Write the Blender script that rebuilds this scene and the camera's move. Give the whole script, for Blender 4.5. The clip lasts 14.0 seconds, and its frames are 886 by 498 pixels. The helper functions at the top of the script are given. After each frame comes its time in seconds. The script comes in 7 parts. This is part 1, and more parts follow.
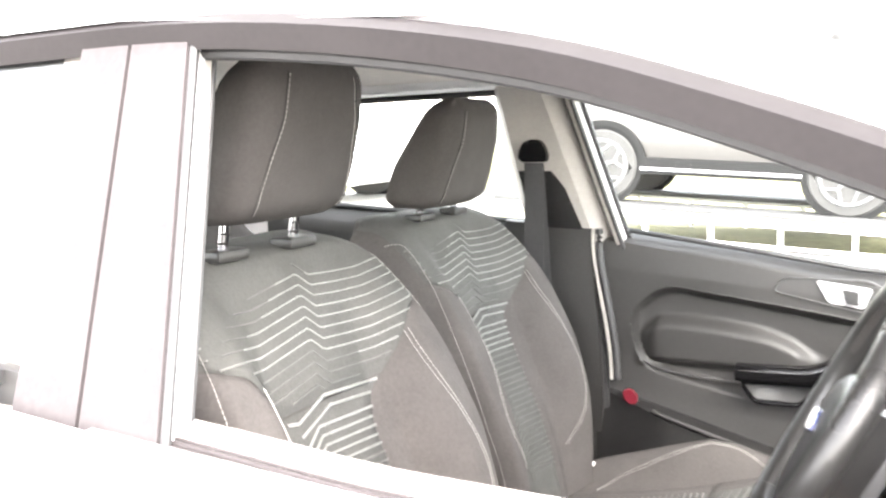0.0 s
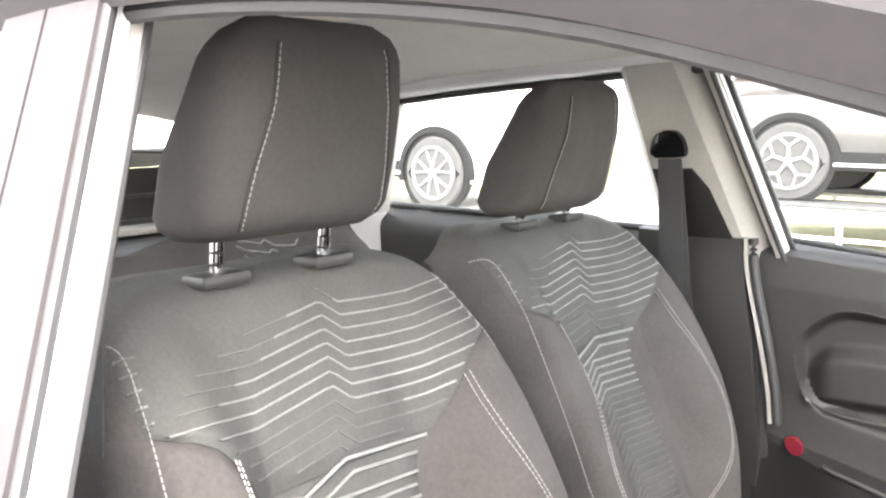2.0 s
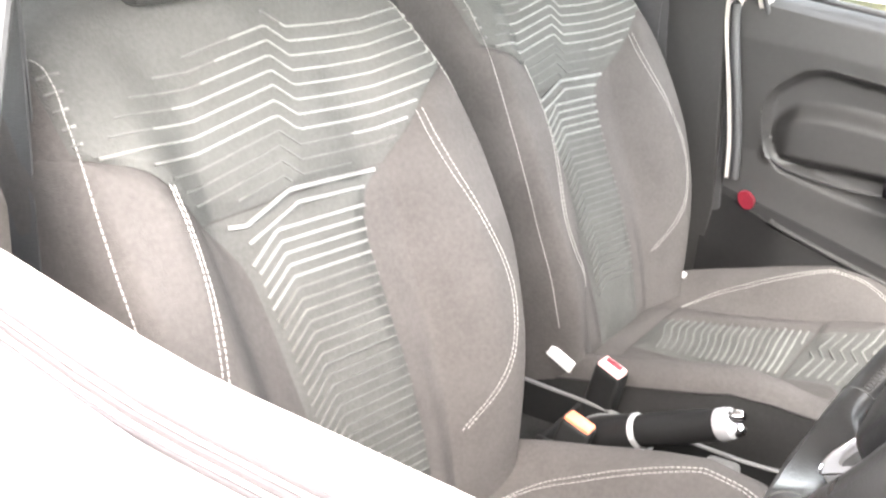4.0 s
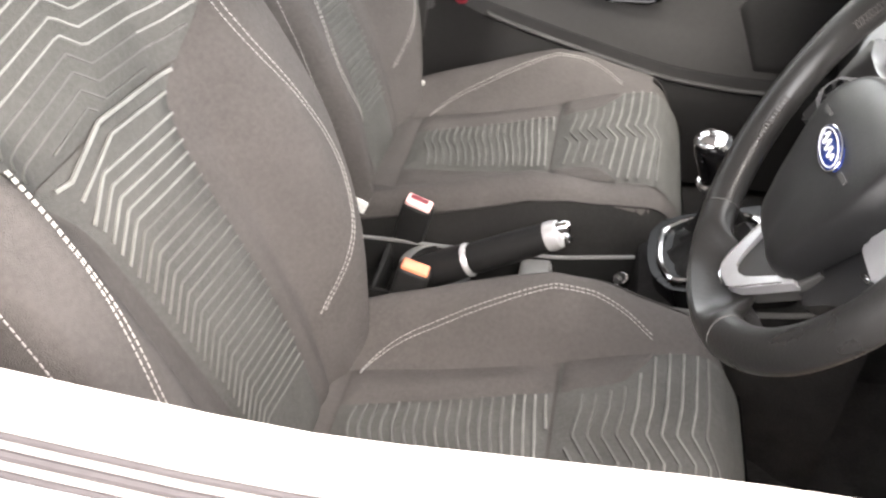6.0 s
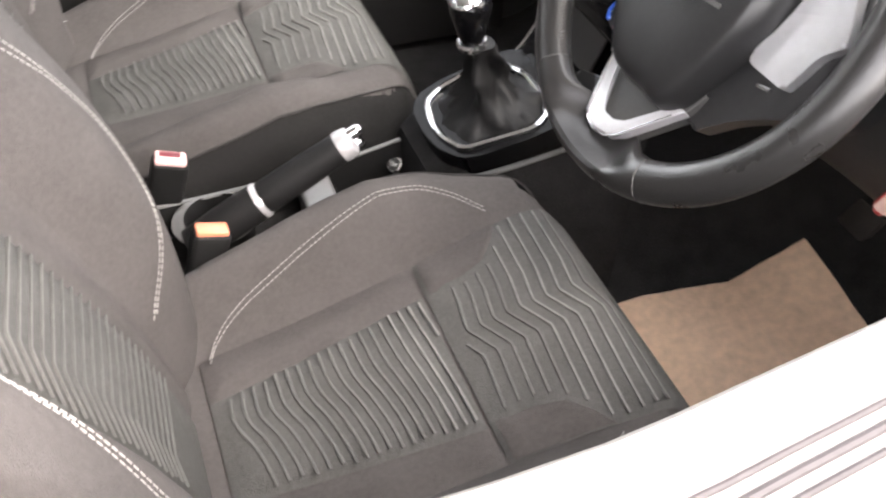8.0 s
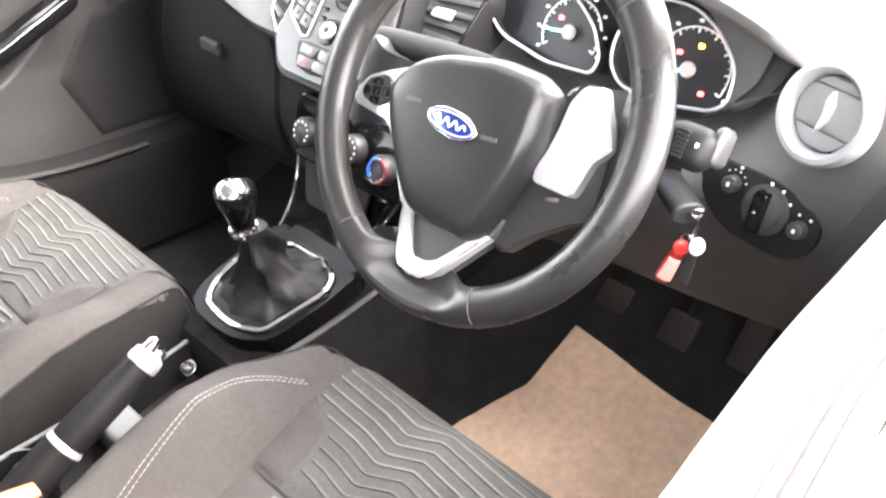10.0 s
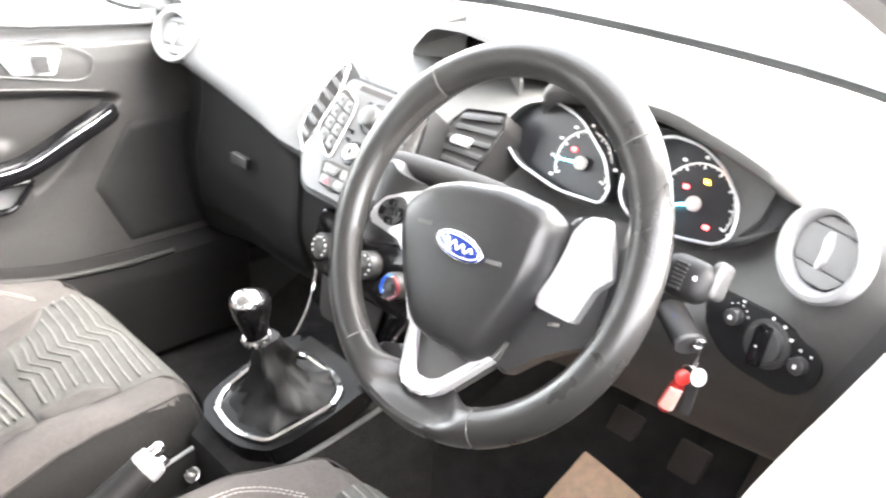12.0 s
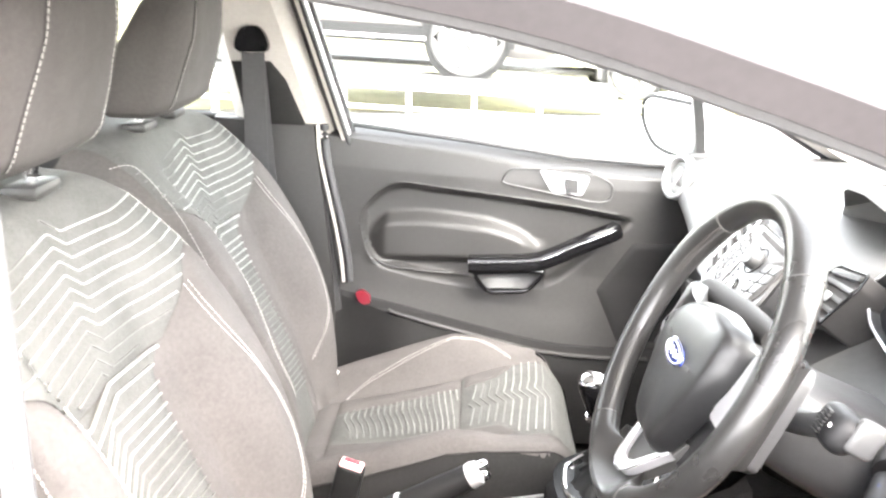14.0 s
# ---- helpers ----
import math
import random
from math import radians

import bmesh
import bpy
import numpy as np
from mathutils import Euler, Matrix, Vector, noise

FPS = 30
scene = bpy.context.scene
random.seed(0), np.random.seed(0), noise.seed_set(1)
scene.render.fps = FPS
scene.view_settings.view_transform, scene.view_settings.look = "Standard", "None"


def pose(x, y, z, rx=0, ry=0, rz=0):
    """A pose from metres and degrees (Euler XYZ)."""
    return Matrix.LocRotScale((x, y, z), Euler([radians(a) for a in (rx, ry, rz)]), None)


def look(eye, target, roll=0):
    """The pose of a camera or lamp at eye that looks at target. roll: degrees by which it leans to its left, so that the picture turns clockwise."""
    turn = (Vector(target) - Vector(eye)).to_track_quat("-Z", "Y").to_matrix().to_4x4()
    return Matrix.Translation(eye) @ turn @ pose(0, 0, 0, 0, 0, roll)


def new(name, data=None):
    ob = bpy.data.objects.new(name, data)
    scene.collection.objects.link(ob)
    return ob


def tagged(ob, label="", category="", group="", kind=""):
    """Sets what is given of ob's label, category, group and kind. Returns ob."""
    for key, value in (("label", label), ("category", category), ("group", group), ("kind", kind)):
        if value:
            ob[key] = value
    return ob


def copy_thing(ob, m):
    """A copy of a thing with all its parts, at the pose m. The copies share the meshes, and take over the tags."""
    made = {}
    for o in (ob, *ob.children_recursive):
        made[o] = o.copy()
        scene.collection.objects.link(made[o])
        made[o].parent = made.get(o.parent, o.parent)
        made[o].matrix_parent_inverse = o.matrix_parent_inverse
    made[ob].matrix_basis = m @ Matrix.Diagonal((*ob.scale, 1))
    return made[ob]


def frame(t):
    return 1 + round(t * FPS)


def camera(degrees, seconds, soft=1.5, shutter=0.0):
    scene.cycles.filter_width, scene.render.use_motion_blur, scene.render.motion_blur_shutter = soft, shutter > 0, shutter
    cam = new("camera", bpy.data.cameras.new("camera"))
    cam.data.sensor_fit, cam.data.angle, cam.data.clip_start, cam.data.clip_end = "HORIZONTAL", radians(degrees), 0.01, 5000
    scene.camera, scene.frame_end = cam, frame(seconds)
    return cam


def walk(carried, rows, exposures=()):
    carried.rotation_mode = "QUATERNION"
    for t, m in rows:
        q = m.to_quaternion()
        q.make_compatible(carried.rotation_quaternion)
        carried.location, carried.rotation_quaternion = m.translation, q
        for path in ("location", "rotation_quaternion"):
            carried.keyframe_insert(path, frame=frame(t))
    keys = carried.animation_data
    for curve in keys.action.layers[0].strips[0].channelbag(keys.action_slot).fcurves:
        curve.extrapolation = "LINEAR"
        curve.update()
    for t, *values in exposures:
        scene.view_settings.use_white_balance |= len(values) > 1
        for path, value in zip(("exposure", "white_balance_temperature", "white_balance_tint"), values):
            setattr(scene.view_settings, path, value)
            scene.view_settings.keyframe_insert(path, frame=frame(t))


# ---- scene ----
cam = camera(53.5, 14.0, soft=2.2, shutter=0.4)
PATH = [
    (0, (0.31, -1.272, 1.256), (-0.596, 0.491, 0.994), -1.3),
    (0.5, (0.255, -1.115, 1.245), (-0.756, 0.593, 0.997), -0.3),
    (1, (0.26, -1.018, 1.233), (-0.869, 0.616, 0.998), -0.9),
    (1.5, (0.28, -0.973, 1.231), (-0.936, 0.599, 1.012), -2.4),
    (2, (0.285, -0.957, 1.238), (-0.962, 0.587, 0.991), -2.5),
    (2.5, (0.29, -0.949, 1.239), (-0.959, 0.572, 0.884), -1.4),
    (3, (0.291, -0.94, 1.236), (-0.927, 0.561, 0.722), -0.1),
    (3.5, (0.29, -0.933, 1.231), (-0.875, 0.547, 0.559), 0.9),
    (4, (0.293, -0.919, 1.232), (-0.822, 0.524, 0.413), 1.1),
    (4.2, (0.29, -0.911, 1.232), (-0.798, 0.524, 0.362), 1.1),
    (6.3, (0.017, -0.937, 1.303), (-0.119, 0.605, 0.037), 2.4),
    (6.5, (-0.009, -0.928, 1.3), (-0.061, 0.605, 0.017), 3.0),
    (7, (-0.078, -0.884, 1.294), (0.081, 0.587, -0.052), 3.6),
    (7.5, (-0.132, -0.858, 1.29), (0.227, 0.523, -0.111), 4.0),
    (8, (-0.183, -0.837, 1.281), (0.406, 0.454, -0.128), 3.9),
    (8.5, (-0.238, -0.816, 1.296), (0.568, 0.384, -0.085), 2.3),
    (9, (-0.275, -0.798, 1.286), (0.748, 0.337, -0.005), 2.4),
    (9.2, (-0.271, -0.792, 1.285), (0.805, 0.331, 0.028), 2.0),
    (11.3, (-0.281, -0.808, 1.305), (1.057, 0.364, 0.39), 1.9),
    (11.5, (-0.284, -0.81, 1.307), (1.056, 0.37, 0.407), 2.3),
    (12, (-0.271, -0.819, 1.303), (0.987, 0.462, 0.424), 3.2),
    (12.5, (-0.149, -0.86, 1.291), (0.756, 0.688, 0.405), 1.9),
    (13, (-0.067, -0.947, 1.298), (0.383, 0.815, 0.467), 0.7),
    (13.5, (-0.034, -1.032, 1.317), (0.082, 0.837, 0.614), 0.1),
    (14, (0.032, -1.172, 1.324), (-0.035, 0.739, 0.738), 0.4),
]
EXPOSURES = [(0, 4.42, 7000, 14), (0.5, 4.0, 7000, 14), (1.5, 4.48, 7000, 14), (2.0, 4.15, 7000, 14), (2.5, 4.25, 7000, 14), (3, 4.58, 7000, 14), (4.2, 4.8, 7000, 14), (6.3, 3.95, 7200, 16), (7.0, 4.2, 7200, 17), (7.5, 4.28, 7200, 17), (8.5, 3.98, 7000, 17), (9.2, 4.45, 7000, 17), (11.3, 5.38, 7000, 14), (12.5, 5.0, 7000, 14), (13, 4.82, 7000, 14), (13.5, 5.05, 7000, 14), (14, 5.2, 7000, 14)]
walk(cam, [(t, look(eye, target, roll)) for t, eye, target, roll in PATH], exposures=EXPOSURES)

# ---- light ----
world = bpy.data.worlds.new("overcast_sky")
scene.world = world
world.use_nodes = True
_n = world.node_tree.nodes
_l = world.node_tree.links
_sky = _n.new("ShaderNodeTexSky")
_sky.sky_type = "NISHITA"
_sky.sun_disc = False
_sky.sun_elevation = radians(48)
_sky.sun_rotation = radians(147)
_hs = _n.new("ShaderNodeHueSaturation")
_hs.inputs["Saturation"].default_value = 0.25
_l.new(_sky.outputs["Color"], _hs.inputs["Color"])
_l.new(_hs.outputs["Color"], _n["Background"].inputs["Color"])
_n["Background"].inputs["Strength"].default_value = 0.15
_sun = bpy.data.lights.new("sun", "SUN")
_sun.energy = 0.7
_sun.angle = radians(60)
_sun.color = (1.0, 0.97, 0.93)
sun = new("sun", _sun)
sun.matrix_world = look((3.6, -5.6, 7.4), (0, 0, 0))


# ---- materials ----
def paint(name, col, rough=0.5, metal=0.0, var=0.12, vscale=9.0, grain=0.0, gscale=500.0, coat=0.0, weave=0.0, spec=0.5, wear=0.0, soft=0.0):
    m = bpy.data.materials.new(name)
    m.use_nodes = True
    nt = m.node_tree
    b = nt.nodes["Principled BSDF"]
    tc = nt.nodes.new("ShaderNodeTexCoord")
    n1 = nt.nodes.new("ShaderNodeTexNoise")
    n1.inputs["Scale"].default_value = vscale
    n1.inputs["Detail"].default_value = 5
    nt.links.new(tc.outputs["Object"], n1.inputs["Vector"])
    n2 = nt.nodes.new("ShaderNodeTexNoise")
    n2.inputs["Scale"].default_value = vscale * 14
    n2.inputs["Detail"].default_value = 3
    nt.links.new(tc.outputs["Object"], n2.inputs["Vector"])
    add = nt.nodes.new("ShaderNodeMath")
    add.operation = "ADD"
    nt.links.new(n1.outputs["Fac"], add.inputs[0])
    nt.links.new(n2.outputs["Fac"], add.inputs[1])
    rng = nt.nodes.new("ShaderNodeMapRange")
    rng.inputs["From Min"].default_value = 0.7
    rng.inputs["From Max"].default_value = 1.3
    rng.inputs["To Min"].default_value = 1 - var
    rng.inputs["To Max"].default_value = 1 + var
    nt.links.new(add.outputs[0], rng.inputs["Value"])
    mul = nt.nodes.new("ShaderNodeMix")
    mul.data_type = "RGBA"
    mul.blend_type = "MULTIPLY"
    mul.inputs["Factor"].default_value = 1.0
    mul.inputs["A"].default_value = (*col, 1)
    nt.links.new(rng.outputs["Result"], mul.inputs["B"])
    nt.links.new(mul.outputs["Result"], b.inputs["Base Color"])
    b.inputs["Roughness"].default_value = rough
    b.inputs["Metallic"].default_value = metal
    b.inputs["Specular IOR Level"].default_value = spec
    b.inputs["Coat Weight"].default_value = coat
    b.inputs["Coat Roughness"].default_value = 0.05
    if wear:
        r2 = nt.nodes.new("ShaderNodeMapRange")
        r2.inputs["From Min"].default_value = 0.35
        r2.inputs["From Max"].default_value = 0.65
        r2.inputs["To Min"].default_value = rough - wear
        r2.inputs["To Max"].default_value = rough + wear
        nt.links.new(n1.outputs["Fac"], r2.inputs["Value"])
        nt.links.new(r2.outputs["Result"], b.inputs["Roughness"])
    if grain or weave:
        bump = nt.nodes.new("ShaderNodeBump")
        bump.inputs["Strength"].default_value = grain or weave
        bump.inputs["Distance"].default_value = 0.0006
        if weave:
            g = nt.nodes.new("ShaderNodeTexVoronoi")
            g.inputs["Scale"].default_value = gscale
            nt.links.new(tc.outputs["Object"], g.inputs["Vector"])
            nt.links.new(g.outputs["Distance"], bump.inputs["Height"])
        else:
            g = nt.nodes.new("ShaderNodeTexNoise")
            g.inputs["Scale"].default_value = gscale
            g.inputs["Detail"].default_value = 2
            nt.links.new(tc.outputs["Object"], g.inputs["Vector"])
            nt.links.new(g.outputs["Fac"], bump.inputs["Height"])
        nt.links.new(bump.outputs["Normal"], b.inputs["Normal"])
        if soft:
            wide = nt.nodes.new("ShaderNodeTexNoise")
            wide.inputs["Scale"].default_value = 16
            wide.inputs["Detail"].default_value = 1.5
            nt.links.new(tc.outputs["Object"], wide.inputs["Vector"])
            swell = nt.nodes.new("ShaderNodeBump")
            swell.inputs["Strength"].default_value = soft
            swell.inputs["Distance"].default_value = 0.012
            nt.links.new(wide.outputs["Fac"], swell.inputs["Height"])
            nt.links.new(swell.outputs["Normal"], bump.inputs["Normal"])
    return m


def glow(name, col, strength):
    m = paint(name, col, 0.4)
    b = m.node_tree.nodes["Principled BSDF"]
    b.inputs["Emission Color"].default_value = (*col, 1)
    b.inputs["Emission Strength"].default_value = strength
    return m


def clear_glass(name, tint=(0.9, 0.95, 0.94), sheen=0.045):
    m = bpy.data.materials.new(name)
    m.use_nodes = True
    nt = m.node_tree
    nt.nodes.remove(nt.nodes["Principled BSDF"])
    tr = nt.nodes.new("ShaderNodeBsdfTransparent")
    tr.inputs["Color"].default_value = (*tint, 1)
    gl = nt.nodes.new("ShaderNodeBsdfGlossy")
    gl.inputs["Roughness"].default_value = 0.02
    mx = nt.nodes.new("ShaderNodeMixShader")
    mx.inputs[0].default_value = sheen
    nt.links.new(tr.outputs[0], mx.inputs[1])
    nt.links.new(gl.outputs[0], mx.inputs[2])
    nt.links.new(mx.outputs[0], nt.nodes["Material Output"].inputs["Surface"])
    return m


CLOTH = paint("charcoal_bolster_cloth", (0.067, 0.0615, 0.0588), 0.9, var=0.14, vscale=14, weave=0.8, gscale=900, spec=0.25, soft=0.5)
HEADCLOTH = paint("charcoal_headrest_cloth", (0.053, 0.049, 0.047), 0.9, var=0.1, vscale=14, weave=0.5, gscale=900, spec=0.22, soft=0.4)
INSERT = paint("grey_insert_cloth", (0.0715, 0.0712, 0.0672), 0.85, var=0.16, vscale=16, weave=0.9, gscale=700, spec=0.25, soft=0.5)
THREAD = paint("pale_thread", (0.26, 0.252, 0.238), 0.75, var=0.15, vscale=60)
STRIPE = paint("pale_woven_stripe", (0.16, 0.16, 0.15), 0.42, var=0.25, vscale=50, weave=0.3, gscale=900, spec=0.8)
STRIPE_MID = paint("soft_pale_woven_stripe", (0.15, 0.149, 0.14), 0.85, var=0.25, vscale=50, weave=0.4, gscale=900)
STRIPE_FAINT = paint("faint_woven_stripe", (0.093, 0.094, 0.089), 0.85, var=0.2, vscale=50, weave=0.4, gscale=900)
STRIPE_FINE = paint("fine_pale_woven_stripe", (0.103, 0.102, 0.096), 0.85, var=0.25, vscale=50, weave=0.4, gscale=900)
SEAM = paint("dark_seam", (0.025, 0.023, 0.022), 0.9)
PLASTIC = paint("black_grained_plastic", (0.028, 0.028, 0.0285), 0.45, var=0.15, vscale=12, grain=0.35, gscale=700, wear=0.06)
SOFT = paint("soft_touch_charcoal_plastic", (0.052, 0.051, 0.049), 0.55, var=0.1, vscale=8, grain=0.4, gscale=520, wear=0.05)
TRIM = paint("charcoal_door_trim_plastic", (0.023, 0.0222, 0.0216), 0.52, var=0.12, vscale=8, grain=0.35, gscale=600, wear=0.06)
GLOSS = paint("piano_black_plastic", (0.005, 0.005, 0.0055), 0.09, var=0.05, spec=0.2)
SURROUND = paint("black_lacquered_plastic", (0.006, 0.006, 0.0063), 0.2, var=0.05, spec=0.1)
LEATHER = paint("black_leather", (0.017, 0.0167, 0.0164), 0.3, var=0.1, vscale=20, grain=0.4, gscale=480, wear=0.03, spec=0.5)
GAITER = paint("soft_black_leatherette", (0.011, 0.011, 0.0112), 0.5, var=0.2, vscale=25, grain=0.4, gscale=420, spec=0.22)
SILVER = paint("satin_silver_plastic", (0.6, 0.6, 0.61), 0.34, metal=0.6, var=0.05)
VENTRIM = paint("satin_grey_vent_rim", (0.27, 0.27, 0.272), 0.4, metal=0.4, var=0.05)
CHROME = paint("polished_chrome", (0.82, 0.82, 0.83), 0.1, metal=1.0, var=0.03)
STEEL = paint("brushed_steel", (0.6, 0.6, 0.6), 0.25, metal=1.0, var=0.06, vscale=30)
LINER = paint("pale_grey_headliner_cloth", (0.72, 0.69, 0.665), 0.95, var=0.06, weave=0.5, gscale=900, spec=0.1)
PILLAR = paint("pale_grey_pillar_plastic", (0.37, 0.352, 0.328), 0.6, var=0.06, grain=0.3, gscale=600)
WHITE = paint("white_car_paint", (0.8, 0.8, 0.8), 0.25, var=0.02, coat=0.7)
DARKPAINT = paint("dark_frame_film", (0.02, 0.018, 0.0185), 0.5, var=0.12, spec=0.2)
# The pale pillar plastic with shade in its colour, for the driver's windscreen pillar
SHADED = paint("shaded_pale_pillar_plastic", (0.11, 0.1, 0.096), 0.6, var=0.08, grain=0.3, gscale=600)
# A second tone of the frame film, set for the light on the pillar covers
FILM = paint("glare_toned_matt_film", (0.05, 0.045, 0.046), 0.5, var=0.1, spec=0.16)
RUBBER = paint("black_rubber_seal", (0.035, 0.035, 0.036), 0.55, var=0.15, vscale=20)
BELT = paint("black_seat_belt_webbing", (0.035, 0.035, 0.036), 0.7, weave=0.6, gscale=600)
CARPET = paint("black_carpet", (0.021, 0.0205, 0.0205), 0.98, var=0.3, vscale=30, weave=1.0, gscale=450, spec=0.1)
KRAFT = paint("brown_kraft_paper", (0.78, 0.56, 0.395), 0.75, var=0.15, vscale=5, grain=0.3, gscale=250)
RED = paint("red_plastic", (0.13, 0.009, 0.017), 0.4, var=0.08)
ORANGE = paint("orange_red_plastic", (0.7, 0.23, 0.13), 0.18, var=0.08)
# Red buckle plastic with the glare on it put into the colour
BUTTON_PALE = paint("glare_paled_red_plastic", (0.72, 0.42, 0.4), 0.3, var=0.06)
PEDAL = paint("dusty_brown_black_rubber", (0.04, 0.034, 0.031), 0.7, var=0.2, vscale=30, grain=0.3)
BLUE = paint("dark_blue_enamel", (0.012, 0.03, 0.16), 0.2, coat=0.6)
PALE = paint("pale_print", (0.75, 0.75, 0.73), 0.5)
REDGLOW = glow("red_warning_lamp", (1.0, 0.03, 0.03), 1.5)
AMBER = glow("amber_warning_lamp", (1.0, 0.4, 0.02), 1.5)
CYAN = glow("cyan_needle", (0.1, 0.65, 0.9), 0.8)
LEAF = paint("grey_vent_leaf_plastic", (0.13, 0.13, 0.128), 0.4, var=0.06)
SKIRT = paint("black_skirt_cloth", (0.014, 0.0135, 0.0132), 0.95, var=0.2, vscale=14, weave=0.5, gscale=900, spec=0.2)
HUB = paint("black_grained_airbag_plastic", (0.016, 0.016, 0.0164), 0.34, var=0.12, vscale=12, grain=0.35, gscale=650, wear=0.05, spec=0.35)
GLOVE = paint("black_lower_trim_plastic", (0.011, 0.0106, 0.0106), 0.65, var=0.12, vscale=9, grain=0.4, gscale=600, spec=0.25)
MATTBLACK = paint("matt_black_switch_plastic", (0.009, 0.009, 0.0094), 0.5, var=0.1, grain=0.2, spec=0.2)
# The black lower trim plastic again, with the driver side's light in its colour
KNEE = paint("lit_lower_trim_plastic", (0.045, 0.043, 0.042), 0.55, var=0.12, vscale=9, grain=0.4, gscale=600)
RADIO = paint("satin_grey_radio_plastic", (0.05, 0.05, 0.05), 0.38, metal=0.1, var=0.06, vscale=20)
BLUEPRINT = paint("blue_print", (0.02, 0.12, 0.6), 0.4)
KRAFTPALE = paint("pale_pink_label", (0.85, 0.55, 0.47), 0.4)
FOBRED = paint("bright_red_plastic", (0.55, 0.035, 0.03), 0.3, var=0.06)
ALLOY = paint("dull_alloy", (0.19, 0.19, 0.19), 0.35, metal=0.6, var=0.08)
CLAD = paint("black_arch_plastic", (0.011, 0.011, 0.011), 0.6, spec=0.2)
# Tyre black lifted a little to stand in for haze
TYRE = paint("haze_paled_tyre_rubber", (0.05, 0.049, 0.048), 0.85, var=0.15, vscale=10)
GLASS = clear_glass("car_window_glass")
SHINY_GLASS = clear_glass("reflecting_window_glass", sheen=0.16)
DIAL = paint("black_dial_face", (0.012, 0.012, 0.014), 0.35)


# ---- mesh helpers ----
def mesh_part(name, verts, faces, mat, parent=None, label="", sharp=40, smooth=True):
    me = bpy.data.meshes.new(name)
    me.from_pydata([tuple(v) for v in verts], [], faces)
    me.validate()
    bm = bmesh.new()
    bm.from_mesh(me)
    bmesh.ops.recalc_face_normals(bm, faces=bm.faces)
    bm.to_mesh(me)
    bm.free()
    if smooth:
        me.polygons.foreach_set("use_smooth", [True] * len(me.polygons))
        me.set_sharp_from_angle(angle=radians(sharp))
    me.materials.append(mat)
    ob = new(name, me)
    if parent is not None:
        ob.parent = parent
        if parent.type == "EMPTY":
            ob.matrix_parent_inverse = Matrix.Translation(parent.location).inverted()
    if label:
        ob["label"] = label
    return ob


def part(name, bm, mat, parent=None, label="", sharp=40):
    bmesh.ops.recalc_face_normals(bm, faces=bm.faces)
    bm.verts.index_update()
    vs = [v.co.copy() for v in bm.verts]
    fs = [[v.index for v in f.verts] for f in bm.faces]
    bm.free()
    return mesh_part(name, vs, fs, mat, parent, label, sharp)


def thing(name, at, label, category, group="", kind=""):
    e = new(name)
    e.location = at
    e.empty_display_size = 0.05
    return tagged(e, label, category, group, kind)


def smooth01(a, b, x):
    t = min(1.0, max(0.0, (x - a) / (b - a)))
    return t * t * (3 - 2 * t)


def lerp_table(table, x):
    """Smoothly interpolated value of a table of (x, y) rows."""
    if x <= table[0][0]:
        return table[0][1]
    for (x0, y0), (x1, y1) in zip(table, table[1:]):
        if x <= x1:
            return y0 + (y1 - y0) * (x - x0) / (x1 - x0)
    return table[-1][1]


def curve_table(table, x):
    """A table's value on a smooth curve through its rows."""
    if x <= table[0][0]:
        return table[0][1]
    if x >= table[-1][0]:
        return table[-1][1]
    k = max(i for i in range(len(table) - 1) if table[i][0] <= x)
    a, b, c, d = table[max(k - 1, 0)], table[k], table[k + 1], table[min(k + 2, len(table) - 1)]
    h = c[0] - b[0]
    t = (x - b[0]) / h
    m0 = (c[1] - a[1]) / (c[0] - a[0]) * h
    m1 = (d[1] - b[1]) / (d[0] - b[0]) * h
    return (2 * t ** 3 - 3 * t * t + 1) * b[1] + (t ** 3 - 2 * t * t + t) * m0 + (3 * t * t - 2 * t ** 3) * c[1] + (t ** 3 - t * t) * m1


def spline(pts, n):
    """n + 1 points along a smooth line through pts."""
    P = [Vector(p) for p in pts]
    P = [P[0] * 2 - P[1]] + P + [P[-1] * 2 - P[-2]]
    out = []
    segs = len(P) - 3
    for i in range(n + 1):
        g = i / n * segs
        k = min(int(g), segs - 1)
        t = g - k
        a, b, c, d = P[k:k + 4]
        out.append(0.5 * (2 * b + (c - a) * t + (2 * a - 5 * b + 4 * c - d) * t * t + (3 * b - 3 * c + d - a) * t ** 3))
    return out


def grid(fn, nu, nv):
    """Vertices and faces of a sheet fn(u, v), u and v from 0 to 1."""
    vs = [fn(i / nu, j / nv) for j in range(nv + 1) for i in range(nu + 1)]
    fs = [(j * (nu + 1) + i, j * (nu + 1) + i + 1, (j + 1) * (nu + 1) + i + 1, (j + 1) * (nu + 1) + i) for j in range(nv) for i in range(nu)]
    return vs, fs


def loft(rings, caps=True):
    n = len(rings[0])
    vs = [p for r in rings for p in r]
    fs = [(k * n + i, k * n + (i + 1) % n, (k + 1) * n + (i + 1) % n, (k + 1) * n + i) for k in range(len(rings) - 1) for i in range(n)]
    if caps:
        fs += [tuple(range(n))[::-1], tuple((len(rings) - 1) * n + i for i in range(n))]
    return vs, fs


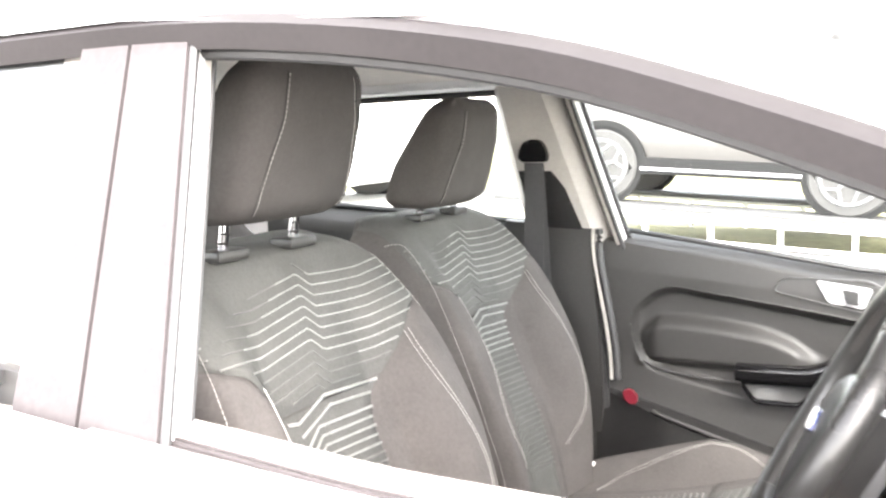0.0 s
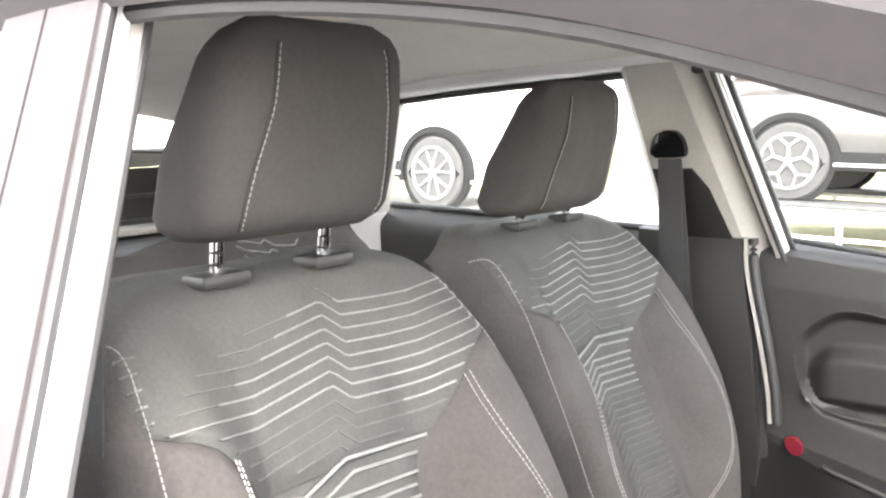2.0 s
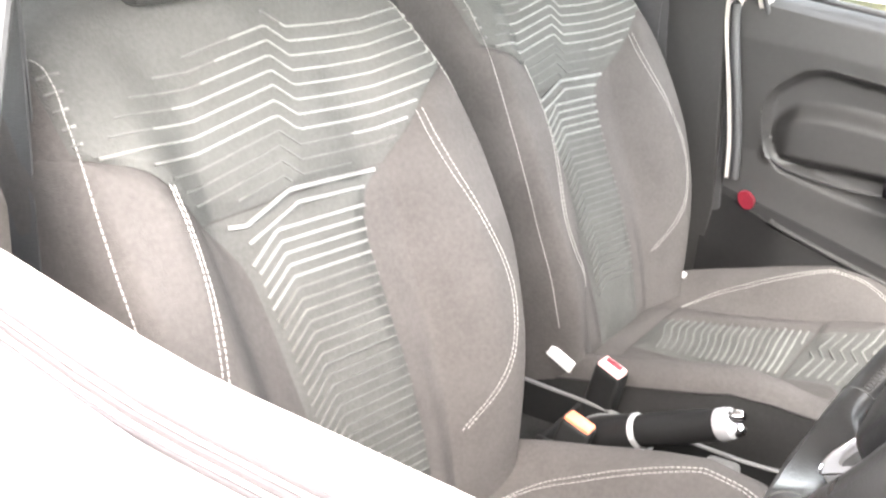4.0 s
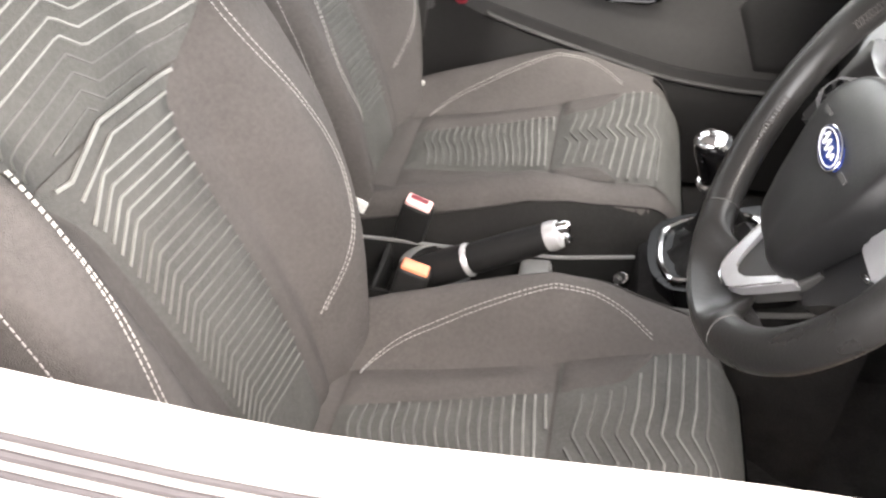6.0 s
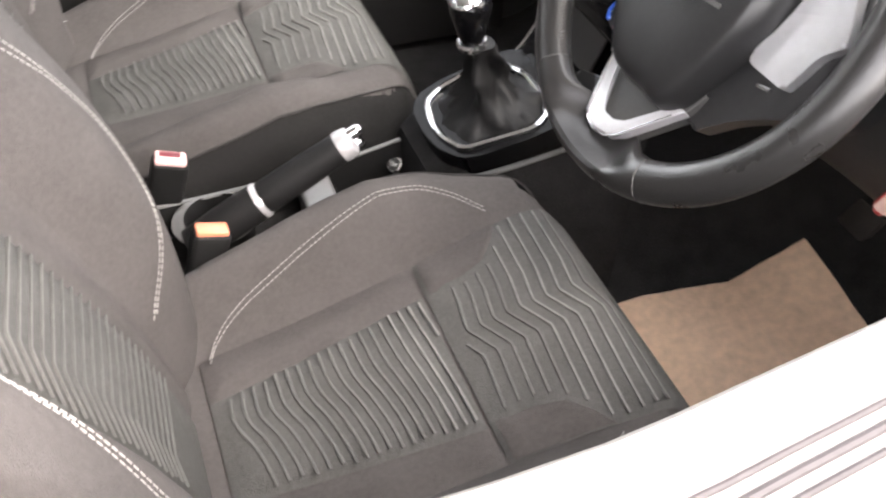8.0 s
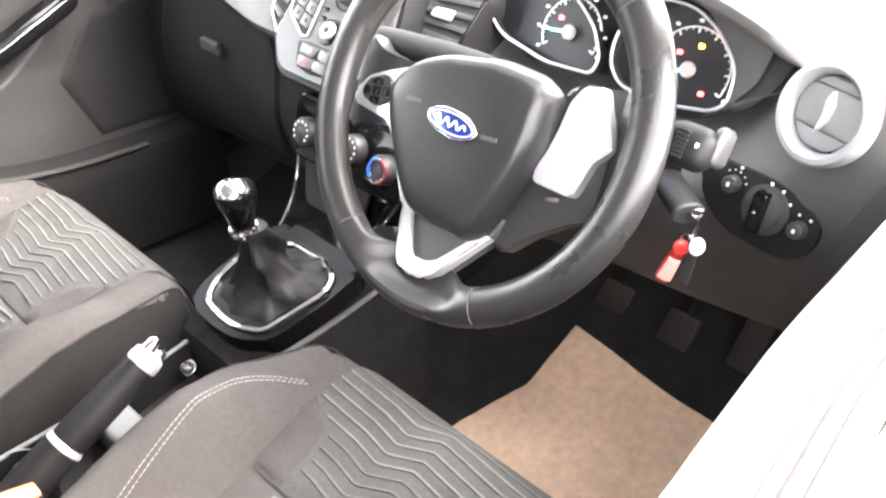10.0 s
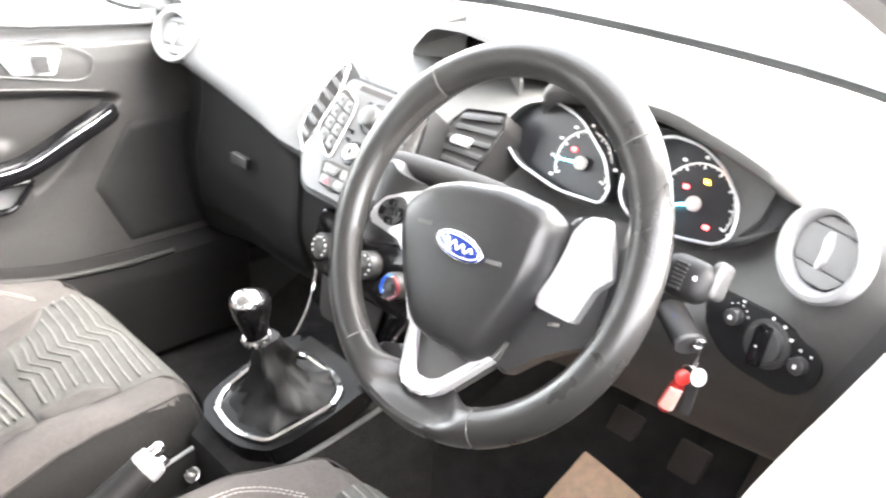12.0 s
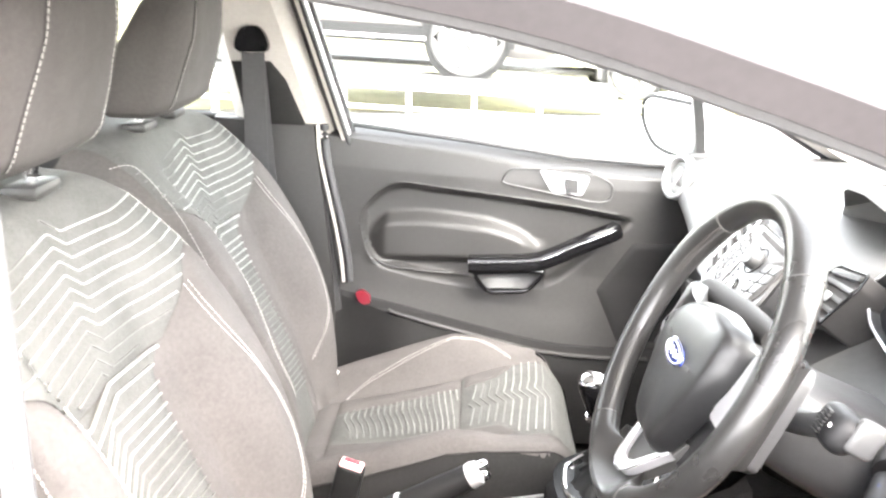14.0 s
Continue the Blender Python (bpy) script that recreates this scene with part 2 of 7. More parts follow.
def tube(pts, r, n=10, closed=False, flat=1.0, up=(0, 0, 1)):
    """A tube along pts; r a radius or one for each point; flat squeezes it along the up side."""
    P = [Vector(p) for p in pts]
    m = len(P)
    rings = []
    for i, p in enumerate(P):
        a = P[(i - 1) % m] if closed or i else P[0]
        b = P[(i + 1) % m] if closed or i < m - 1 else P[-1]
        t = (b - a).normalized()
        s = t.cross(Vector(up))
        if s.length < 1e-4:
            s = t.cross(Vector((1, 0, 0)))
        s.normalize()
        u = s.cross(t)
        rad = r[i] if isinstance(r, (list, tuple)) else r
        rings.append([p + rad * (math.cos(q) * s + math.sin(q) * flat * u) for q in (2 * math.pi * k / n for k in range(n))])
    if closed:
        rings.append(rings[0])
        return loft(rings, False)
    return loft(rings)


def sweep(profile, pts, up=(0, 0, 1), closed=False, caps=True):
    """A closed 2D profile (side, up) carried along pts."""
    P = [Vector(p) for p in pts]
    m = len(P)
    rings = []
    for i, p in enumerate(P):
        a = P[(i - 1) % m] if closed or i else P[0]
        b = P[(i + 1) % m] if closed or i < m - 1 else P[-1]
        t = (b - a).normalized()
        s = t.cross(Vector(up)).normalized()
        u = s.cross(t)
        rings.append([p + s * q[0] + u * q[1] for q in profile])
    if closed:
        rings.append(rings[0])
    return loft(rings, caps and not closed)


def block(center, size, bevel=0.004, rot=None, segs=2, taper=None):
    """A bevelled block as a bmesh; taper scales its top."""
    bm = bmesh.new()
    bmesh.ops.create_cube(bm, size=1.0)
    for v in bm.verts:
        k = taper if taper and v.co.z > 0 else (1.0, 1.0)
        v.co = Vector((v.co.x * size[0] * k[0], v.co.y * size[1] * k[1], v.co.z * size[2]))
    if bevel:
        bmesh.ops.bevel(bm, geom=bm.edges[:], offset=bevel, segments=segs, affect="EDGES", profile=0.5)
    m = Matrix.Translation(center) @ (rot.to_4x4() if rot is not None else Matrix.Identity(4))
    bmesh.ops.transform(bm, matrix=m, verts=bm.verts)
    return bm


def plate(outline, origin, ex, ey, thick, bevel=0.002, segs=2):
    """A flat plate of an outline (a, b) in the plane of ex and ey, risen by thick along their normal."""
    o, ex, ey = Vector(origin), Vector(ex).normalized(), Vector(ey).normalized()
    nn = ex.cross(ey).normalized()
    bm = bmesh.new()
    low = [bm.verts.new(o + ex * a + ey * b) for a, b in outline]
    top = [bm.verts.new(o + ex * a + ey * b + nn * thick) for a, b in outline]
    n = len(outline)
    bm.faces.new(low[::-1])
    bm.faces.new(top)
    for i in range(n):
        bm.faces.new((low[i], low[(i + 1) % n], top[(i + 1) % n], top[i]))
    if bevel:
        es = [e for e in bm.edges if e.verts[0] in top and e.verts[1] in top]
        bmesh.ops.bevel(bm, geom=es, offset=bevel, segments=segs, affect="EDGES", profile=0.5)
    return bm


def rounded(pts, r, n=5):
    """An outline with its corners rounded by r."""
    P = [Vector(p).to_2d() for p in pts]
    out = []
    m = len(P)
    for i, p in enumerate(P):
        a, b = P[i - 1] - p, P[(i + 1) % m] - p
        rr = min(r, a.length * 0.45, b.length * 0.45)
        a, b = p + a.normalized() * rr, p + b.normalized() * rr
        for k in range(n + 1):
            t = k / n
            q = (1 - t) ** 2 * a + 2 * t * (1 - t) * p + t * t * b
            out.append((q.x, q.y))
    return out


def ellipse(a, b, n=32, x=0.0, y=0.0):
    return [(x + a * math.cos(2 * math.pi * k / n), y + b * math.sin(2 * math.pi * k / n)) for k in range(n)]


def disc(center, normal, r, thick, bevel=0.002, n=32, up=(0, 0, 1)):
    nn = Vector(normal).normalized()
    ex = Vector(up).cross(nn).normalized()
    ey = nn.cross(ex)
    return plate(ellipse(r, r, n), center, ex, ey, thick, bevel)


def ring(center, normal, r, tube_r, n=40, k=10, up=(0, 0, 1), squash=1.0):
    nn = Vector(normal).normalized()
    ex = Vector(up).cross(nn).normalized()
    ey = nn.cross(ex)
    pts = [Vector(center) + r * (math.cos(q) * ex + math.sin(q) * squash * ey) for q in (2 * math.pi * i / n for i in range(n))]
    rings = []
    for i, p in enumerate(pts):
        out = (p - Vector(center)).normalized()
        rings.append([p + tube_r * (math.cos(a) * out + math.sin(a) * nn) for a in (2 * math.pi * j / k for j in range(k))])
    rings.append(rings[0])
    return loft(rings, False)


def dashes(line, normal_fn, length=0.0045, gap=0.0018, width=0.00065, lift=0.0006):
    """Stitches along a list of points, as little flat-topped ribs."""
    vs, fs = [], []
    L = [Vector(p) for p in line]
    cum = [0.0]
    for a, b in zip(L, L[1:]):
        cum.append(cum[-1] + (b - a).length)

    def at(s):
        for k in range(len(L) - 1):
            if s <= cum[k + 1]:
                t = (s - cum[k]) / max(1e-9, cum[k + 1] - cum[k])
                return L[k].lerp(L[k + 1], t), k + t
        return L[-1], len(L) - 1

    s = 0.0
    while s + length < cum[-1]:
        (p, k0), q = at(s), at(s + length)[0]
        nn = Vector(normal_fn(k0)).normalized()
        d = (q - p).normalized()
        side = d.cross(nn).normalized() * width
        base = len(vs)
        up = nn * lift
        vs += [p - side - up, p + side - up, q + side - up, q - side - up, p - side * 0.6 + up, p + side * 0.6 + up, q + side * 0.6 + up, q - side * 0.6 + up]
        fs += [tuple(base + i for i in f) for f in ((4, 5, 6, 7), (0, 1, 5, 4), (1, 2, 6, 5), (2, 3, 7, 6), (3, 0, 4, 7))]
        s += length + gap
    return vs, fs


def join(*meshes):
    vs, fs = [], []
    for v, f in meshes:
        k = len(vs)
        vs += list(v)
        fs += [tuple(i + k for i in q) for q in f]
    return vs, fs


# ---- front seats ----
SEAT_Y = -0.346
CUSH_Y = -0.334
PAS_OFF = Vector((-0.075, 0.655, -0.016))
BACK_O = Vector((-0.187, 0.0, 0.545))
LEAN_BACK = radians(21.3)
BU = Vector((-math.sin(LEAN_BACK), 0, math.cos(LEAN_BACK)))
BN = Vector((math.cos(LEAN_BACK), 0, math.sin(LEAN_BACK)))
BACK_W = [(-0.05, 0.2), (0.0, 0.208), (0.08, 0.224), (0.16, 0.241), (0.27, 0.256), (0.39, 0.256), (0.48, 0.252), (0.55, 0.248), (0.6, 0.24), (0.64, 0.228)]
BACK_TOP = 0.648


def back_front(s, v):
    mid = curve_table([(-0.05, -0.02), (0, -0.01), (0.06, -0.004), (0.14, 0.0), (0.25, -0.004), (0.4, -0.012), (0.5, -0.012), (0.58, -0.018), (0.62, -0.03), (0.66, -0.05)], v)
    rise = curve_table([(0, 0.03), (0.1, 0.052), (0.2, 0.068), (0.3, 0.074), (0.4, 0.068), (0.46, 0.054), (0.52, 0.03), (0.58, 0.008), (0.64, 0.0)], v)
    return mid + rise * smooth01(0.095, 0.185, abs(s))


def back_point(s, v, sink=0.0):
    """A point of the backrest's cover; s runs on round the edge past the half width, v past the top."""
    w = lerp_table(BACK_W, v)
    a = abs(s)
    edge = w - 0.034
    depth = lerp_table([(0, 0.14), (0.3, 0.13), (0.4, 0.115), (0.5, 0.095), (0.57, 0.075), (0.64, 0.065)], v)
    back = 0.0
    lat = a
    if a > edge:
        q = min((a - edge) / 0.16, 1.0) * math.pi / 2
        lat = edge + 0.034 * math.sin(q)
        back = q
    vv = v
    fall = 0.0
    crest = BACK_TOP - 0.045 - 0.06 * (lat / 0.235) ** 5
    if v > crest:
        q = min((v - crest) / 0.13, 1.0) * math.pi / 2
        vv = crest + 0.055 * math.sin(q)
        fall = q
    back = depth * (1 - math.cos(back)) + lerp_table([(0, 0.118), (0.09, 0.1), (0.17, 0.055), (0.24, 0.03)], lat) * (1 - math.cos(fall)) * math.cos(back)
    n = back_front(math.copysign(min(lat, w), s), min(v, 0.66)) - back - sink
    return Vector((0, SEAT_Y + math.copysign(lat, s), 0)) + BACK_O + BU * vv + BN * n


def back_patch(sl, sr, v0, v1, nu, nv, groove=0.006, reach=0.012):
    """A padded panel between two side lines, drawn in at its seams."""
    def fn(u, t):
        v = v0 + (v1 - v0) * t if not callable(v0) else None
        a, b = sl(v), sr(v)
        s = a + (b - a) * u
        d = min(abs(s - a), abs(b - s), abs(v - v0) * 1.0, abs(v1 - v))
        return back_point(s, v, groove * math.exp(-(d / reach) ** 2) if groove else 0)
    return grid(fn, nu, nv)


NECK = 0.4        # height of the seam between the shoulder panel and the centre insert


def neck_side(v):
    """Half width of the shoulder panel's lower edge line."""
    return lerp_table([(0.395, 0.12), (0.405, 0.127), (0.425, 0.146), (0.445, 0.163), (0.46, 0.176), (0.472, 0.196), (0.481, 0.222), (0.488, 0.262), (0.51, 0.4)], v)


def insert_side(v):
    return curve_table([(-0.03, 0.062), (0.08, 0.069), (0.17, 0.074), (0.26, 0.077), (0.32, 0.08), (0.35, 0.086), (0.375, 0.099), (0.39, 0.112), (0.4, 0.123)], v)


def inner_side(v):
    return lerp_table([(-0.03, 0.098), (0.1, 0.112), (0.21, 0.117), (0.31, 0.121), (0.38, 0.125), (0.4, 0.128)], v) if v < 0.4 else neck_side(v) + 0.002


def surf_ribbon(fn, line, width, lift=0.0009):
    """A thin ribbon laid on the surface fn(a, b) along a line of (a, b)."""
    vs, fs = [], []
    P = [fn(a, b) for a, b in line]
    N = []
    for a, b in line:
        p, q, r = fn(a, b), fn(a + 0.004, b), fn(a, b + 0.004)
        nn = (q - p).cross(r - p)
        if nn.length < 1e-9:
            nn = Vector((0, 0, 1))
        N.append(nn.normalized())
    for i, p in enumerate(P):
        t = (P[min(i + 1, len(P) - 1)] - P[max(i - 1, 0)]).normalized()
        side = t.cross(N[i]).normalized() * width / 2
        vs += [p - side - N[i] * 0.001, p - side * 0.7 + N[i] * lift, p + side * 0.7 + N[i] * lift, p + side - N[i] * 0.001]
        if i:
            k = 4 * i
            fs += [(k - 4 + j, k - 3 + j, k + 1 + j, k + j) for j in range(3)]
    return vs, fs


def cloth_normal(fn, line):
    def at(k):
        a, b = line[min(int(k), len(line) - 1)]
        p, q, r = fn(a, b), fn(a + 0.004, b), fn(a, b + 0.004)
        return (q - p).cross(r - p)
    return at


def zig(s):
    """The woven stripes' shape across the shoulder panel: long runs broken by a chevron."""
    return lerp_table([(-0.28, -0.014), (-0.24, -0.013), (-0.105, -0.016), (0.0, 0.0), (0.022, -0.02), (0.12, -0.027), (0.2, -0.02), (0.25, -0.006)], s)


def insert_peak(k):
    return (-0.005, 0.0, -0.036)[min(k, 2)]


def zig_insert(s, k):
    """The insert's stripes: a short steep run, then a long falling one that steepens from row to row."""
    p = insert_peak(k)
    fall = lerp_table([(0, 0.083), (1, 0.095), (2, 0.07), (12, 0.1), (30, 0.14)], k)
    steep = (0.3, 0.3, 0.57)[min(k, 2)]
    if k == 0 and s < -0.07:
        return -0.065 * steep + (s + 0.07) * -0.2
    return (s - p) * steep if s < p else (p - s) * fall


# cushion
CUSH_C = [(-0.26, 0.512), (-0.19, 0.522), (-0.08, 0.54), (0.07, 0.572), (0.15, 0.594), (0.21, 0.606), (0.26, 0.6), (0.3, 0.585)]
CUSH_W = [(-0.26, 0.225), (-0.15, 0.248), (0.0, 0.262), (0.12, 0.26), (0.2, 0.246), (0.25, 0.225), (0.285, 0.19)]


def cushion_top(x, s):
    rise = lerp_table([(-0.26, 0.03), (-0.14, 0.046), (-0.05, 0.058), (0.05, 0.066), (0.1, 0.05), (0.15, 0.024), (0.2, 0.006), (0.25, 0.0)], x)
    return lerp_table(CUSH_C, x) + rise * smooth01(0.125, 0.2, abs(s))


def cushion_point(x, s, sink=0.0):
    w = lerp_table(CUSH_W, x)
    a = abs(s)
    edge = w - 0.05
    lat, down = a, 0.0
    if a > edge:
        q = min((a - edge) / 0.17, 1.0) * math.pi / 2
        lat = edge + 0.05 * math.sin(q)
        down = 0.125 * (1 - math.cos(q))
    xx = x
    if x > 0.225:
        q = min((x - 0.225) / 0.15, 1.0) * math.pi / 2
        xx = 0.225 + 0.062 * math.sin(q)
        down += 0.12 * (1 - math.cos(q))
    return Vector((xx, CUSH_Y + math.copysign(lat, s), cushion_top(min(x, 0.27), math.copysign(min(lat, w), s)) - down - sink))


def cushion_patch(x0, x1, sl, sr, nu, nv, groove=0.006, reach=0.012):
    def fn(u, t):
        x = x0 + (x1 - x0) * t
        a, b = sl(x), sr(x)
        s = a + (b - a) * u
        d = min(abs(s - a), abs(b - s), abs(x - x0), abs(x1 - x))
        return cushion_point(x, s, groove * math.exp(-(d / reach) ** 2))
    return grid(fn, nu, nv)


def front_seat():
    seat = thing("car_seat", (-0.05, SEAT_Y, 0.3), "charcoal cloth driver seat with grey striped inserts and headrest", "car seat", "front seats")
    # backrest: side and rear cover first, its panels are its parts
    vs, fs = grid(lambda u, t: back_point(-0.42 + 0.84 * u, -0.03 + 0.81 * t, 0.007), 56, 48)
    shell_v, shell_f = grid(lambda u, t: BACK_O + Vector((0, SEAT_Y - 0.14 + 0.28 * u, 0)) + BU * (-0.03 + 0.52 * t) + BN * (-0.125 - 0.012 * math.sin(math.pi * u)), 8, 8)
    back = mesh_part("backrest", *join((vs, fs), (shell_v, shell_f)), CLOTH, seat)
    # shoulder panel of grey striped cloth
    def sh(u, t):
        v = NECK + (0.74 - NECK) * t ** 1.15
        half = min(neck_side(v), lerp_table(BACK_W, v) + 0.004)
        s = -half + 2 * half * u
        d = min(half - abs(s), v - NECK + 0.002)
        return back_point(s, v, 0.006 * math.exp(-(d / 0.012) ** 2) - 0.0015)
    mesh_part("shoulder_panel", *grid(sh, 60, 44), INSERT, back, "grey cloth panel with woven chevron stripes")
    mesh_part("centre_insert", *back_patch(lambda v: -insert_side(v), insert_side, -0.03, NECK - 0.002, 30, 40, 0.005), INSERT, back, "grey striped cloth insert")
    for sg in (-1, 1):
        lo, hi = (lambda v, sg=sg: sg * insert_side(v)), (lambda v, sg=sg: sg * inner_side(v))
        mesh_part("side_panel", *back_patch(*((lo, hi) if sg > 0 else (hi, lo)), -0.03, NECK - 0.002, 10, 40, 0.005), CLOTH, back)
        def bol(u, t, sg=sg):
            v = -0.03 + 0.524 * t
            a = inner_side(v)
            b = 0.34
            s = a + (b - a) * u
            d = min(s - a, 0.05) if v < 0.487 else 0.0
            return back_point(sg * s, v, 0.006 * math.exp(-(d / 0.012) ** 2) - 0.001 if v < 0.487 else 0.004)
        mesh_part("bolster", *grid(bol, 26, 44), CLOTH, back, "padded charcoal cloth bolster")
        # two rows of pale stitches that follow the bolster
        for off in (0.0, 0.006):
            bow = [(0.072, 0.118), (0.1, 0.148), (0.13, 0.17), (0.165, 0.188), (0.21, 0.199), (0.25, 0.197), (0.3, 0.185), (0.36, 0.17), (0.41, 0.162), (0.447, 0.16)]
            line = [(sg * curve_table(bow, v) + sg * off, v) for v in [0.073 + 0.374 * i / 60 for i in range(61)]]
            pts = [back_point(s, v, -0.0012) for s, v in line]
            mesh_part("stitching", *dashes(pts, cloth_normal(back_point, line)), THREAD, back, "pale double stitching")
        turn = spline([(0.255, 0.06, 0), (0.266, 0.11, 0), (0.284, 0.225, 0), (0.281, 0.35, 0), (0.268, 0.44, 0), (0.238, 0.515, 0), (0.222, 0.55, 0), (0.238, 0.578, 0), (0.285, 0.595, 0)], 70)
        line = [(sg * q.x, q.y) for q in turn]
        mesh_part("stitching", *dashes([back_point(s, v, -0.0022) for s, v in line], cloth_normal(back_point, line)), THREAD, back, "pale edge stitching")
    # woven stripes of the shoulder panel: each thins out towards its outer end
    bright, fine, faint = [], [], []
    def run(line, yarns):
        if len(line) > 2:
            yarns.append(line)
    on_back = lambda a, b: back_point(a, b, -0.0018)
    for k in range(12):
        base = 0.585 - 0.015 * k
        peak = 0.033 - 0.0037 * k
        solid = lerp_table([(0, 0.05), (1, -0.02), (2, -0.045), (3, -0.07), (4, -0.11), (5, -0.15), (6, -0.26), (12, -0.26)], k)
        half = lerp_table([(0, 0.04), (1, -0.05), (2, -0.085), (3, -0.125), (4, -0.16), (5, -0.185), (6, -0.26)], k)
        last = lerp_table([(0, 0.03), (1, -0.08), (2, -0.12), (3, -0.16), (4, -0.185), (5, -0.2), (6, -0.26)], k)
        pieces = [(solid, 0.26, bright if k < 8 else fine if k < 10 else faint), (half, solid, fine), (last, half, faint)]
        if k > 7:
            pieces = [(-0.26, -0.06, fine), (-0.06, 0.1, faint), (0.1, 0.26, bright if k < 9 else fine)]
        if 0 < k < 6:
            pieces += [(-0.262, -0.235, fine), (-0.235, -0.2 - 0.006 * k, bright if k > 2 else fine)]
        for a, b, yarns in pieces:
            if b - a < 0.004:
                continue
            line = []
            for i in range(61):
                s = a + (b - a) * i / 60
                v = base + zig(s - peak)
                if NECK + 0.01 < v < 0.605 and abs(s) < neck_side(max(v, 0.3955)) - 0.008 and abs(s) < lerp_table(BACK_W, v) + 0.002:
                    line.append((s, v))
                else:
                    run(line, yarns)
                    line = []
            run(line, yarns)
    for rows, yarn, width in ((bright, STRIPE, 0.0026), (fine, STRIPE_FINE, 0.0024), (faint, STRIPE_FAINT, 0.0022)):
        for r in rows:
            mesh_part("woven_stripe", *surf_ribbon(on_back, r, width), yarn, back, "pale woven chevron stripe")
    lows = lambda a, b: back_point(a, b, -0.0014)
    thick = lambda k: lerp_table([(0, 0.0048), (1, 0.004), (3, 0.0034), (8, 0.0028), (14, 0.0022), (28, 0.0014)], k)
    groups = {0: [], 1: [], 2: []}
    for k in range(29):
        base = (0.405, 0.39)[k] if k < 2 else 0.371 - 0.0126 * (k - 2) + 0.00004 * (k - 2) ** 2
        line = [(s, v) for s, v in ((s, base + zig_insert(s, k)) for s in [-0.13 + 0.26 * i / 60 for i in range(61)]) if abs(s) < insert_side(min(v, 0.399)) - 0.004 and 0.02 < v < 0.408 and s > (-0.095, -0.075, -0.2)[min(k, 2)]]
        if len(line) > 2:
            groups[0 if k < 7 else 1 if k < 14 else 2].append(surf_ribbon(lows, line, thick(k)))
    for g, yarn in enumerate((STRIPE, STRIPE_FINE, STRIPE_FAINT)):
        for ribbon in groups[g]:
            mesh_part("insert_stripe", *ribbon, yarn, back, "pale woven stripe of the insert")
    # cushion
    vs, fs = grid(lambda u, t: cushion_point(-0.27 + 0.645 * t, -0.42 + 0.84 * u, 0.008), 56, 48)
    cush = mesh_part("seat_cushion", vs, fs, CLOTH, seat, "charcoal cloth seat cushion")
    panel = lambda x: lerp_table([(-0.26, 0.1), (-0.16, 0.12), (0.07, 0.134), (0.2, 0.146), (0.3, 0.15)], x)
    stripe_half = lambda x: lerp_table([(-0.26, 0.052), (-0.175, 0.061), (0.07, 0.09)], x)
    mesh_part("cushion_insert", *cushion_patch(-0.176, 0.066, lambda x: -stripe_half(x), stripe_half, 26, 36, 0.005), INSERT, cush, "grey striped cloth insert")
    mesh_part("rear_panel", *cushion_patch(-0.25, -0.178, lambda x: -panel(x), panel, 26, 12, 0.005), CLOTH, cush, "plain charcoal cloth behind the insert")
    for sg in (-1, 1):
        lo, hi = (lambda x, sg=sg: sg * stripe_half(x)), (lambda x, sg=sg: sg * panel(x))
        mesh_part("side_panel", *cushion_patch(-0.176, 0.066, *((lo, hi) if sg > 0 else (hi, lo)), 8, 36, 0.005), CLOTH, cush)
        def cbol(u, t, sg=sg):
            x = -0.24 + 0.46 * t
            a = panel(x)
            s = a + (0.36 - a) * u
            d = s - a
            return cushion_point(x, sg * s, 0.006 * math.exp(-(d / 0.012) ** 2) - 0.001)
        mesh_part("bolster", *grid(cbol, 24, 40), CLOTH, cush, "padded charcoal cloth bolster")
        for off in (0.0, 0.005):
            line = [(x, sg * (curve_table([(-0.165, 0.108), (-0.155, 0.128), (-0.135, 0.145), (-0.1, 0.159), (0.0, 0.183), (0.06, 0.193), (0.1, 0.191), (0.14, 0.178), (0.175, 0.152)], x) + off)) for x in [-0.165 + 0.335 * i / 80 for i in range(81)]]
            mesh_part("stitching", *dashes([cushion_point(a, b, -0.0014) for a, b in line], cloth_normal(cushion_point, line)), THREAD, cush, "pale double stitching")
    mesh_part("front_panel", *cushion_patch(0.07, 0.36, lambda x: -panel(x), panel, 34, 36, 0.005), INSERT, cush, "grey striped cloth panel")
    on_cush = lambda a, b: cushion_point(a, b, -0.0012)
    groups = {0: [], 1: [], 2: []}
    for k in range(20):
        base = 0.069 - 0.0117 * k
        far = lerp_table([(0, 0.011), (3, 0.015), (8, 0.023), (14, 0.026), (19, 0.02)], k)
        bend = lerp_table([(0, 0.006), (9, 0.004), (14, 0.002), (19, -0.004)], k)
        zc = lambda s: curve_table([(-0.1, far), (-0.05, far * 0.85), (-0.01, far * 0.5 + bend * 0.3), (0.025, bend), (0.06, bend * 0.4), (0.1, 0.0)], s)
        line = [(x, s) for s, x in ((s, base + zc(s)) for s in [-0.1 + 0.2 * i / 40 for i in range(41)]) if abs(s) < stripe_half(x) - 0.004 and -0.172 < x < 0.063]
        if len(line) > 2:
            groups[0 if k < 5 else 1 if k < 13 else 2].append(surf_ribbon(on_cush, line, 0.0034, 0.0009))
    for g, yarn in enumerate((STRIPE_MID, STRIPE_FINE, STRIPE_FAINT)):
        for ribbon in groups[g]:
            mesh_part("insert_stripe", *ribbon, yarn, cush, "pale woven stripe")
    groups = {0: [], 1: [], 2: []}
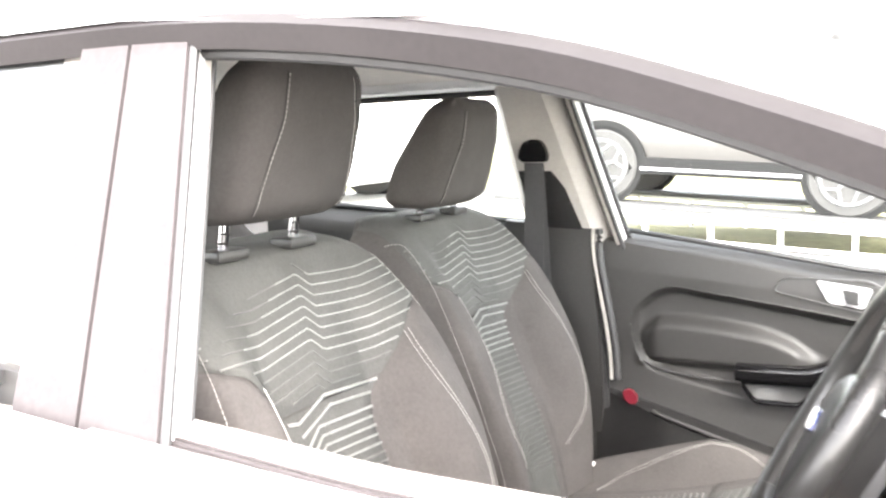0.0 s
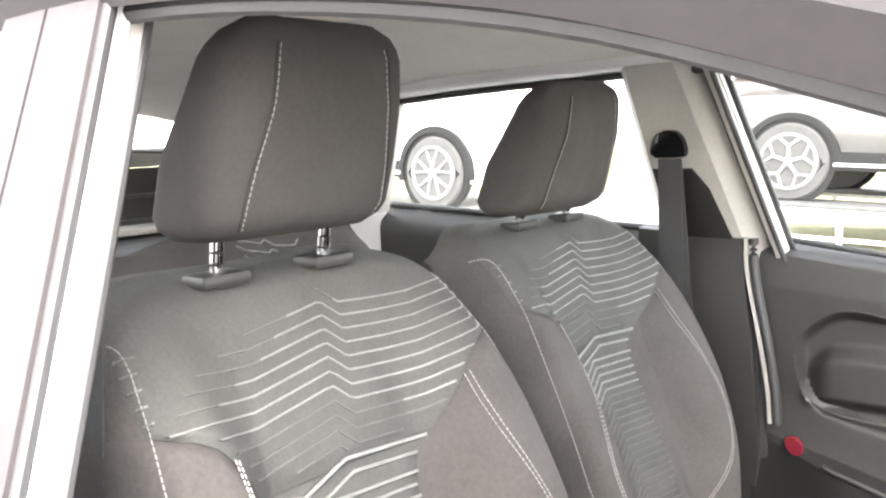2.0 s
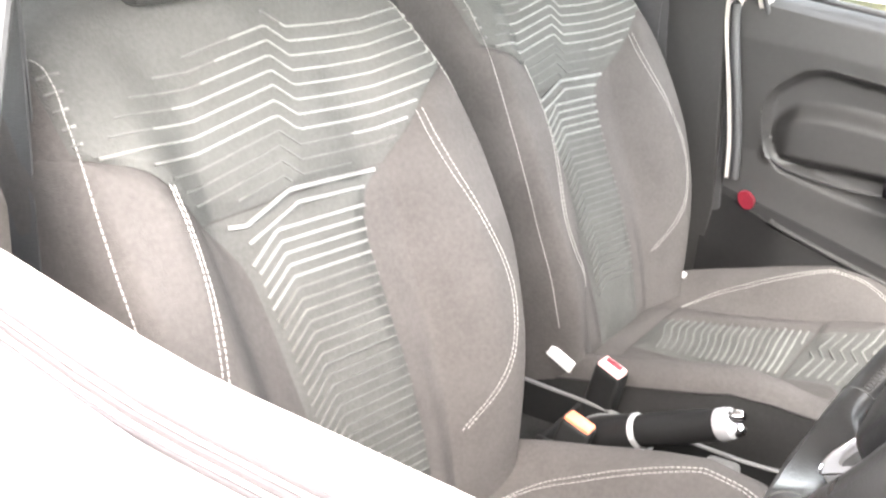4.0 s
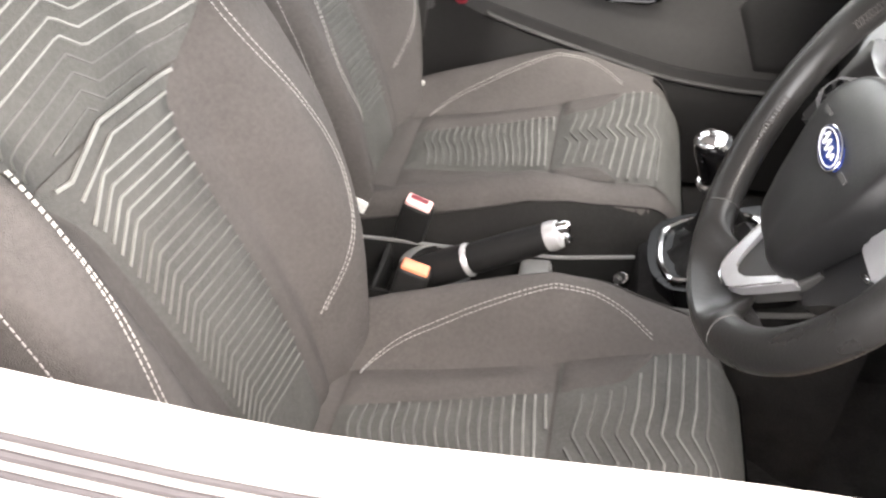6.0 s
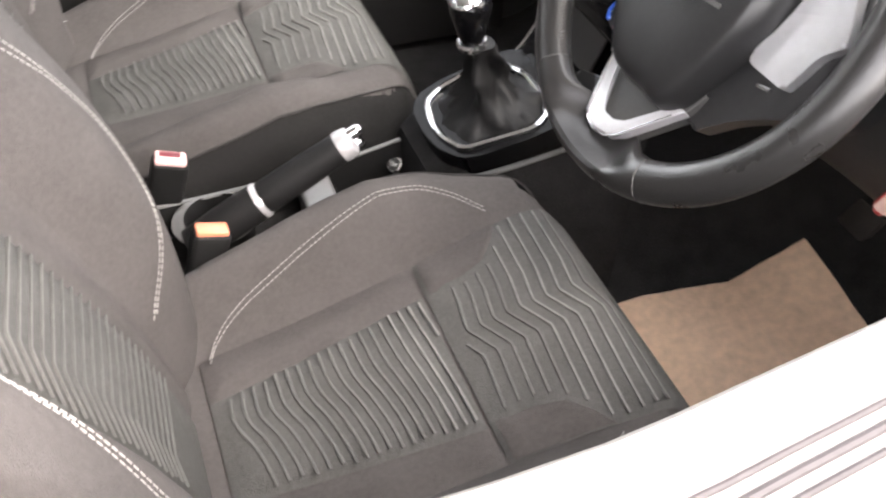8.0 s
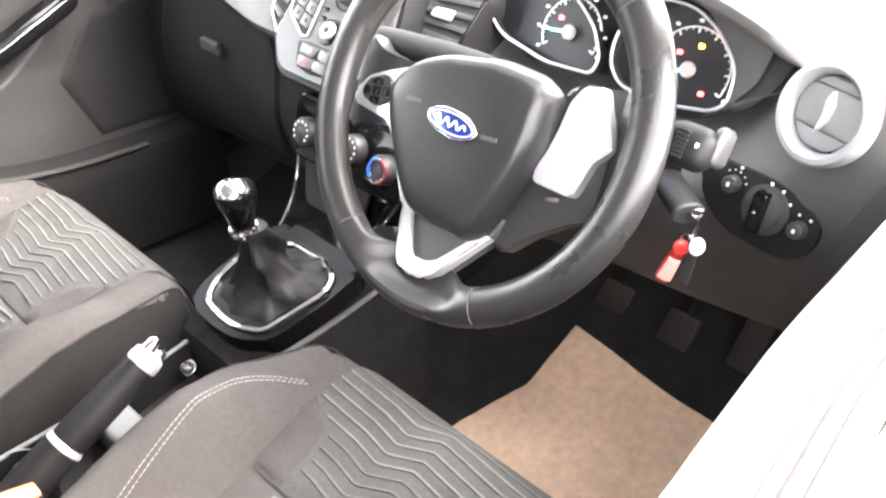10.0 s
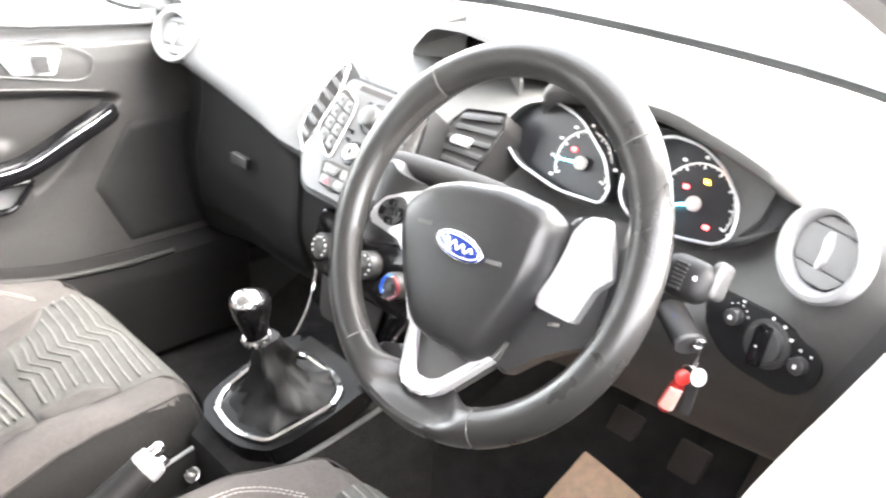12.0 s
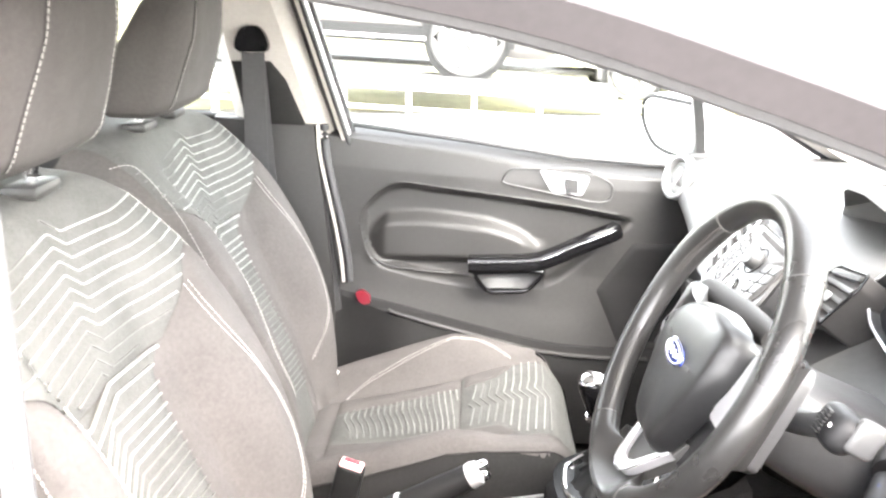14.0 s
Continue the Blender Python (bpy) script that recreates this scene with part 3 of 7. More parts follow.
    arc = lambda x: lerp_table([(0.07, 0.087), (0.11, 0.086), (0.14, 0.094), (0.16, 0.118), (0.172, 0.145)], x)
    zf = lambda s: lerp_table([(-0.15, -0.004), (-0.1, 0.0), (-0.016, 0.008), (0.022, -0.01), (0.06, -0.004), (0.15, 0.0)], s)
    for k in range(11):
        base = 0.2335 - 0.0148 * k
        line = [(x, s) for s, x in ((s, base + zf(s)) for s in [-0.155 + 0.31 * i / 62 for i in range(63)]) if abs(s) < panel(x) - 0.004 and 0.083 < x < 0.3 and abs(s) < arc(x) - 0.003]
        if len(line) > 2:
            groups[0 if 0 < k < 6 else 1 if k < 9 else 2].append(surf_ribbon(on_cush, line, 0.0034, 0.0009))
    for g, yarn in enumerate((STRIPE_MID, STRIPE_FINE, STRIPE_FAINT)):
        for ribbon in groups[g]:
            mesh_part("front_stripe", *ribbon, yarn, cush, "pale woven chevron stripe")
    for sg in (-1, 1):
        def corner(u, t, sg=sg):
            x = 0.074 + 0.098 * t
            a, b = arc(x), panel(x) - 0.001
            s = a + (max(b, a) - a) * u
            d = min(s - a, b - s, x - 0.074)
            return cushion_point(x, sg * s, 0.004 * math.exp(-(max(d, 0) / 0.006) ** 2) - 0.0022)
        mesh_part("corner_patch", *grid(corner, 10, 16), CLOTH, cush, "plain charcoal corner patch")
    # darker skirts under the cushion's edge, with a piped seam
    skirt_line = lambda x: curve_table([(-0.26, 0.262), (-0.04, 0.28), (0.05, 0.276), (0.12, 0.258), (0.16, 0.242), (0.235, 0.222), (0.3, 0.205)], x)
    for sg in (-1, 1):
        def side_skirt(u, t, sg=sg):
            x = -0.26 + 0.56 * t
            w = skirt_line(x)
            return cushion_point(x, sg * (w + (0.42 - w) * u), -0.004 * u) + Vector((0.005 * u * smooth01(0.16, 0.28, x), sg * (0.001 + 0.006 * min(1.0, u * 5)), -0.03 * u))
        mesh_part("side_skirt", *grid(side_skirt, 10, 40), SKIRT, cush, "black cloth side skirt")
        mesh_part("skirt_piping", *tube([side_skirt(0, i / 40) + Vector((0, sg * 0.001, 0.001)) for i in range(41)], 0.0016, 6), SEAM, cush, "dark piped seam")
    mesh_part("front_skirt", *grid(lambda u, t: cushion_point(0.315 + 0.06 * t, -0.2 + 0.4 * u, 0.0) + Vector((0.003, 0, -0.05 * t)), 30, 8), SKIRT, cush, "black cloth front skirt")
    # plastic base and runners
    part("seat_base", block((-0.02, SEAT_Y, 0.425), (0.48, 0.45, 0.12), 0.03), PLASTIC, seat, "black plastic seat base")
    for sg in (-1, 1):
        part("seat_runner", block((-0.02, SEAT_Y + sg * 0.2, 0.3375), (0.5, 0.03, 0.075), 0.006), STEEL, seat, "steel seat runner")
        part("hinge_plate", block((-0.2, SEAT_Y + sg * 0.202, 0.553), (0.06, 0.005, 0.022), 0.002, Euler((0, radians(24), 0)).to_matrix()), PALE, seat, "pale hinge plate cover")
    headrest(seat)
    return seat


def headrest(seat):
    HZ, HH = 1.151, 0.205
    hx0 = 0.042
    hy = SEAT_Y - 0.006
    rings = []
    for k in range(19):
        t = k / 18
        z = HZ + HH * t
        rr = math.sqrt(max(0.0, 1 - 0.75 * max(0.0, (t - 0.82) / 0.18) ** 2)) * (0.8 + 0.2 * smooth01(0, 0.1, t))
        if k in (0, 18):
            rr *= 0.86
        xf = lerp_table([(0, -0.398), (0.3, -0.378), (0.6, -0.36), (1, -0.352)], t)
        xb = lerp_table([(0, -0.535), (0.4, -0.505), (0.8, -0.45), (1, -0.425)], t)
        half = lerp_table([(0, 0.126), (0.35, 0.126), (0.8, 0.114), (1, 0.106)], t) * (0.55 + 0.45 * rr)
        cx, hx = (xf + xb) / 2, (xf - xb) / 2 * rr
        row = []
        for j in range(48):
            q = 2 * math.pi * j / 48
            c, s = math.cos(q), math.sin(q)
            row.append(Vector((hx0 - 0.008 + cx + hx * math.copysign(abs(c) ** 0.55, c), hy + half * math.copysign(abs(s) ** 0.5, s), z)))
        rings.append(row)
    head = mesh_part("headrest", *loft(rings), HEADCLOTH, seat, "charcoal cloth headrest", sharp=60)
    for sg in (-1, 1):
        line, groove = [], []
        for i in range(60):
            t = 0.05 + 0.83 * i / 59
            k = min(17, int(t * 18))
            f = t * 18 - k
            jj = 4.3 - 1.3 * smooth01(0.0, 0.75, t)
            j0 = int(jj)
            near = [r[(sg * j0) % 48].lerp(r[(sg * (j0 + 1)) % 48], jj - j0) for r in (rings[k], rings[k + 1])]
            p = near[0].lerp(near[1], f)
            line.append(p + Vector((0.0006, sg * 0.0002, 0)))
            groove.append(p + Vector((0.0002, sg * 0.004, 0)))
        mesh_part("seam", *tube(groove, 0.0009, 6), SEAM, head, "dark sewn seam")
        mesh_part("stitching", *dashes(line, lambda k, sg=sg: (0.8, sg * 0.5, 0)), THREAD, head, "pale seam stitching")
        y = hy + sg * 0.073
        mesh_part("headrest_post", *tube([(hx0 - 0.487, y, 1.068), (hx0 - 0.478, y, 1.118), (hx0 - 0.466, y, 1.188)], 0.0075, 14), CHROME, seat, "chrome headrest post")
        for i in range(3):
            mesh_part("post_notch", *tube([(hx0 - 0.482 + 0.004 * i, y - 0.0078, 1.113 + 0.012 * i), (hx0 - 0.468 + 0.004 * i, y - 0.0045, 1.113 + 0.012 * i)], 0.0012, 6), SEAM, seat)
        part("post_collar", block((hx0 - 0.478, y, 1.11), (0.04, 0.06, 0.015), 0.005), TRIM, seat, "grey plastic post collar")
    return head


# ---- the car's shell ----
def side_y(z):
    """Distance of the side glass from the car's middle at a height."""
    return 0.741 - 0.43 * (z - 1.005)


def shell():
    car = thing("hatchback_car", (-0.3, 0, 0.0), "white five-door hatchback with its driver window wound down", "car")
    # headliner and roof
    def roof_z(x, y, lift=0.0):
        top = lerp_table([(-1.75, 1.34), (-1.4, 1.4), (-0.9, 1.432), (-0.4, 1.437), (0.0, 1.412), (0.25, 1.36)], x)
        return top + lift - 0.095 * (abs(y) / 0.6) ** 2.6
    mesh_part("headliner", *grid(lambda u, t: Vector((-1.7 + 1.95 * t - 0.0, -0.575 + 1.15 * u, roof_z(-1.7 + 1.95 * t, -0.575 + 1.15 * u))), 28, 40), LINER, car, "pale grey cloth headliner")
    mesh_part("roof_panel", *grid(lambda u, t: Vector((-1.75 + 2.0 * t, -0.6 + 1.2 * u, roof_z(-1.75 + 2.0 * t, -0.6 + 1.2 * u, 0.035))), 28, 40), WHITE, car, "white painted roof")
    # side frames: for each side the roof rail, A, B and C pillars, the sill and seals
    for sg in (-1, 1):
        rail = [(-1.5, 1.30), (-1.2, 1.335), (-0.9, 1.352), (-0.6, 1.358), (-0.35, 1.36), (-0.15, 1.345), (0.05, 1.312), (0.2, 1.268), (0.35, 1.213), (0.5, 1.142), (0.65, 1.062), (0.8, 0.975), (0.9, 0.93)]
        line = spline([(x, sg * side_y(z), z) for x, z in rail], 48)
        # outer painted rail above the door frame
        mesh_part("roof_rail", *sweep([(-0.03, 0.012), (0.03, 0.012), (0.034, 0.05), (0.02, 0.072), (-0.03, 0.072)], [p + Vector((0.012, sg * -0.004, 0.012)) for p in line], (0, -sg, 0.4)), WHITE, car, "white painted roof rail and windscreen pillar")
        # dark door-frame band with its seal
        mesh_part("door_frame", *sweep([(-0.012, -0.012), (0.014, -0.012), (0.018, 0.008), (0.012, 0.018), (-0.012, 0.018)], line[:46], (0, -sg, 0.4)), DARKPAINT, car, "dark door window frame")
        mesh_part("frame_seal", *tube([p + Vector((0, sg * -0.016, -0.017)) for p in line[:46]], 0.008, 8), RUBBER, car, "black rubber window seal")
        # inner pillar trim behind the rail; the driver's one carries shade in its colour
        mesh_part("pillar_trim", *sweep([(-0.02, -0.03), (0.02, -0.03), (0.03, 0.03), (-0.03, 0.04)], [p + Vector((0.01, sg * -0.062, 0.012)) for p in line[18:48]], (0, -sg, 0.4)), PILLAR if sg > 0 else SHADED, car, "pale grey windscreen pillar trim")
        # B pillar: pale inner trim, dark lower trim, outer dark panels
        zs = [0.97 + 0.39 * i / 10 for i in range(11)]
        def bx(z, f):
            return -0.281 - 0.225 * (z - 1.0) - f * (0.189 - 0.15 * (z - 1.0))
        rings = []
        for z in zs:
            yi = sg * (side_y(z) - 0.055)
            ym = sg * (side_y(z) - 0.03)
            yo = sg * (side_y(z) - 0.012)
            x0, x1 = bx(z, 0), bx(z, 1)
            rings.append([Vector((x0 + 0.01, yo, z)), Vector((x0, ym, z)), Vector((x0 - 0.02, yi, z)), Vector((x1 + 0.02, yi, z)), Vector((x1, ym, z)), Vector((x1 - 0.01, yo, z))])
        mesh_part("pillar_trim", *loft(rings), PILLAR, car, "pale grey centre pillar trim")
        # dark sheet on the trim that stands in for the shaded recess behind the belt
        rings = []
        for z in zs[:6]:
            yi = sg * (side_y(z) - 0.057)
            k = 0.036 + 0.012 * (z - 1.0) / 0.18 + 0.03 * max(0, z - 1.15) / 0.03
            x0, x1 = bx(z, 0) - k, bx(z, 1) + 0.022
            rings.append([Vector((x0, yi, z)), Vector((x0 - 0.004, yi - sg * 0.003, z)), Vector((x1 + 0.004, yi - sg * 0.003, z)), Vector((x1, yi, z))])
        mesh_part("belt_recess", *loft(rings), GLOVE, car, "dark belt recess of the pillar")
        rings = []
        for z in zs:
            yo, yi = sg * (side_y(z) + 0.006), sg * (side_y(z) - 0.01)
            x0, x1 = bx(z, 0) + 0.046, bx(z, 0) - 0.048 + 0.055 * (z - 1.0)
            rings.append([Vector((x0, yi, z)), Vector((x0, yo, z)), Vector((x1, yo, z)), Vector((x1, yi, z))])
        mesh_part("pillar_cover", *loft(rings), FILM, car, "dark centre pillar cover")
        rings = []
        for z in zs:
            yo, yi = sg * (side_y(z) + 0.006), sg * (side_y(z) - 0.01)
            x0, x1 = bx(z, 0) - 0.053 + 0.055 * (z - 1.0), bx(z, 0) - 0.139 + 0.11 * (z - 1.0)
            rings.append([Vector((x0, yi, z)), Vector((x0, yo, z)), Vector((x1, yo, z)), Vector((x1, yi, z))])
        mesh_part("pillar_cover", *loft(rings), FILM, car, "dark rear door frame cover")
        mesh_part("frame_seal", *tube([(bx(z, 0) + 0.049, sg * (side_y(z) - 0.002), z) for z in zs], 0.005, 8), RUBBER, car, "black rubber window seal")
        mesh_part("inner_seal", *tube([(bx(z, 0) + 0.038, sg * (side_y(z) - 0.041), z) for z in zs], 0.005, 8), RUBBER, car, "black inner door seal")
        mesh_part("frame_lining", *sweep([(-0.009, -0.008), (0.008, -0.008), (0.008, 0.006), (-0.009, 0.006)], [(bx(z, 0) + 0.032, sg * (side_y(z) - 0.031), z) for z in zs], (0, 1, 0)), PILLAR, car, "pale grey lining of the door frame")
        mesh_part("frame_edge", *sweep([(-0.009, -0.01), (0.009, -0.01), (0.009, 0.009), (-0.009, 0.009)], [(bx(z, 0) + 0.035, sg * (side_y(z) - 0.014), z) for z in zs], (0, 1, 0)), WHITE, car, "white painted door frame edge")
        part("pillar_lower_trim", plate([(-0.53, 0.3), (-0.29, 0.3), (-0.275, 0.62), (-0.3, 1.03), (-0.52, 1.045), (-0.56, 0.7)] if sg < 0 else [(-0.56, 0.7), (-0.52, 1.045), (-0.3, 1.03), (-0.275, 0.62), (-0.29, 0.3), (-0.53, 0.3)], (0, sg * 0.7, 0), (1, 0, 0), (0, 0, 1), 0.03 * (1 if sg < 0 else 1), 0.008), TRIM, car, "dark grey lower pillar trim")
        if sg > 0:
            # painted pillar edge and the door aperture's seal
            edge = [(-0.303, 1.03), (-0.3, 0.96), (-0.274, 0.82), (-0.262, 0.74), (-0.258, 0.68)]
            mesh_part("pillar_edge", *sweep([(-0.0035, -0.003), (0.0035, -0.003), (0.004, 0.02), (-0.004, 0.02)], spline([(a + 0.005, 0.668, b) for a, b in edge], 24), (0, 1, 0)), PILLAR, car, "pale painted pillar edge")
            mesh_part("aperture_seal", *tube(spline([(a + 0.018, 0.67, b) for a, b in edge], 24), 0.009, 10), RUBBER, car, "black door aperture seal")
        # C pillar and rear quarter
        rings = []
        for i in range(9):
            z = 1.06 + 0.3 * i / 8
            x0 = -1.24 + 0.19 * (z - 1.06) / 0.3
            y = side_y(z)
            rings.append([Vector((x0, sg * (y - 0.06), z)), Vector((x0, sg * y, z)), Vector((-1.85 + 0.4 * (z - 1.06), sg * (y - 0.02), z)), Vector((-1.85 + 0.4 * (z - 1.06), sg * (y - 0.09), z))])
        mesh_part("rear_pillar", *loft(rings), PILLAR, car, "pale grey rear pillar trim")
        # outer skin below the windows
        def skin(u, t):
            x = -1.9 + 2.75 * u
            z0 = max(0.25, 0.3 + math.sqrt(max(0.0, 0.34 ** 2 - (x + 1.11) ** 2)))
            z = z0 + t * (lerp_table([(-1.9, 1.1), (-1.2, 1.07), (-0.3, 1.008), (0.3, 0.966), (0.9, 0.93)], x) - z0)
            return Vector((x, sg * (0.765 + 0.085 * math.sin(math.pi * min(1.0, (1 - t) * 0.9 + 0.02)) ** 0.6 * smooth01(0, 0.12, 1 - t)), z))
        mesh_part("body_side", *grid(skin, 60, 20), WHITE, car, "white painted body side")
        # front wing, cut round the wheel
        def wing(u, t):
            x = 0.85 + 1.05 * u
            f = max(0.0, (x - 1.05) / 0.85)
            z1 = 0.9 - 0.26 * f ** 1.6
            z0 = min(z1 - 0.05, max(0.28, 0.3 + math.sqrt(max(0.0, 0.34 ** 2 - (x - 1.38) ** 2))))
            edge = 0.7 * (1 - 0.12 * f) + 0.055 * smooth01(1.05, 0.85, x)
            y = edge + (0.845 - 0.12 * u ** 3 - edge) * math.sin(math.pi / 2 * min(1.0, (1 - t) * 2.2))
            return Vector((x, sg * y, z0 + (z1 - z0) * t))
        mesh_part("front_wing", *grid(wing, 48, 14), WHITE, car, "white painted front wing")
    # floor, tunnel and bulkheads
    def floor_fn(u, t):
        x = -1.3 + 2.35 * t
        y = -0.72 + 1.44 * u
        z = lerp_table([(-1.3, 0.34), (-0.6, 0.3), (0.5, 0.3), (0.62, 0.31), (0.85, 0.42), (1.05, 0.66)], x)
        return Vector((x, y, z + 0.16 * math.exp(-(y / 0.09) ** 4)))
    mesh_part("floor_carpet", *grid(floor_fn, 40, 40), CARPET, car, "black floor carpet")
    part("bulkhead", block((1.06, 0, 0.75), (0.04, 1.46, 0.4), 0.0), CARPET, car, "dark front bulkhead")
    for sg in (-1, 1):
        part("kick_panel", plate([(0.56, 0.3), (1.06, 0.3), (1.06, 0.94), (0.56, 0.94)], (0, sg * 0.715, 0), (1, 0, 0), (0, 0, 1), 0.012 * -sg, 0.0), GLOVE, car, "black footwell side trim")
        part("door_sill", block((0.1, sg * 0.705, 0.36), (1.3, 0.09, 0.14), 0.02), PLASTIC, car, "black plastic door sill")
    # windscreen, rear and side glass
    def screen(u, t):
        y = -0.62 + 1.24 * u
        x = 0.24 + 0.78 * t + 0.0
        return Vector((x - 0.16 * (y / 0.62) ** 2 * (0.6 + 0.4 * t), y * (1 + 0.1 * t), 1.375 - 0.405 * t - 0.05 * (y / 0.62) ** 2 * (1 - t)))
    g = mesh_part("windscreen", *grid(screen, 16, 12), GLASS, car, "clear laminated windscreen")
    g.visible_shadow = False
    def front_glass(u, t):
        x = -0.33 + 0.86 * u
        zb = lerp_table([(-0.33, 0.99), (0.53, 0.94)], x)
        zt = max(zb + 0.01, lerp_table([(-0.35, 1.345), (-0.15, 1.33), (0.05, 1.3), (0.2, 1.255), (0.35, 1.2), (0.53, 1.125)], x))
        z = zb + (zt - zb) * t
        return Vector((x - 0.06 * (z - 1.0) * (1 - u), side_y(z) - 0.006, z))
    g = mesh_part("side_window", *grid(front_glass, 12, 6), GLASS, car, "clear front passenger window glass")
    g.visible_shadow = False
    for sg in (-1, 1):
        def rear_glass(u, t, sg=sg):
            x = -1.22 + 0.76 * u
            z = 1.03 + 0.31 * t
            return Vector((x - 0.02 * t, sg * (side_y(z) - 0.006), z))
        g = mesh_part("side_window", *grid(rear_glass, 8, 6), GLASS if sg > 0 else SHINY_GLASS, car, "clear rear window glass")
        g.visible_shadow = False
    # tailgate
    part("tailgate", block((-1.86, 0, 0.75), (0.08, 1.3, 0.66), 0.03), PLASTIC, car, "dark inner tailgate trim")
    part("tailgate_panel", block((-1.79, 0, 1.132), (0.03, 1.16, 0.135), 0.01), TRIM, car, "charcoal tailgate panel")
    part("tailgate_ledge", block((-1.75, 0, 1.128), (0.06, 1.14, 0.008), 0.003), RADIO, car, "thin grey tailgate ledge")
    part("tailgate_frame", block((-1.78, 0, 1.226), (0.03, 1.12, 0.05), 0.012), PILLAR, car, "pale grey tailgate frame")
    mesh_part("frame_line", *tube(spline([(-1.757, -0.5, 1.235), (-1.757, 0.0, 1.25), (-1.757, 0.5, 1.235)], 16), 0.004, 8), RUBBER, car, "dark tailgate joint")
    part("shelf_edge", block((-1.66, 0, 1.05), (0.1, 1.1, 0.018), 0.006), PILLAR, car, "pale edge of the parcel shelf")
    def tail(u, t):
        return Vector((-1.87 + 0.2 * t, (-0.6 + 1.2 * u) * (1 - 0.08 * t), 1.08 + 0.25 * t))
    g = mesh_part("rear_screen", *grid(tail, 8, 6), GLASS, car, "clear rear screen glass")
    g.visible_shadow = False
    part("parcel_shelf", block((-1.5, 0, 1.02), (0.4, 1.1, 0.025), 0.008), PLASTIC, car, "black parcel shelf")
    # bonnet seen through the windscreen, wheels under the car
    mesh_part("bonnet", *grid(lambda u, t: Vector((1.05 + 0.85 * t, (-0.7 + 1.4 * u) * (1 - 0.12 * t), 0.965 - 0.26 * t ** 1.6 - 0.06 * (2 * u - 1) ** 2)), 16, 12), WHITE, car, "white painted bonnet")
    mesh_part("front_bumper", *grid(lambda u, t: Vector((1.9 + 0.14 * math.cos((u - 0.5) * math.pi) * (0.6 + 0.4 * math.sin(math.pi * t)), -0.725 + 1.45 * u, 0.28 + 0.37 * t)), 24, 10), WHITE, car, "white painted front bumper")
    mesh_part("windscreen_cowl", *sweep([(-0.006, -0.01), (0.006, -0.01), (0.006, 0.004), (-0.006, 0.004)], spline([(0.86, 0.66, 0.975), (0.97, 0.46, 0.99), (1.02, 0.2, 0.996), (1.02, -0.2, 0.996), (0.965, -0.46, 0.99), (0.86, -0.66, 0.975)], 30), (0, 0, 1)), CLAD, car, "black windscreen cowl")
    for x in (1.38, -1.11):
        for sg in (-1, 1):
            wheel = mesh_part("wheel", *tube([(x, sg * 0.62, 0.3), (x, sg * 0.66, 0.3), (x, sg * 0.8, 0.3), (x, sg * 0.83, 0.3)], [0.27, 0.3, 0.3, 0.27], 40, up=(1, 0, 0)), RUBBER, car, "black tyre on a wheel")
    # dome lamp
    part("dome_lamp", block((-0.685, -0.05, 1.43), (0.09, 0.15, 0.016), 0.007), paint("warm_lamp_lens", (0.85, 0.78, 0.68), 0.4), car, "small roof lamp lens")
    return car


# ---- passenger door ----
def door_top(x):
    return curve_table([(-0.3, 1.025), (0.0, 0.985), (0.25, 0.948), (0.58, 0.925)], x)


def door_inner_y(x, z):
    """How far from the car's middle the passenger door's trim stands."""
    top = door_top(x)
    y = lerp_table([(0.3, 0.66), (0.5, 0.668), (0.62, 0.69), (0.7, 0.7), (0.9, 0.7), (0.96, 0.708), (1.02, 0.73)], z + (0.96 - top) * 0.6)
    y += 0.05 * smooth01(-0.022, 0.004, z - top)
    # hollow with its rolled rim
    hz = curve_table([(-0.22, 0.82), (-0.2, 0.86), (-0.136, 0.9), (-0.05, 0.893), (0.108, 0.873), (0.342, 0.837), (0.4, 0.82)], x)
    lz = curve_table([(-0.22, 0.8), (-0.2, 0.735), (-0.16, 0.7), (0.1, 0.655), (0.2, 0.67), (0.25, 0.70), (0.342, 0.78), (0.38, 0.81)], x)
    inside = smooth01(0.0, 0.022, hz - z) * smooth01(0.0, 0.022, z - lz) * smooth01(-0.225, -0.2, x) * smooth01(0.39, 0.36, x)
    y += 0.028 * inside
    # arm rest pad
    az = curve_table([(-0.2, 0.8), (-0.15, 0.835), (0.05, 0.825), (0.12, 0.805), (0.172, 0.775)], x)
    pad = smooth01(0.0, 0.035, az - z) * smooth01(0.71, 0.735, z) * smooth01(-0.215, -0.16, x) * smooth01(0.21, 0.13, x)
    y -= 0.026 * pad
    # map pocket along the bottom
    pz = curve_table([(-0.3, 0.66), (-0.136, 0.622), (0.018, 0.583), (0.195, 0.542), (0.318, 0.531), (0.5, 0.53)], x)
    y -= 0.045 * smooth01(0.0, 0.012, pz - z) * smooth01(-0.28, -0.1, x)
    return y


def door_mesh(sg):
    def fn(u, t):
        x = -0.29 + 0.87 * u
        top = door_top(x) + 0.004 if sg > 0 else door_top(x) - 0.016
        lip = curve_table([(-0.3, 0.66), (-0.136, 0.622), (0.018, 0.583), (0.195, 0.542), (0.318, 0.531), (0.5, 0.53)], x)
        z = lerp_table([(0.0, 0.32), (0.25, lip - 0.014), (0.36, lip + 0.002), (1.0, top)], t)
        return Vector((x, sg * door_inner_y(x, z), z))
    return grid(lambda u, t: fn(u, 0.36 + 0.64 * t), 150, 90), grid(lambda u, t: fn(u, 0.36 * t), 150, 40)


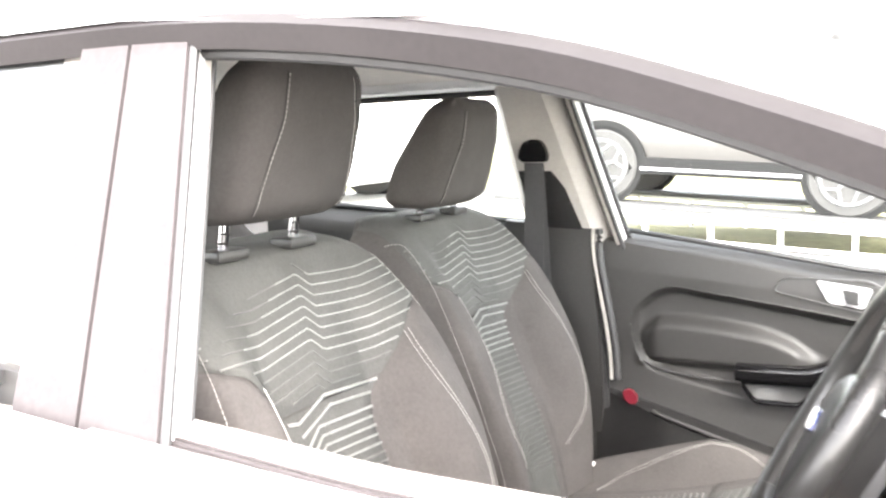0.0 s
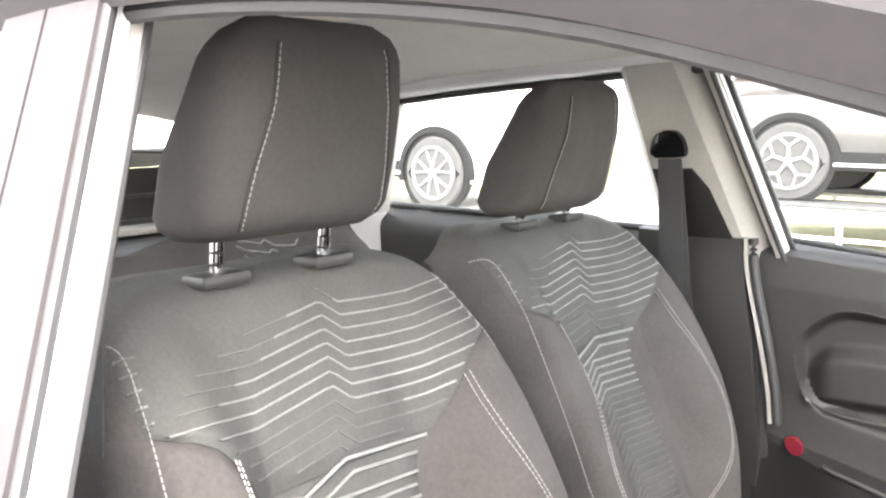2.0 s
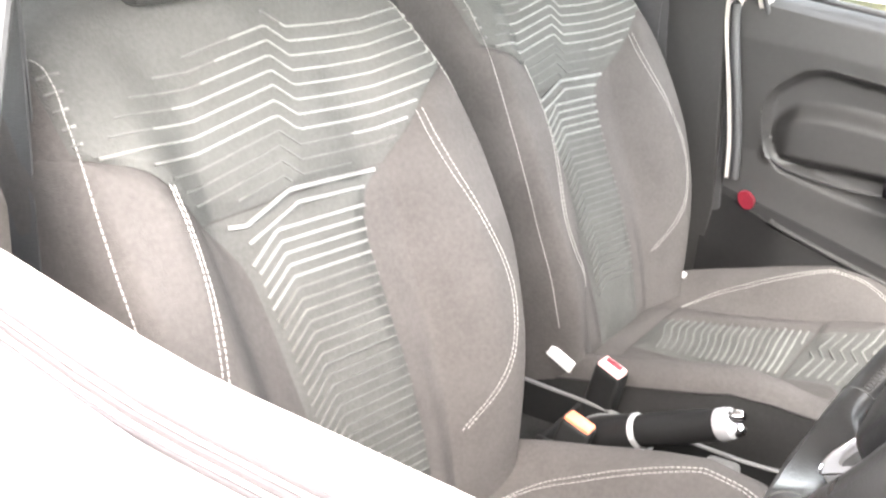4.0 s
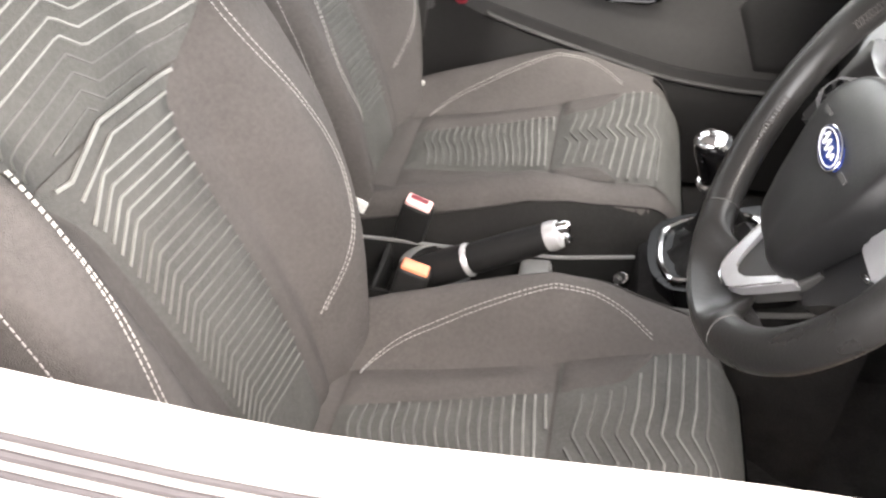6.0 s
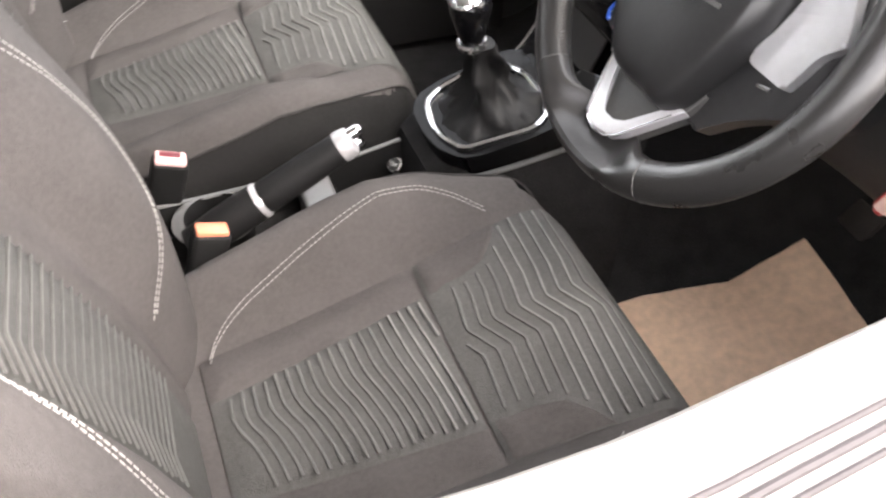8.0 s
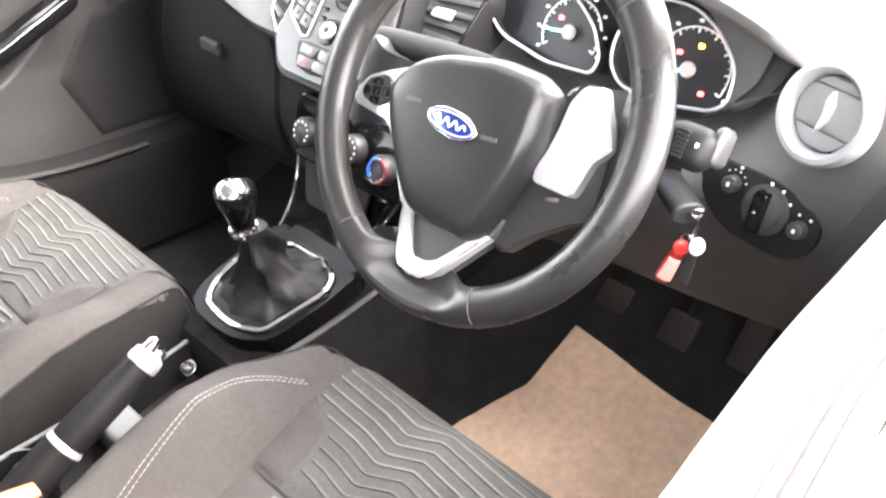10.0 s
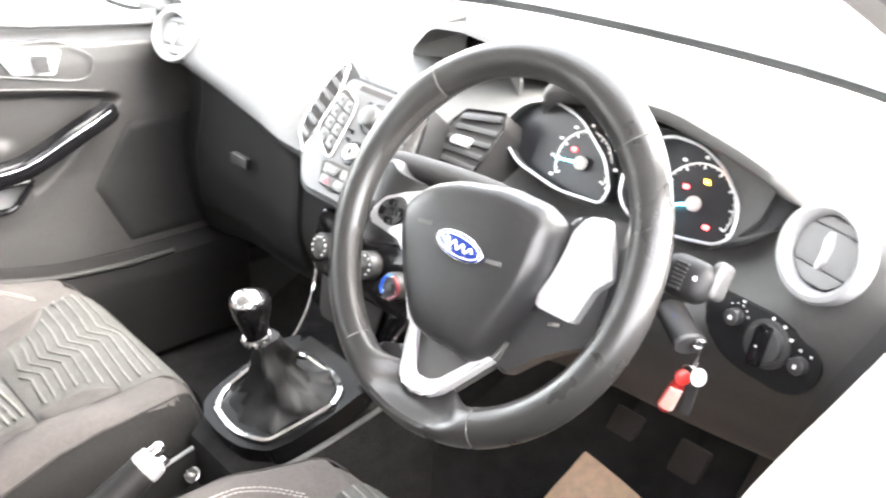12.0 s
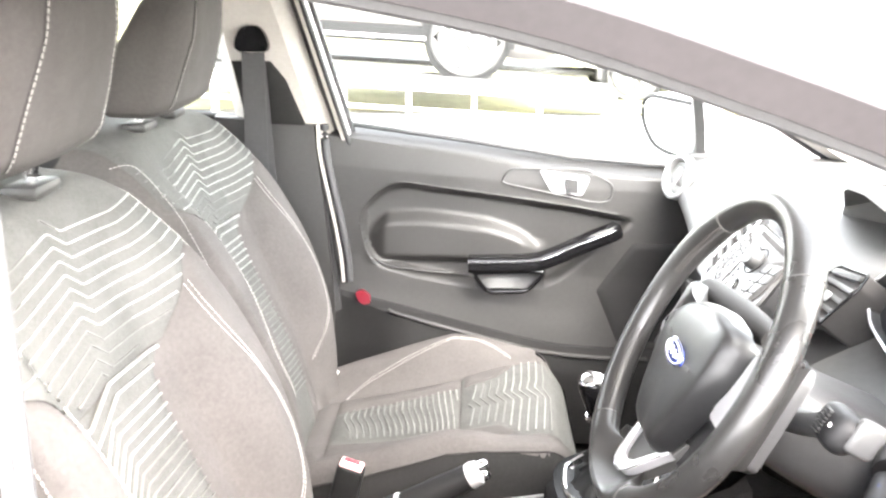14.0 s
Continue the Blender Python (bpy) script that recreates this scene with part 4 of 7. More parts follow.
def passenger_door():
    door = thing("passenger_door", (0.12, 0.74, 0.3), "charcoal passenger door trim with gloss pull handle", "car door")
    upper, lower = door_mesh(1)
    mesh_part("door_trim", *upper, TRIM, door, "moulded charcoal plastic door trim")
    # the pocket is split off in black to carry the lower door's shade
    mesh_part("map_pocket", *lower, GLOVE, door, "black plastic map pocket")
    def speaker(u, t):
        z = 0.545 + 0.225 * t
        x0 = lerp_table([(0.545, 0.36), (0.66, 0.31), (0.77, 0.385)], z)
        x = x0 + (0.575 - x0) * u
        lift = 0.005 * min(1.0, min(u, t, 1 - t) / 0.04)
        return Vector((x, door_inner_y(x, z) - lift, z))
    mesh_part("speaker_panel", *grid(speaker, 30, 30), GLOVE, door, "black speaker panel")
    # top edge, belt seal and front sail
    mesh_part("belt_seal", *tube([(-0.3, 0.737, 1.03), (0.0, 0.74, 0.99), (0.25, 0.743, 0.953), (0.55, 0.747, 0.93)], 0.006, 8), RUBBER, door, "black window belt seal")
    mesh_part("sail_post", *sweep([(-0.012, -0.01), (0.012, -0.01), (0.012, 0.01), (-0.012, 0.01)], [(0.53, 0.757, 0.93), (0.515, 0.73, 1.02), (0.49, 0.69, 1.125)], (1, 0, 0)), PLASTIC, door, "black quarter window post")
    # door edge and seal
    mesh_part("door_edge", *sweep([(-0.02, -0.008), (0.02, -0.008), (0.02, 0.008), (-0.02, 0.008)], [(-0.303, 0.71, 1.0), (-0.293, 0.705, 0.8), (-0.268, 0.7, 0.6), (-0.23, 0.69, 0.44), (-0.17, 0.68, 0.34)], (1, 0, 0)), RUBBER, door, "black rubber door seal")
    # inner handle
    bez = rounded([(0.088, 0.905), (0.112, 0.936), (0.278, 0.936), (0.338, 0.9), (0.328, 0.866), (0.3, 0.862)], 0.022)
    flip = lambda o: [(-a, b) for a, b in o][::-1]
    part("handle_bezel", plate(flip(bez), (0, 0.706, 0), (-1, 0, 0), (0, 0, 1), 0.012, 0.004), TRIM, door, "charcoal handle surround")
    bb = [Vector((a, 0.696, b)) for a, b in bez]
    mesh_part("bezel_rim", *tube(bb, 0.0016, 8, True), RADIO, door, "thin grey rim")
    lev = part("door_handle", plate(flip(rounded([(0.174, 0.932), (0.2, 0.886), (0.268, 0.877), (0.284, 0.919)], 0.008)), (0, 0.694, 0), (-1, 0, 0), (0, 0, 1), 0.012, 0.004), SILVER, door, "satin silver door lever")
    part("handle_slot", plate(flip(rounded([(0.226, 0.918), (0.235, 0.888), (0.258, 0.885), (0.256, 0.914)], 0.003)), (0, 0.6825, 0), (-1, 0, 0), (0, 0, 1), 0.002, 0.0005), PLASTIC, lev, "dark finger slot")
    # gloss pull with its cup
    pull = [(0.024, 0.655, 0.733), (0.1, 0.65, 0.737), (0.17, 0.65, 0.742), (0.215, 0.65, 0.758), (0.28, 0.652, 0.788), (0.328, 0.66, 0.806), (0.345, 0.668, 0.812)]
    ln = spline(pull, 30)
    mesh_part("pull_handle", *sweep([(-0.014, -0.02), (0.01, -0.02), (0.016, -0.01), (0.016, 0.004), (0.011, 0.014), (-0.014, 0.015)], ln, (0, 0, 1)), GLOSS, door, "gloss black curved pull handle")
    mesh_part("pull_accent", *tube([p + Vector((0, -0.0155, 0.005)) for p in ln], 0.001, 8), CHROME, door, "thin chrome accent line")
    cup = [Vector((a, 0.652, b)) for a, b in rounded([(0.033, 0.712), (0.065, 0.668), (0.155, 0.672), (0.195, 0.718)], 0.015)]
    mesh_part("cup_rim", *tube(cup, 0.005, 8, True), GLOSS, door, "gloss black grab cup rim")
    vs, fs = grid(lambda u, t: Vector((0.04 + 0.15 * u, 0.655 + 0.03 * math.sin(math.pi * u) * (0.3 + 0.7 * t), 0.674 + 0.04 * t)), 14, 6)
    mesh_part("grab_cup", vs, fs, PLASTIC, door, "black grab cup")
    # recess rim and pocket lip
    rim = [(0.03, 0.69), (-0.06, 0.697), (-0.14, 0.707), (-0.18, 0.72), (-0.205, 0.745), (-0.218, 0.79), (-0.214, 0.838), (-0.18, 0.878), (-0.13, 0.901), (-0.05, 0.893), (0.108, 0.873), (0.25, 0.853), (0.35, 0.836)]
    mesh_part("recess_piping", *tube([p + Vector((0, -0.001, 0)) for p in spline([(a, min(door_inner_y(a - 0.012, b - 0.012), door_inner_y(a, b + 0.012)) + 0.003, b) for a, b in rim], 60)], 0.003, 8), TRIM, door, "rolled edge of the hollow")
    lip = [(-0.152, 0.627), (-0.136, 0.622), (-0.05, 0.6), (0.018, 0.583), (0.1, 0.563), (0.195, 0.542), (0.318, 0.531), (0.42, 0.53)]
    mesh_part("pocket_lip", *tube(spline([(a, min(door_inner_y(a, b + 0.014), door_inner_y(a, b), door_inner_y(a, b - 0.014)) - 0.001, b - 0.004) for a, b in lip], 40), 0.005, 8), TRIM, door, "map pocket lip")
    part("door_reflector", plate(flip(rounded([(-0.228, 0.655), (-0.212, 0.662), (-0.195, 0.646), (-0.195, 0.628), (-0.212, 0.625), (-0.225, 0.638)], 0.006)), (0, 0.668, 0), (-1, 0, 0), (0, 0, 1), 0.012, 0.004), RED, door, "red seat tag")
    # door mirror outside
    return door


def door_mirror():
    m = thing("door_mirror", (0.47, 0.85, 0.95), "pale door mirror housing outside the passenger window", "mirror")
    mx, my = Vector((-0.45, 0.893, 0)).normalized(), Vector((0, 0, 1))
    o = Vector((0.485, 0.88, 1.0))
    shape = rounded([(-0.1, -0.045), (-0.04, -0.062), (0.05, -0.05), (0.095, 0.0), (0.1, 0.05), (0.07, 0.066), (-0.1, 0.064)], 0.03)
    nn = mx.cross(my)
    part("mirror_housing", plate([(a * 1.06, b * 1.08) for a, b in shape], o, mx, my, 0.08, 0.035, 4), WHITE, m, "white painted mirror housing")
    part("mirror_glass", plate([(a * 0.96, b * 0.95) for a, b in shape], o - nn * 0.002, mx, my, -0.003, 0.0), paint("silvered_mirror", (0.85, 0.87, 0.87), 0.03, metal=1.0, var=0.02), m, "silvered mirror glass")
    mesh_part("mirror_rim", *tube([o - nn * 0.004 + mx * a + my * b for a, b in shape], 0.0055, 8, True), CLAD, m, "black mirror edge")
    part("mirror_arm", block((0.52, 0.79, 0.955), (0.05, 0.12, 0.03), 0.01), PLASTIC, m, "black mirror arm")
    return m


def driver_door():
    door = thing("driver_door", (0.12, -0.76, 0.3), "white driver door with its window wound down", "car door")
    upper, lower = door_mesh(-1)
    mesh_part("door_trim", *upper, TRIM, door, "charcoal plastic door trim")
    # black again in place of shade
    mesh_part("map_pocket", *lower, GLOVE, door, "black plastic map pocket")
    # broad top of the inner trim, slot seals and outer skin edge
    top = [(-0.3, -0.704, 1.007), (-0.2, -0.704, 1.002), (-0.05, -0.702, 0.991), (0.05, -0.691, 0.985), (0.146, -0.68, 0.98), (0.245, -0.674, 0.976), (0.37, -0.667, 0.972), (0.58, -0.655, 0.96)]
    # cap and slot lining are coloured pale for the strong light on the door top
    mesh_part("door_cap", *sweep([(-0.014, -0.05), (0.014, -0.05), (0.014, -0.006), (0.009, 0.001), (-0.009, 0.001), (-0.014, -0.006)], spline(top, 20), (0, 0, 1)), PILLAR, door, "pale grey top of the door trim")
    mesh_part("slot_lining", *sweep([(-0.02, -0.03), (0.02, -0.03), (0.02, 0.0), (-0.02, 0.0)], spline([(x, y - 0.033, z - 0.008) for x, y, z in top], 20), (0, 0, 1)), PILLAR, door, "pale lining of the window slot")
    for dy, r in ((-0.021, 0.0018), (-0.03, 0.0025), (-0.039, 0.0018)):
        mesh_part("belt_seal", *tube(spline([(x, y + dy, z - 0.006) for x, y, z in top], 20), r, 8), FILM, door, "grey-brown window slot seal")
    mesh_part("door_skin_edge", *sweep([(-0.022, -0.03), (0.024, -0.03), (0.024, -0.008), (0.014, 0.0), (-0.01, 0.001), (-0.022, -0.008)], spline([(-0.3, -0.768, 1.008), (0.0, -0.764, 0.992), (0.3, -0.752, 0.976), (0.58, -0.735, 0.957)], 20), (0, 0, 1)), WHITE, door, "white painted door skin edge")
    return door


# ---- steering wheel ----
WC = Vector((0.262, -0.322, 0.96))
WT = radians(28)
WN = Vector((-math.cos(WT), 0, math.sin(WT)))      # towards the driver
WUP = Vector((math.sin(WT), 0, math.cos(WT)))
WR = Vector((0, -1, 0))
SPIN = radians(7)


def wp(a, b, c=0.0):
    """A point of the wheel: a to the driver's right, b up, c towards the driver."""
    ca, sa = math.cos(SPIN), math.sin(SPIN)
    return WC + WR * (a * ca - b * sa) + WUP * (a * sa + b * ca) + WN * c


def wheel_plate(outline, c, thick, bevel, slope=0.0):
    o = wp(0, 0, c)
    ex, ey = wp(1, 0, c) - o, wp(0, 1, c + slope) - o
    return plate(outline, o, ex, ey, thick, bevel, 3)


def steering_wheel():
    w = thing("steering_wheel", WC - WN * 0.1, "black leather three-spoke steering wheel with silver trim", "steering wheel")
    rings = []
    for i in range(120):
        q = 2 * math.pi * i / 120
        dg = math.degrees(q)
        grip = 1.0 + 0.12 * math.exp(-((dg - 50) / 18) ** 2) + 0.12 * math.exp(-((dg - 137) / 18) ** 2)
        out = wp(math.cos(q), math.sin(q)) - WC
        p = WC + out * 0.171
        # the rim broadens into a flat web where the lower spoke meets it
        web = math.exp(-((dg - 263) / 18) ** 4)
        row = []
        for j in range(24):
            c, sn = math.cos(2 * math.pi * j / 24), math.sin(2 * math.pi * j / 24)
            flat = 1 - 1.3 * web * min(1.0, max(0.0, (0.35 - c) / 0.6)) if sn > 0 else 1.0
            row.append(p + out * 0.0178 * grip * c * (1 + 0.8 * web if c < 0 else 1.0) + WN * (0.0155 * grip * sn * flat - 0.022 * web * max(0.0, -c)))
        rings.append(row)
    rings.append(rings[0])
    mesh_part("rim", *loft(rings, False), LEATHER, w, "black leather rim")
    for deg in (40, 126, 231, 291):
        q = radians(deg)
        out = (wp(math.cos(q), math.sin(q)) - WC).normalized()
        g = 1.0 + 0.12 * math.exp(-((deg - 50) / 18) ** 2) + 0.12 * math.exp(-((deg - 137) / 18) ** 2)
        mesh_part("rim_seam", *tube([WC + out * 0.171 + out * 0.0179 * g * math.cos(a) + WN * 0.0156 * g * math.sin(a) for a in (math.pi * 2 * j / 20 for j in range(20))], 0.0007, 6, True), SOFT, w)
    # laced stitching along the inner side of the rim
    for d0, d1 in ((126, 160), (190, 231), (20, 40)):
        lace = []
        n = int((d1 - d0) * 0.75)
        for i in range(n):
            for k in (0, 1):
                ends = []
                for e in (0, 1):
                    q = radians(d0 + (d1 - d0) * (i + e * 0.8) / n)
                    out = (wp(math.cos(q), math.sin(q)) - WC).normalized()
                    g = 1.0 + 0.12 * math.exp(-((math.degrees(q) - 50) / 18) ** 2) + 0.12 * math.exp(-((math.degrees(q) - 137) / 18) ** 2)
                    a = radians(150 + 26 * (e if k else 1 - e))
                    ends.append(WC + out * 0.171 + out * 0.0181 * g * math.cos(a) + WN * 0.0158 * g * math.sin(a))
                lace.append(tube(ends, 0.0007, 5))
        mesh_part("rim_stitching", *join(*lace), SEAM, w, "black laced rim stitching")
    # domed airbag cover
    ol = rounded([(-0.0487, 0.05), (0.0117, 0.054), (0.058, 0.0465), (0.0757, 0.032), (0.075, -0.008), (0.067, -0.033), (0.0525, -0.07), (0.037, -0.102), (0.021, -0.113), (0.001, -0.108), (-0.0274, -0.1075), (-0.0521, -0.1), (-0.0755, -0.0688), (-0.1035, -0.0172), (-0.1095, 0.009), (-0.1023, 0.0225), (-0.0817, 0.0395)], 0.012, 4)
    # a flat flank slopes away along the door-side edge of the cover
    flank = lambda b: lerp_table([(-0.112, 0.0295), (-0.0788, 0.0424), (-0.0281, 0.0575), (0.0087, 0.0615), (0.04, 0.062)], b)
    cx, cy = -0.01, -0.025
    def dome(u, t):
        i = u * len(ol)
        a = ol[int(i) % len(ol)]
        b = ol[(int(i) + 1) % len(ol)]
        f = i - int(i)
        px, py = a[0] + (b[0] - a[0]) * f, a[1] + (b[1] - a[1]) * f
        k = math.sin(t * math.pi / 2)
        a, b = cx + (px - cx) * k, cy + (py - cy) * k
        return wp(a, b, 0.008 * math.sqrt(max(0.0, 1 - k ** 4)) + 0.003 * (1 - k * k) - 0.002 - 0.018 * k ** 20 - 0.6 * max(0.0, a - flank(b)))
    cover = mesh_part("airbag_cover", *grid(dome, len(ol), 40), HUB, w, "black grained airbag cover")
    for a, b in ((0.031, -0.0175), (-0.062, 0.0)):
        part("airbag_mark", wheel_plate(rounded([(a - 0.009, b - 0.002), (a + 0.009, b - 0.002), (a + 0.009, b + 0.002), (a - 0.009, b + 0.002)], 0.001), 0.0082, 0.0008, 0.0), SOFT, cover, "small moulded mark")
    ca, sa = math.cos(radians(-9)), math.sin(radians(-9))
    tilt = lambda pts: [(-0.0095 + a * ca - b * sa, -0.0128 + a * sa + b * ca) for a, b in pts]
    badge = part("badge", wheel_plate(tilt(ellipse(0.0285, 0.0108, 40)), 0.0075, 0.0055, 0.0015), BLUE, w, "oval dark blue badge")
    mesh_part("badge_rim", *tube([wp(a, b, 0.012) for a, b in tilt(ellipse(0.0292, 0.0115, 44))], 0.0009, 8, True), CHROME, badge, "chrome badge rim")
    mesh_part("badge_line", *tube([wp(a, b, 0.0132) for a, b in tilt(ellipse(0.026, 0.0088, 44))], 0.0005, 6, True), PALE, badge, "fine pale badge outline")
    wave = tilt([(-0.018 + 0.036 * i / 36, 0.0042 * math.sin(i * 0.62) * (1 - 0.4 * i / 36)) for i in range(37)])
    mesh_part("badge_mark", *tube([wp(a, b, 0.0132) for a, b in wave], 0.0009, 6), PALE, badge, "pale wavy badge mark")
    # side spokes
    left = part("spoke", wheel_plate(rounded([(-0.08, 0.036), (-0.115, 0.036), (-0.15, 0.042), (-0.168, 0.06), (-0.17, -0.045), (-0.15, -0.032), (-0.104, -0.03), (-0.075, -0.06)], 0.012), -0.047, 0.022, 0.008), LEATHER, w, "black leather spoke")
    part("spoke_trim", wheel_plate(rounded([(-0.1, 0.03), (-0.124, 0.023), (-0.15, 0.0135), (-0.1645, -0.003), (-0.163, -0.0155), (-0.1382, -0.0205), (-0.115, -0.025), (-0.1, -0.04), (-0.085, -0.07), (-0.068, -0.1), (-0.06, -0.095), (-0.085, -0.045), (-0.1, 0.0)], 0.004), -0.029, 0.009, 0.003), SILVER, left, "satin silver spoke trim")
    part("button_pad", wheel_plate(rounded([(-0.154, -0.007), (-0.1506, 0.0087), (-0.1251, 0.0184), (-0.117, 0.012), (-0.1165, -0.0085), (-0.1317, -0.0155)], 0.005), -0.0215, 0.004, 0.0015), PLASTIC, left, "black button pad")
    for a, b, ww, hh in ((-0.134, 0.0095, 0.0065, 0.0035), (-0.134, -0.0095, 0.006, 0.0035), (-0.1465, -0.001, 0.004, 0.0045), (-0.122, 0.001, 0.004, 0.005), (-0.134, 0.0, 0.0045, 0.004)):
        part("button", wheel_plate(rounded([(a - ww, b - hh), (a + ww, b - hh), (a + ww, b + hh), (a - ww, b + hh)], 0.002), -0.0182, 0.0022, 0.0008), GLOSS, left, "black switch button")
    right = part("spoke", wheel_plate(rounded([(0.07, 0.045), (0.105, 0.048), (0.132, 0.05), (0.14, 0.04), (0.14, -0.055), (0.132, -0.06), (0.105, -0.07), (0.075, -0.088), (0.045, -0.115), (0.03, -0.1)], 0.01), -0.052, 0.02, 0.006), PLASTIC, w, "black plastic spoke")
    part("spoke_trim", wheel_plate(rounded([(0.082, 0.03), (0.0785, 0.006), (0.073, -0.015), (0.0635, -0.036), (0.069, -0.043), (0.108, -0.0472), (0.119, -0.014), (0.133, -0.001), (0.127, 0.014), (0.1115, 0.0476), (0.092, 0.046)], 0.004), -0.033, 0.012, 0.0035), SILVER, right, "satin silver spoke trim")
    arm = [[wp(a, b, c + k) for b, k in ((0.05, 0.0), (0.054, 0.01), (0.046, 0.018), (-0.05, 0.018), (-0.062, 0.01), (-0.058, 0.0))] for a, c in ((0.126, -0.05), (0.142, -0.04), (0.156, -0.022), (0.166, -0.012))]
    mesh_part("spoke_arm", *loft(arm), LEATHER, right, "black leather end of the spoke")
    part("trim_notch", wheel_plate(rounded([(0.0795, -0.056), (0.0935, -0.054), (0.0925, -0.0505), (0.0795, -0.0525)], 0.001), -0.032, 0.004, 0.001), STEEL, right, "small bright clip")
    # lower spoke with its bright V
    low = part("lower_spoke", wheel_plate([(-0.066, -0.085), (-0.07, -0.0925), (-0.0585, -0.1215), (-0.051, -0.148), (-0.04, -0.159), (-0.0265, -0.1622), (-0.008, -0.16), (0.0045, -0.152), (0.041, -0.107), (0.045, -0.09)], -0.069, 0.0185, 0.002, -0.26), SOFT, w, "black lower spoke")
    part("spoke_strip", wheel_plate([(-0.0714, -0.0925), (-0.0605, -0.1215), (-0.0525, -0.148), (-0.048, -0.1555), (-0.041, -0.16), (-0.0265, -0.1635), (-0.008, -0.161), (0.0045, -0.153), (0.023, -0.1305), (0.0415, -0.107), (0.034, -0.105), (0.0268, -0.111), (0.0125, -0.1265), (-0.002, -0.142), (-0.0065, -0.147), (-0.013, -0.1495), (-0.027, -0.149), (-0.0325, -0.1455), (-0.037, -0.14), (-0.0455, -0.122), (-0.0543, -0.104), (-0.063, -0.091)], -0.0545, 0.0095, 0.0025, -0.26), SILVER, low, "bright silver V-shaped strip")
    mesh_part("strip_line", *tube([wp(a, b, -0.0447 - 0.26 * b) for a, b in ((-0.0645, -0.099), (-0.046, -0.143), (-0.0405, -0.1515), (-0.0265, -0.1565), (-0.0105, -0.1555), (-0.0005, -0.1495), (0.0335, -0.1085))], 0.0009, 6), CHROME, low, "fine raised line")
    part("spoke_boot", wheel_plate(rounded([(-0.06, -0.12), (-0.1, -0.128), (-0.095, -0.15), (-0.03, -0.18), (0.02, -0.18), (0.06, -0.165), (0.045, -0.152), (0.018, -0.153), (-0.02, -0.16)], 0.01), -0.036, 0.018, 0.006), LEATHER, w, "leather boot where the spoke meets the rim")
    # shroud behind the wheel
    rings = []
    for i in range(8):
        t = i / 7
        c = WC - WN * (0.03 + 0.19 * t)
        hw, hh = 0.055 + 0.02 * t, 0.045 + 0.012 * t
        rings.append([c + WR * hw * math.copysign(abs(math.cos(q)) ** 0.6, math.cos(q)) + WUP * (hh * math.copysign(abs(math.sin(q)) ** 0.6, math.sin(q)) - 0.016) for q in (2 * math.pi * j / 28 for j in range(28))])
    mesh_part("column_shroud", *loft(rings), PLASTIC, w, "black steering column shroud")
    # stalks: a broad one on the passenger side, one with a dial on the door side
    base, tip = wp(-0.03, 0.045, -0.085), wp(-0.2, 0.054, -0.058)
    st = mesh_part("stalk", *tube(spline([base, base.lerp(tip, 0.4), base.lerp(tip, 0.8), tip], 14), [0.014, 0.016, 0.018, 0.019, 0.0195, 0.02, 0.02, 0.0195, 0.019, 0.0185, 0.018, 0.0175, 0.0165, 0.0145, 0.009], 16, flat=0.85), GLOVE, w, "broad black column stalk")
    part("stalk_key", block(base.lerp(tip, 0.86) + WN * 0.012, (0.008, 0.012, 0.01), 0.002, WN.to_track_quat("X", "Z").to_matrix()), SOFT, st, "small stalk key")
    rot = WN.to_track_quat("X", "Z").to_matrix()
    base, tip = wp(0.05, -0.02, -0.08), Vector((0.345, -0.485, 0.962))
    st = mesh_part("stalk", *tube(spline([base, base.lerp(tip, 0.5), tip], 10), [0.011 + 0.005 * min(1, i / 6) for i in range(11)], 14, flat=0.8), PLASTIC, w, "black column stalk")
    part("stalk_head", block(tip + Vector((0, -0.006, 0)), (0.03, 0.046, 0.038), 0.0135, rot, 4), MATTBLACK, st, "black stalk head")
    part("stalk_cap", block(tip + Vector((0.014, -0.0275, 0.001)), (0.028, 0.011, 0.034), 0.006, rot, 3), RADIO, st, "grey stalk end")
    for k in range(7):
        part("dial_rib", block(tip + Vector((0, -0.004, 0)) + WN * 0.0155 + WUP * (0.0036 * (k - 3)), (0.0035, 0.011, 0.0022), 0.0006, rot), HUB, st)
    part("stalk_mark", block(tip + Vector((0, -0.019, 0.003)) + WN * 0.0152, (0.001, 0.003, 0.0035), 0.0003, rot), PALE, st, "pale printed mark")
    return w


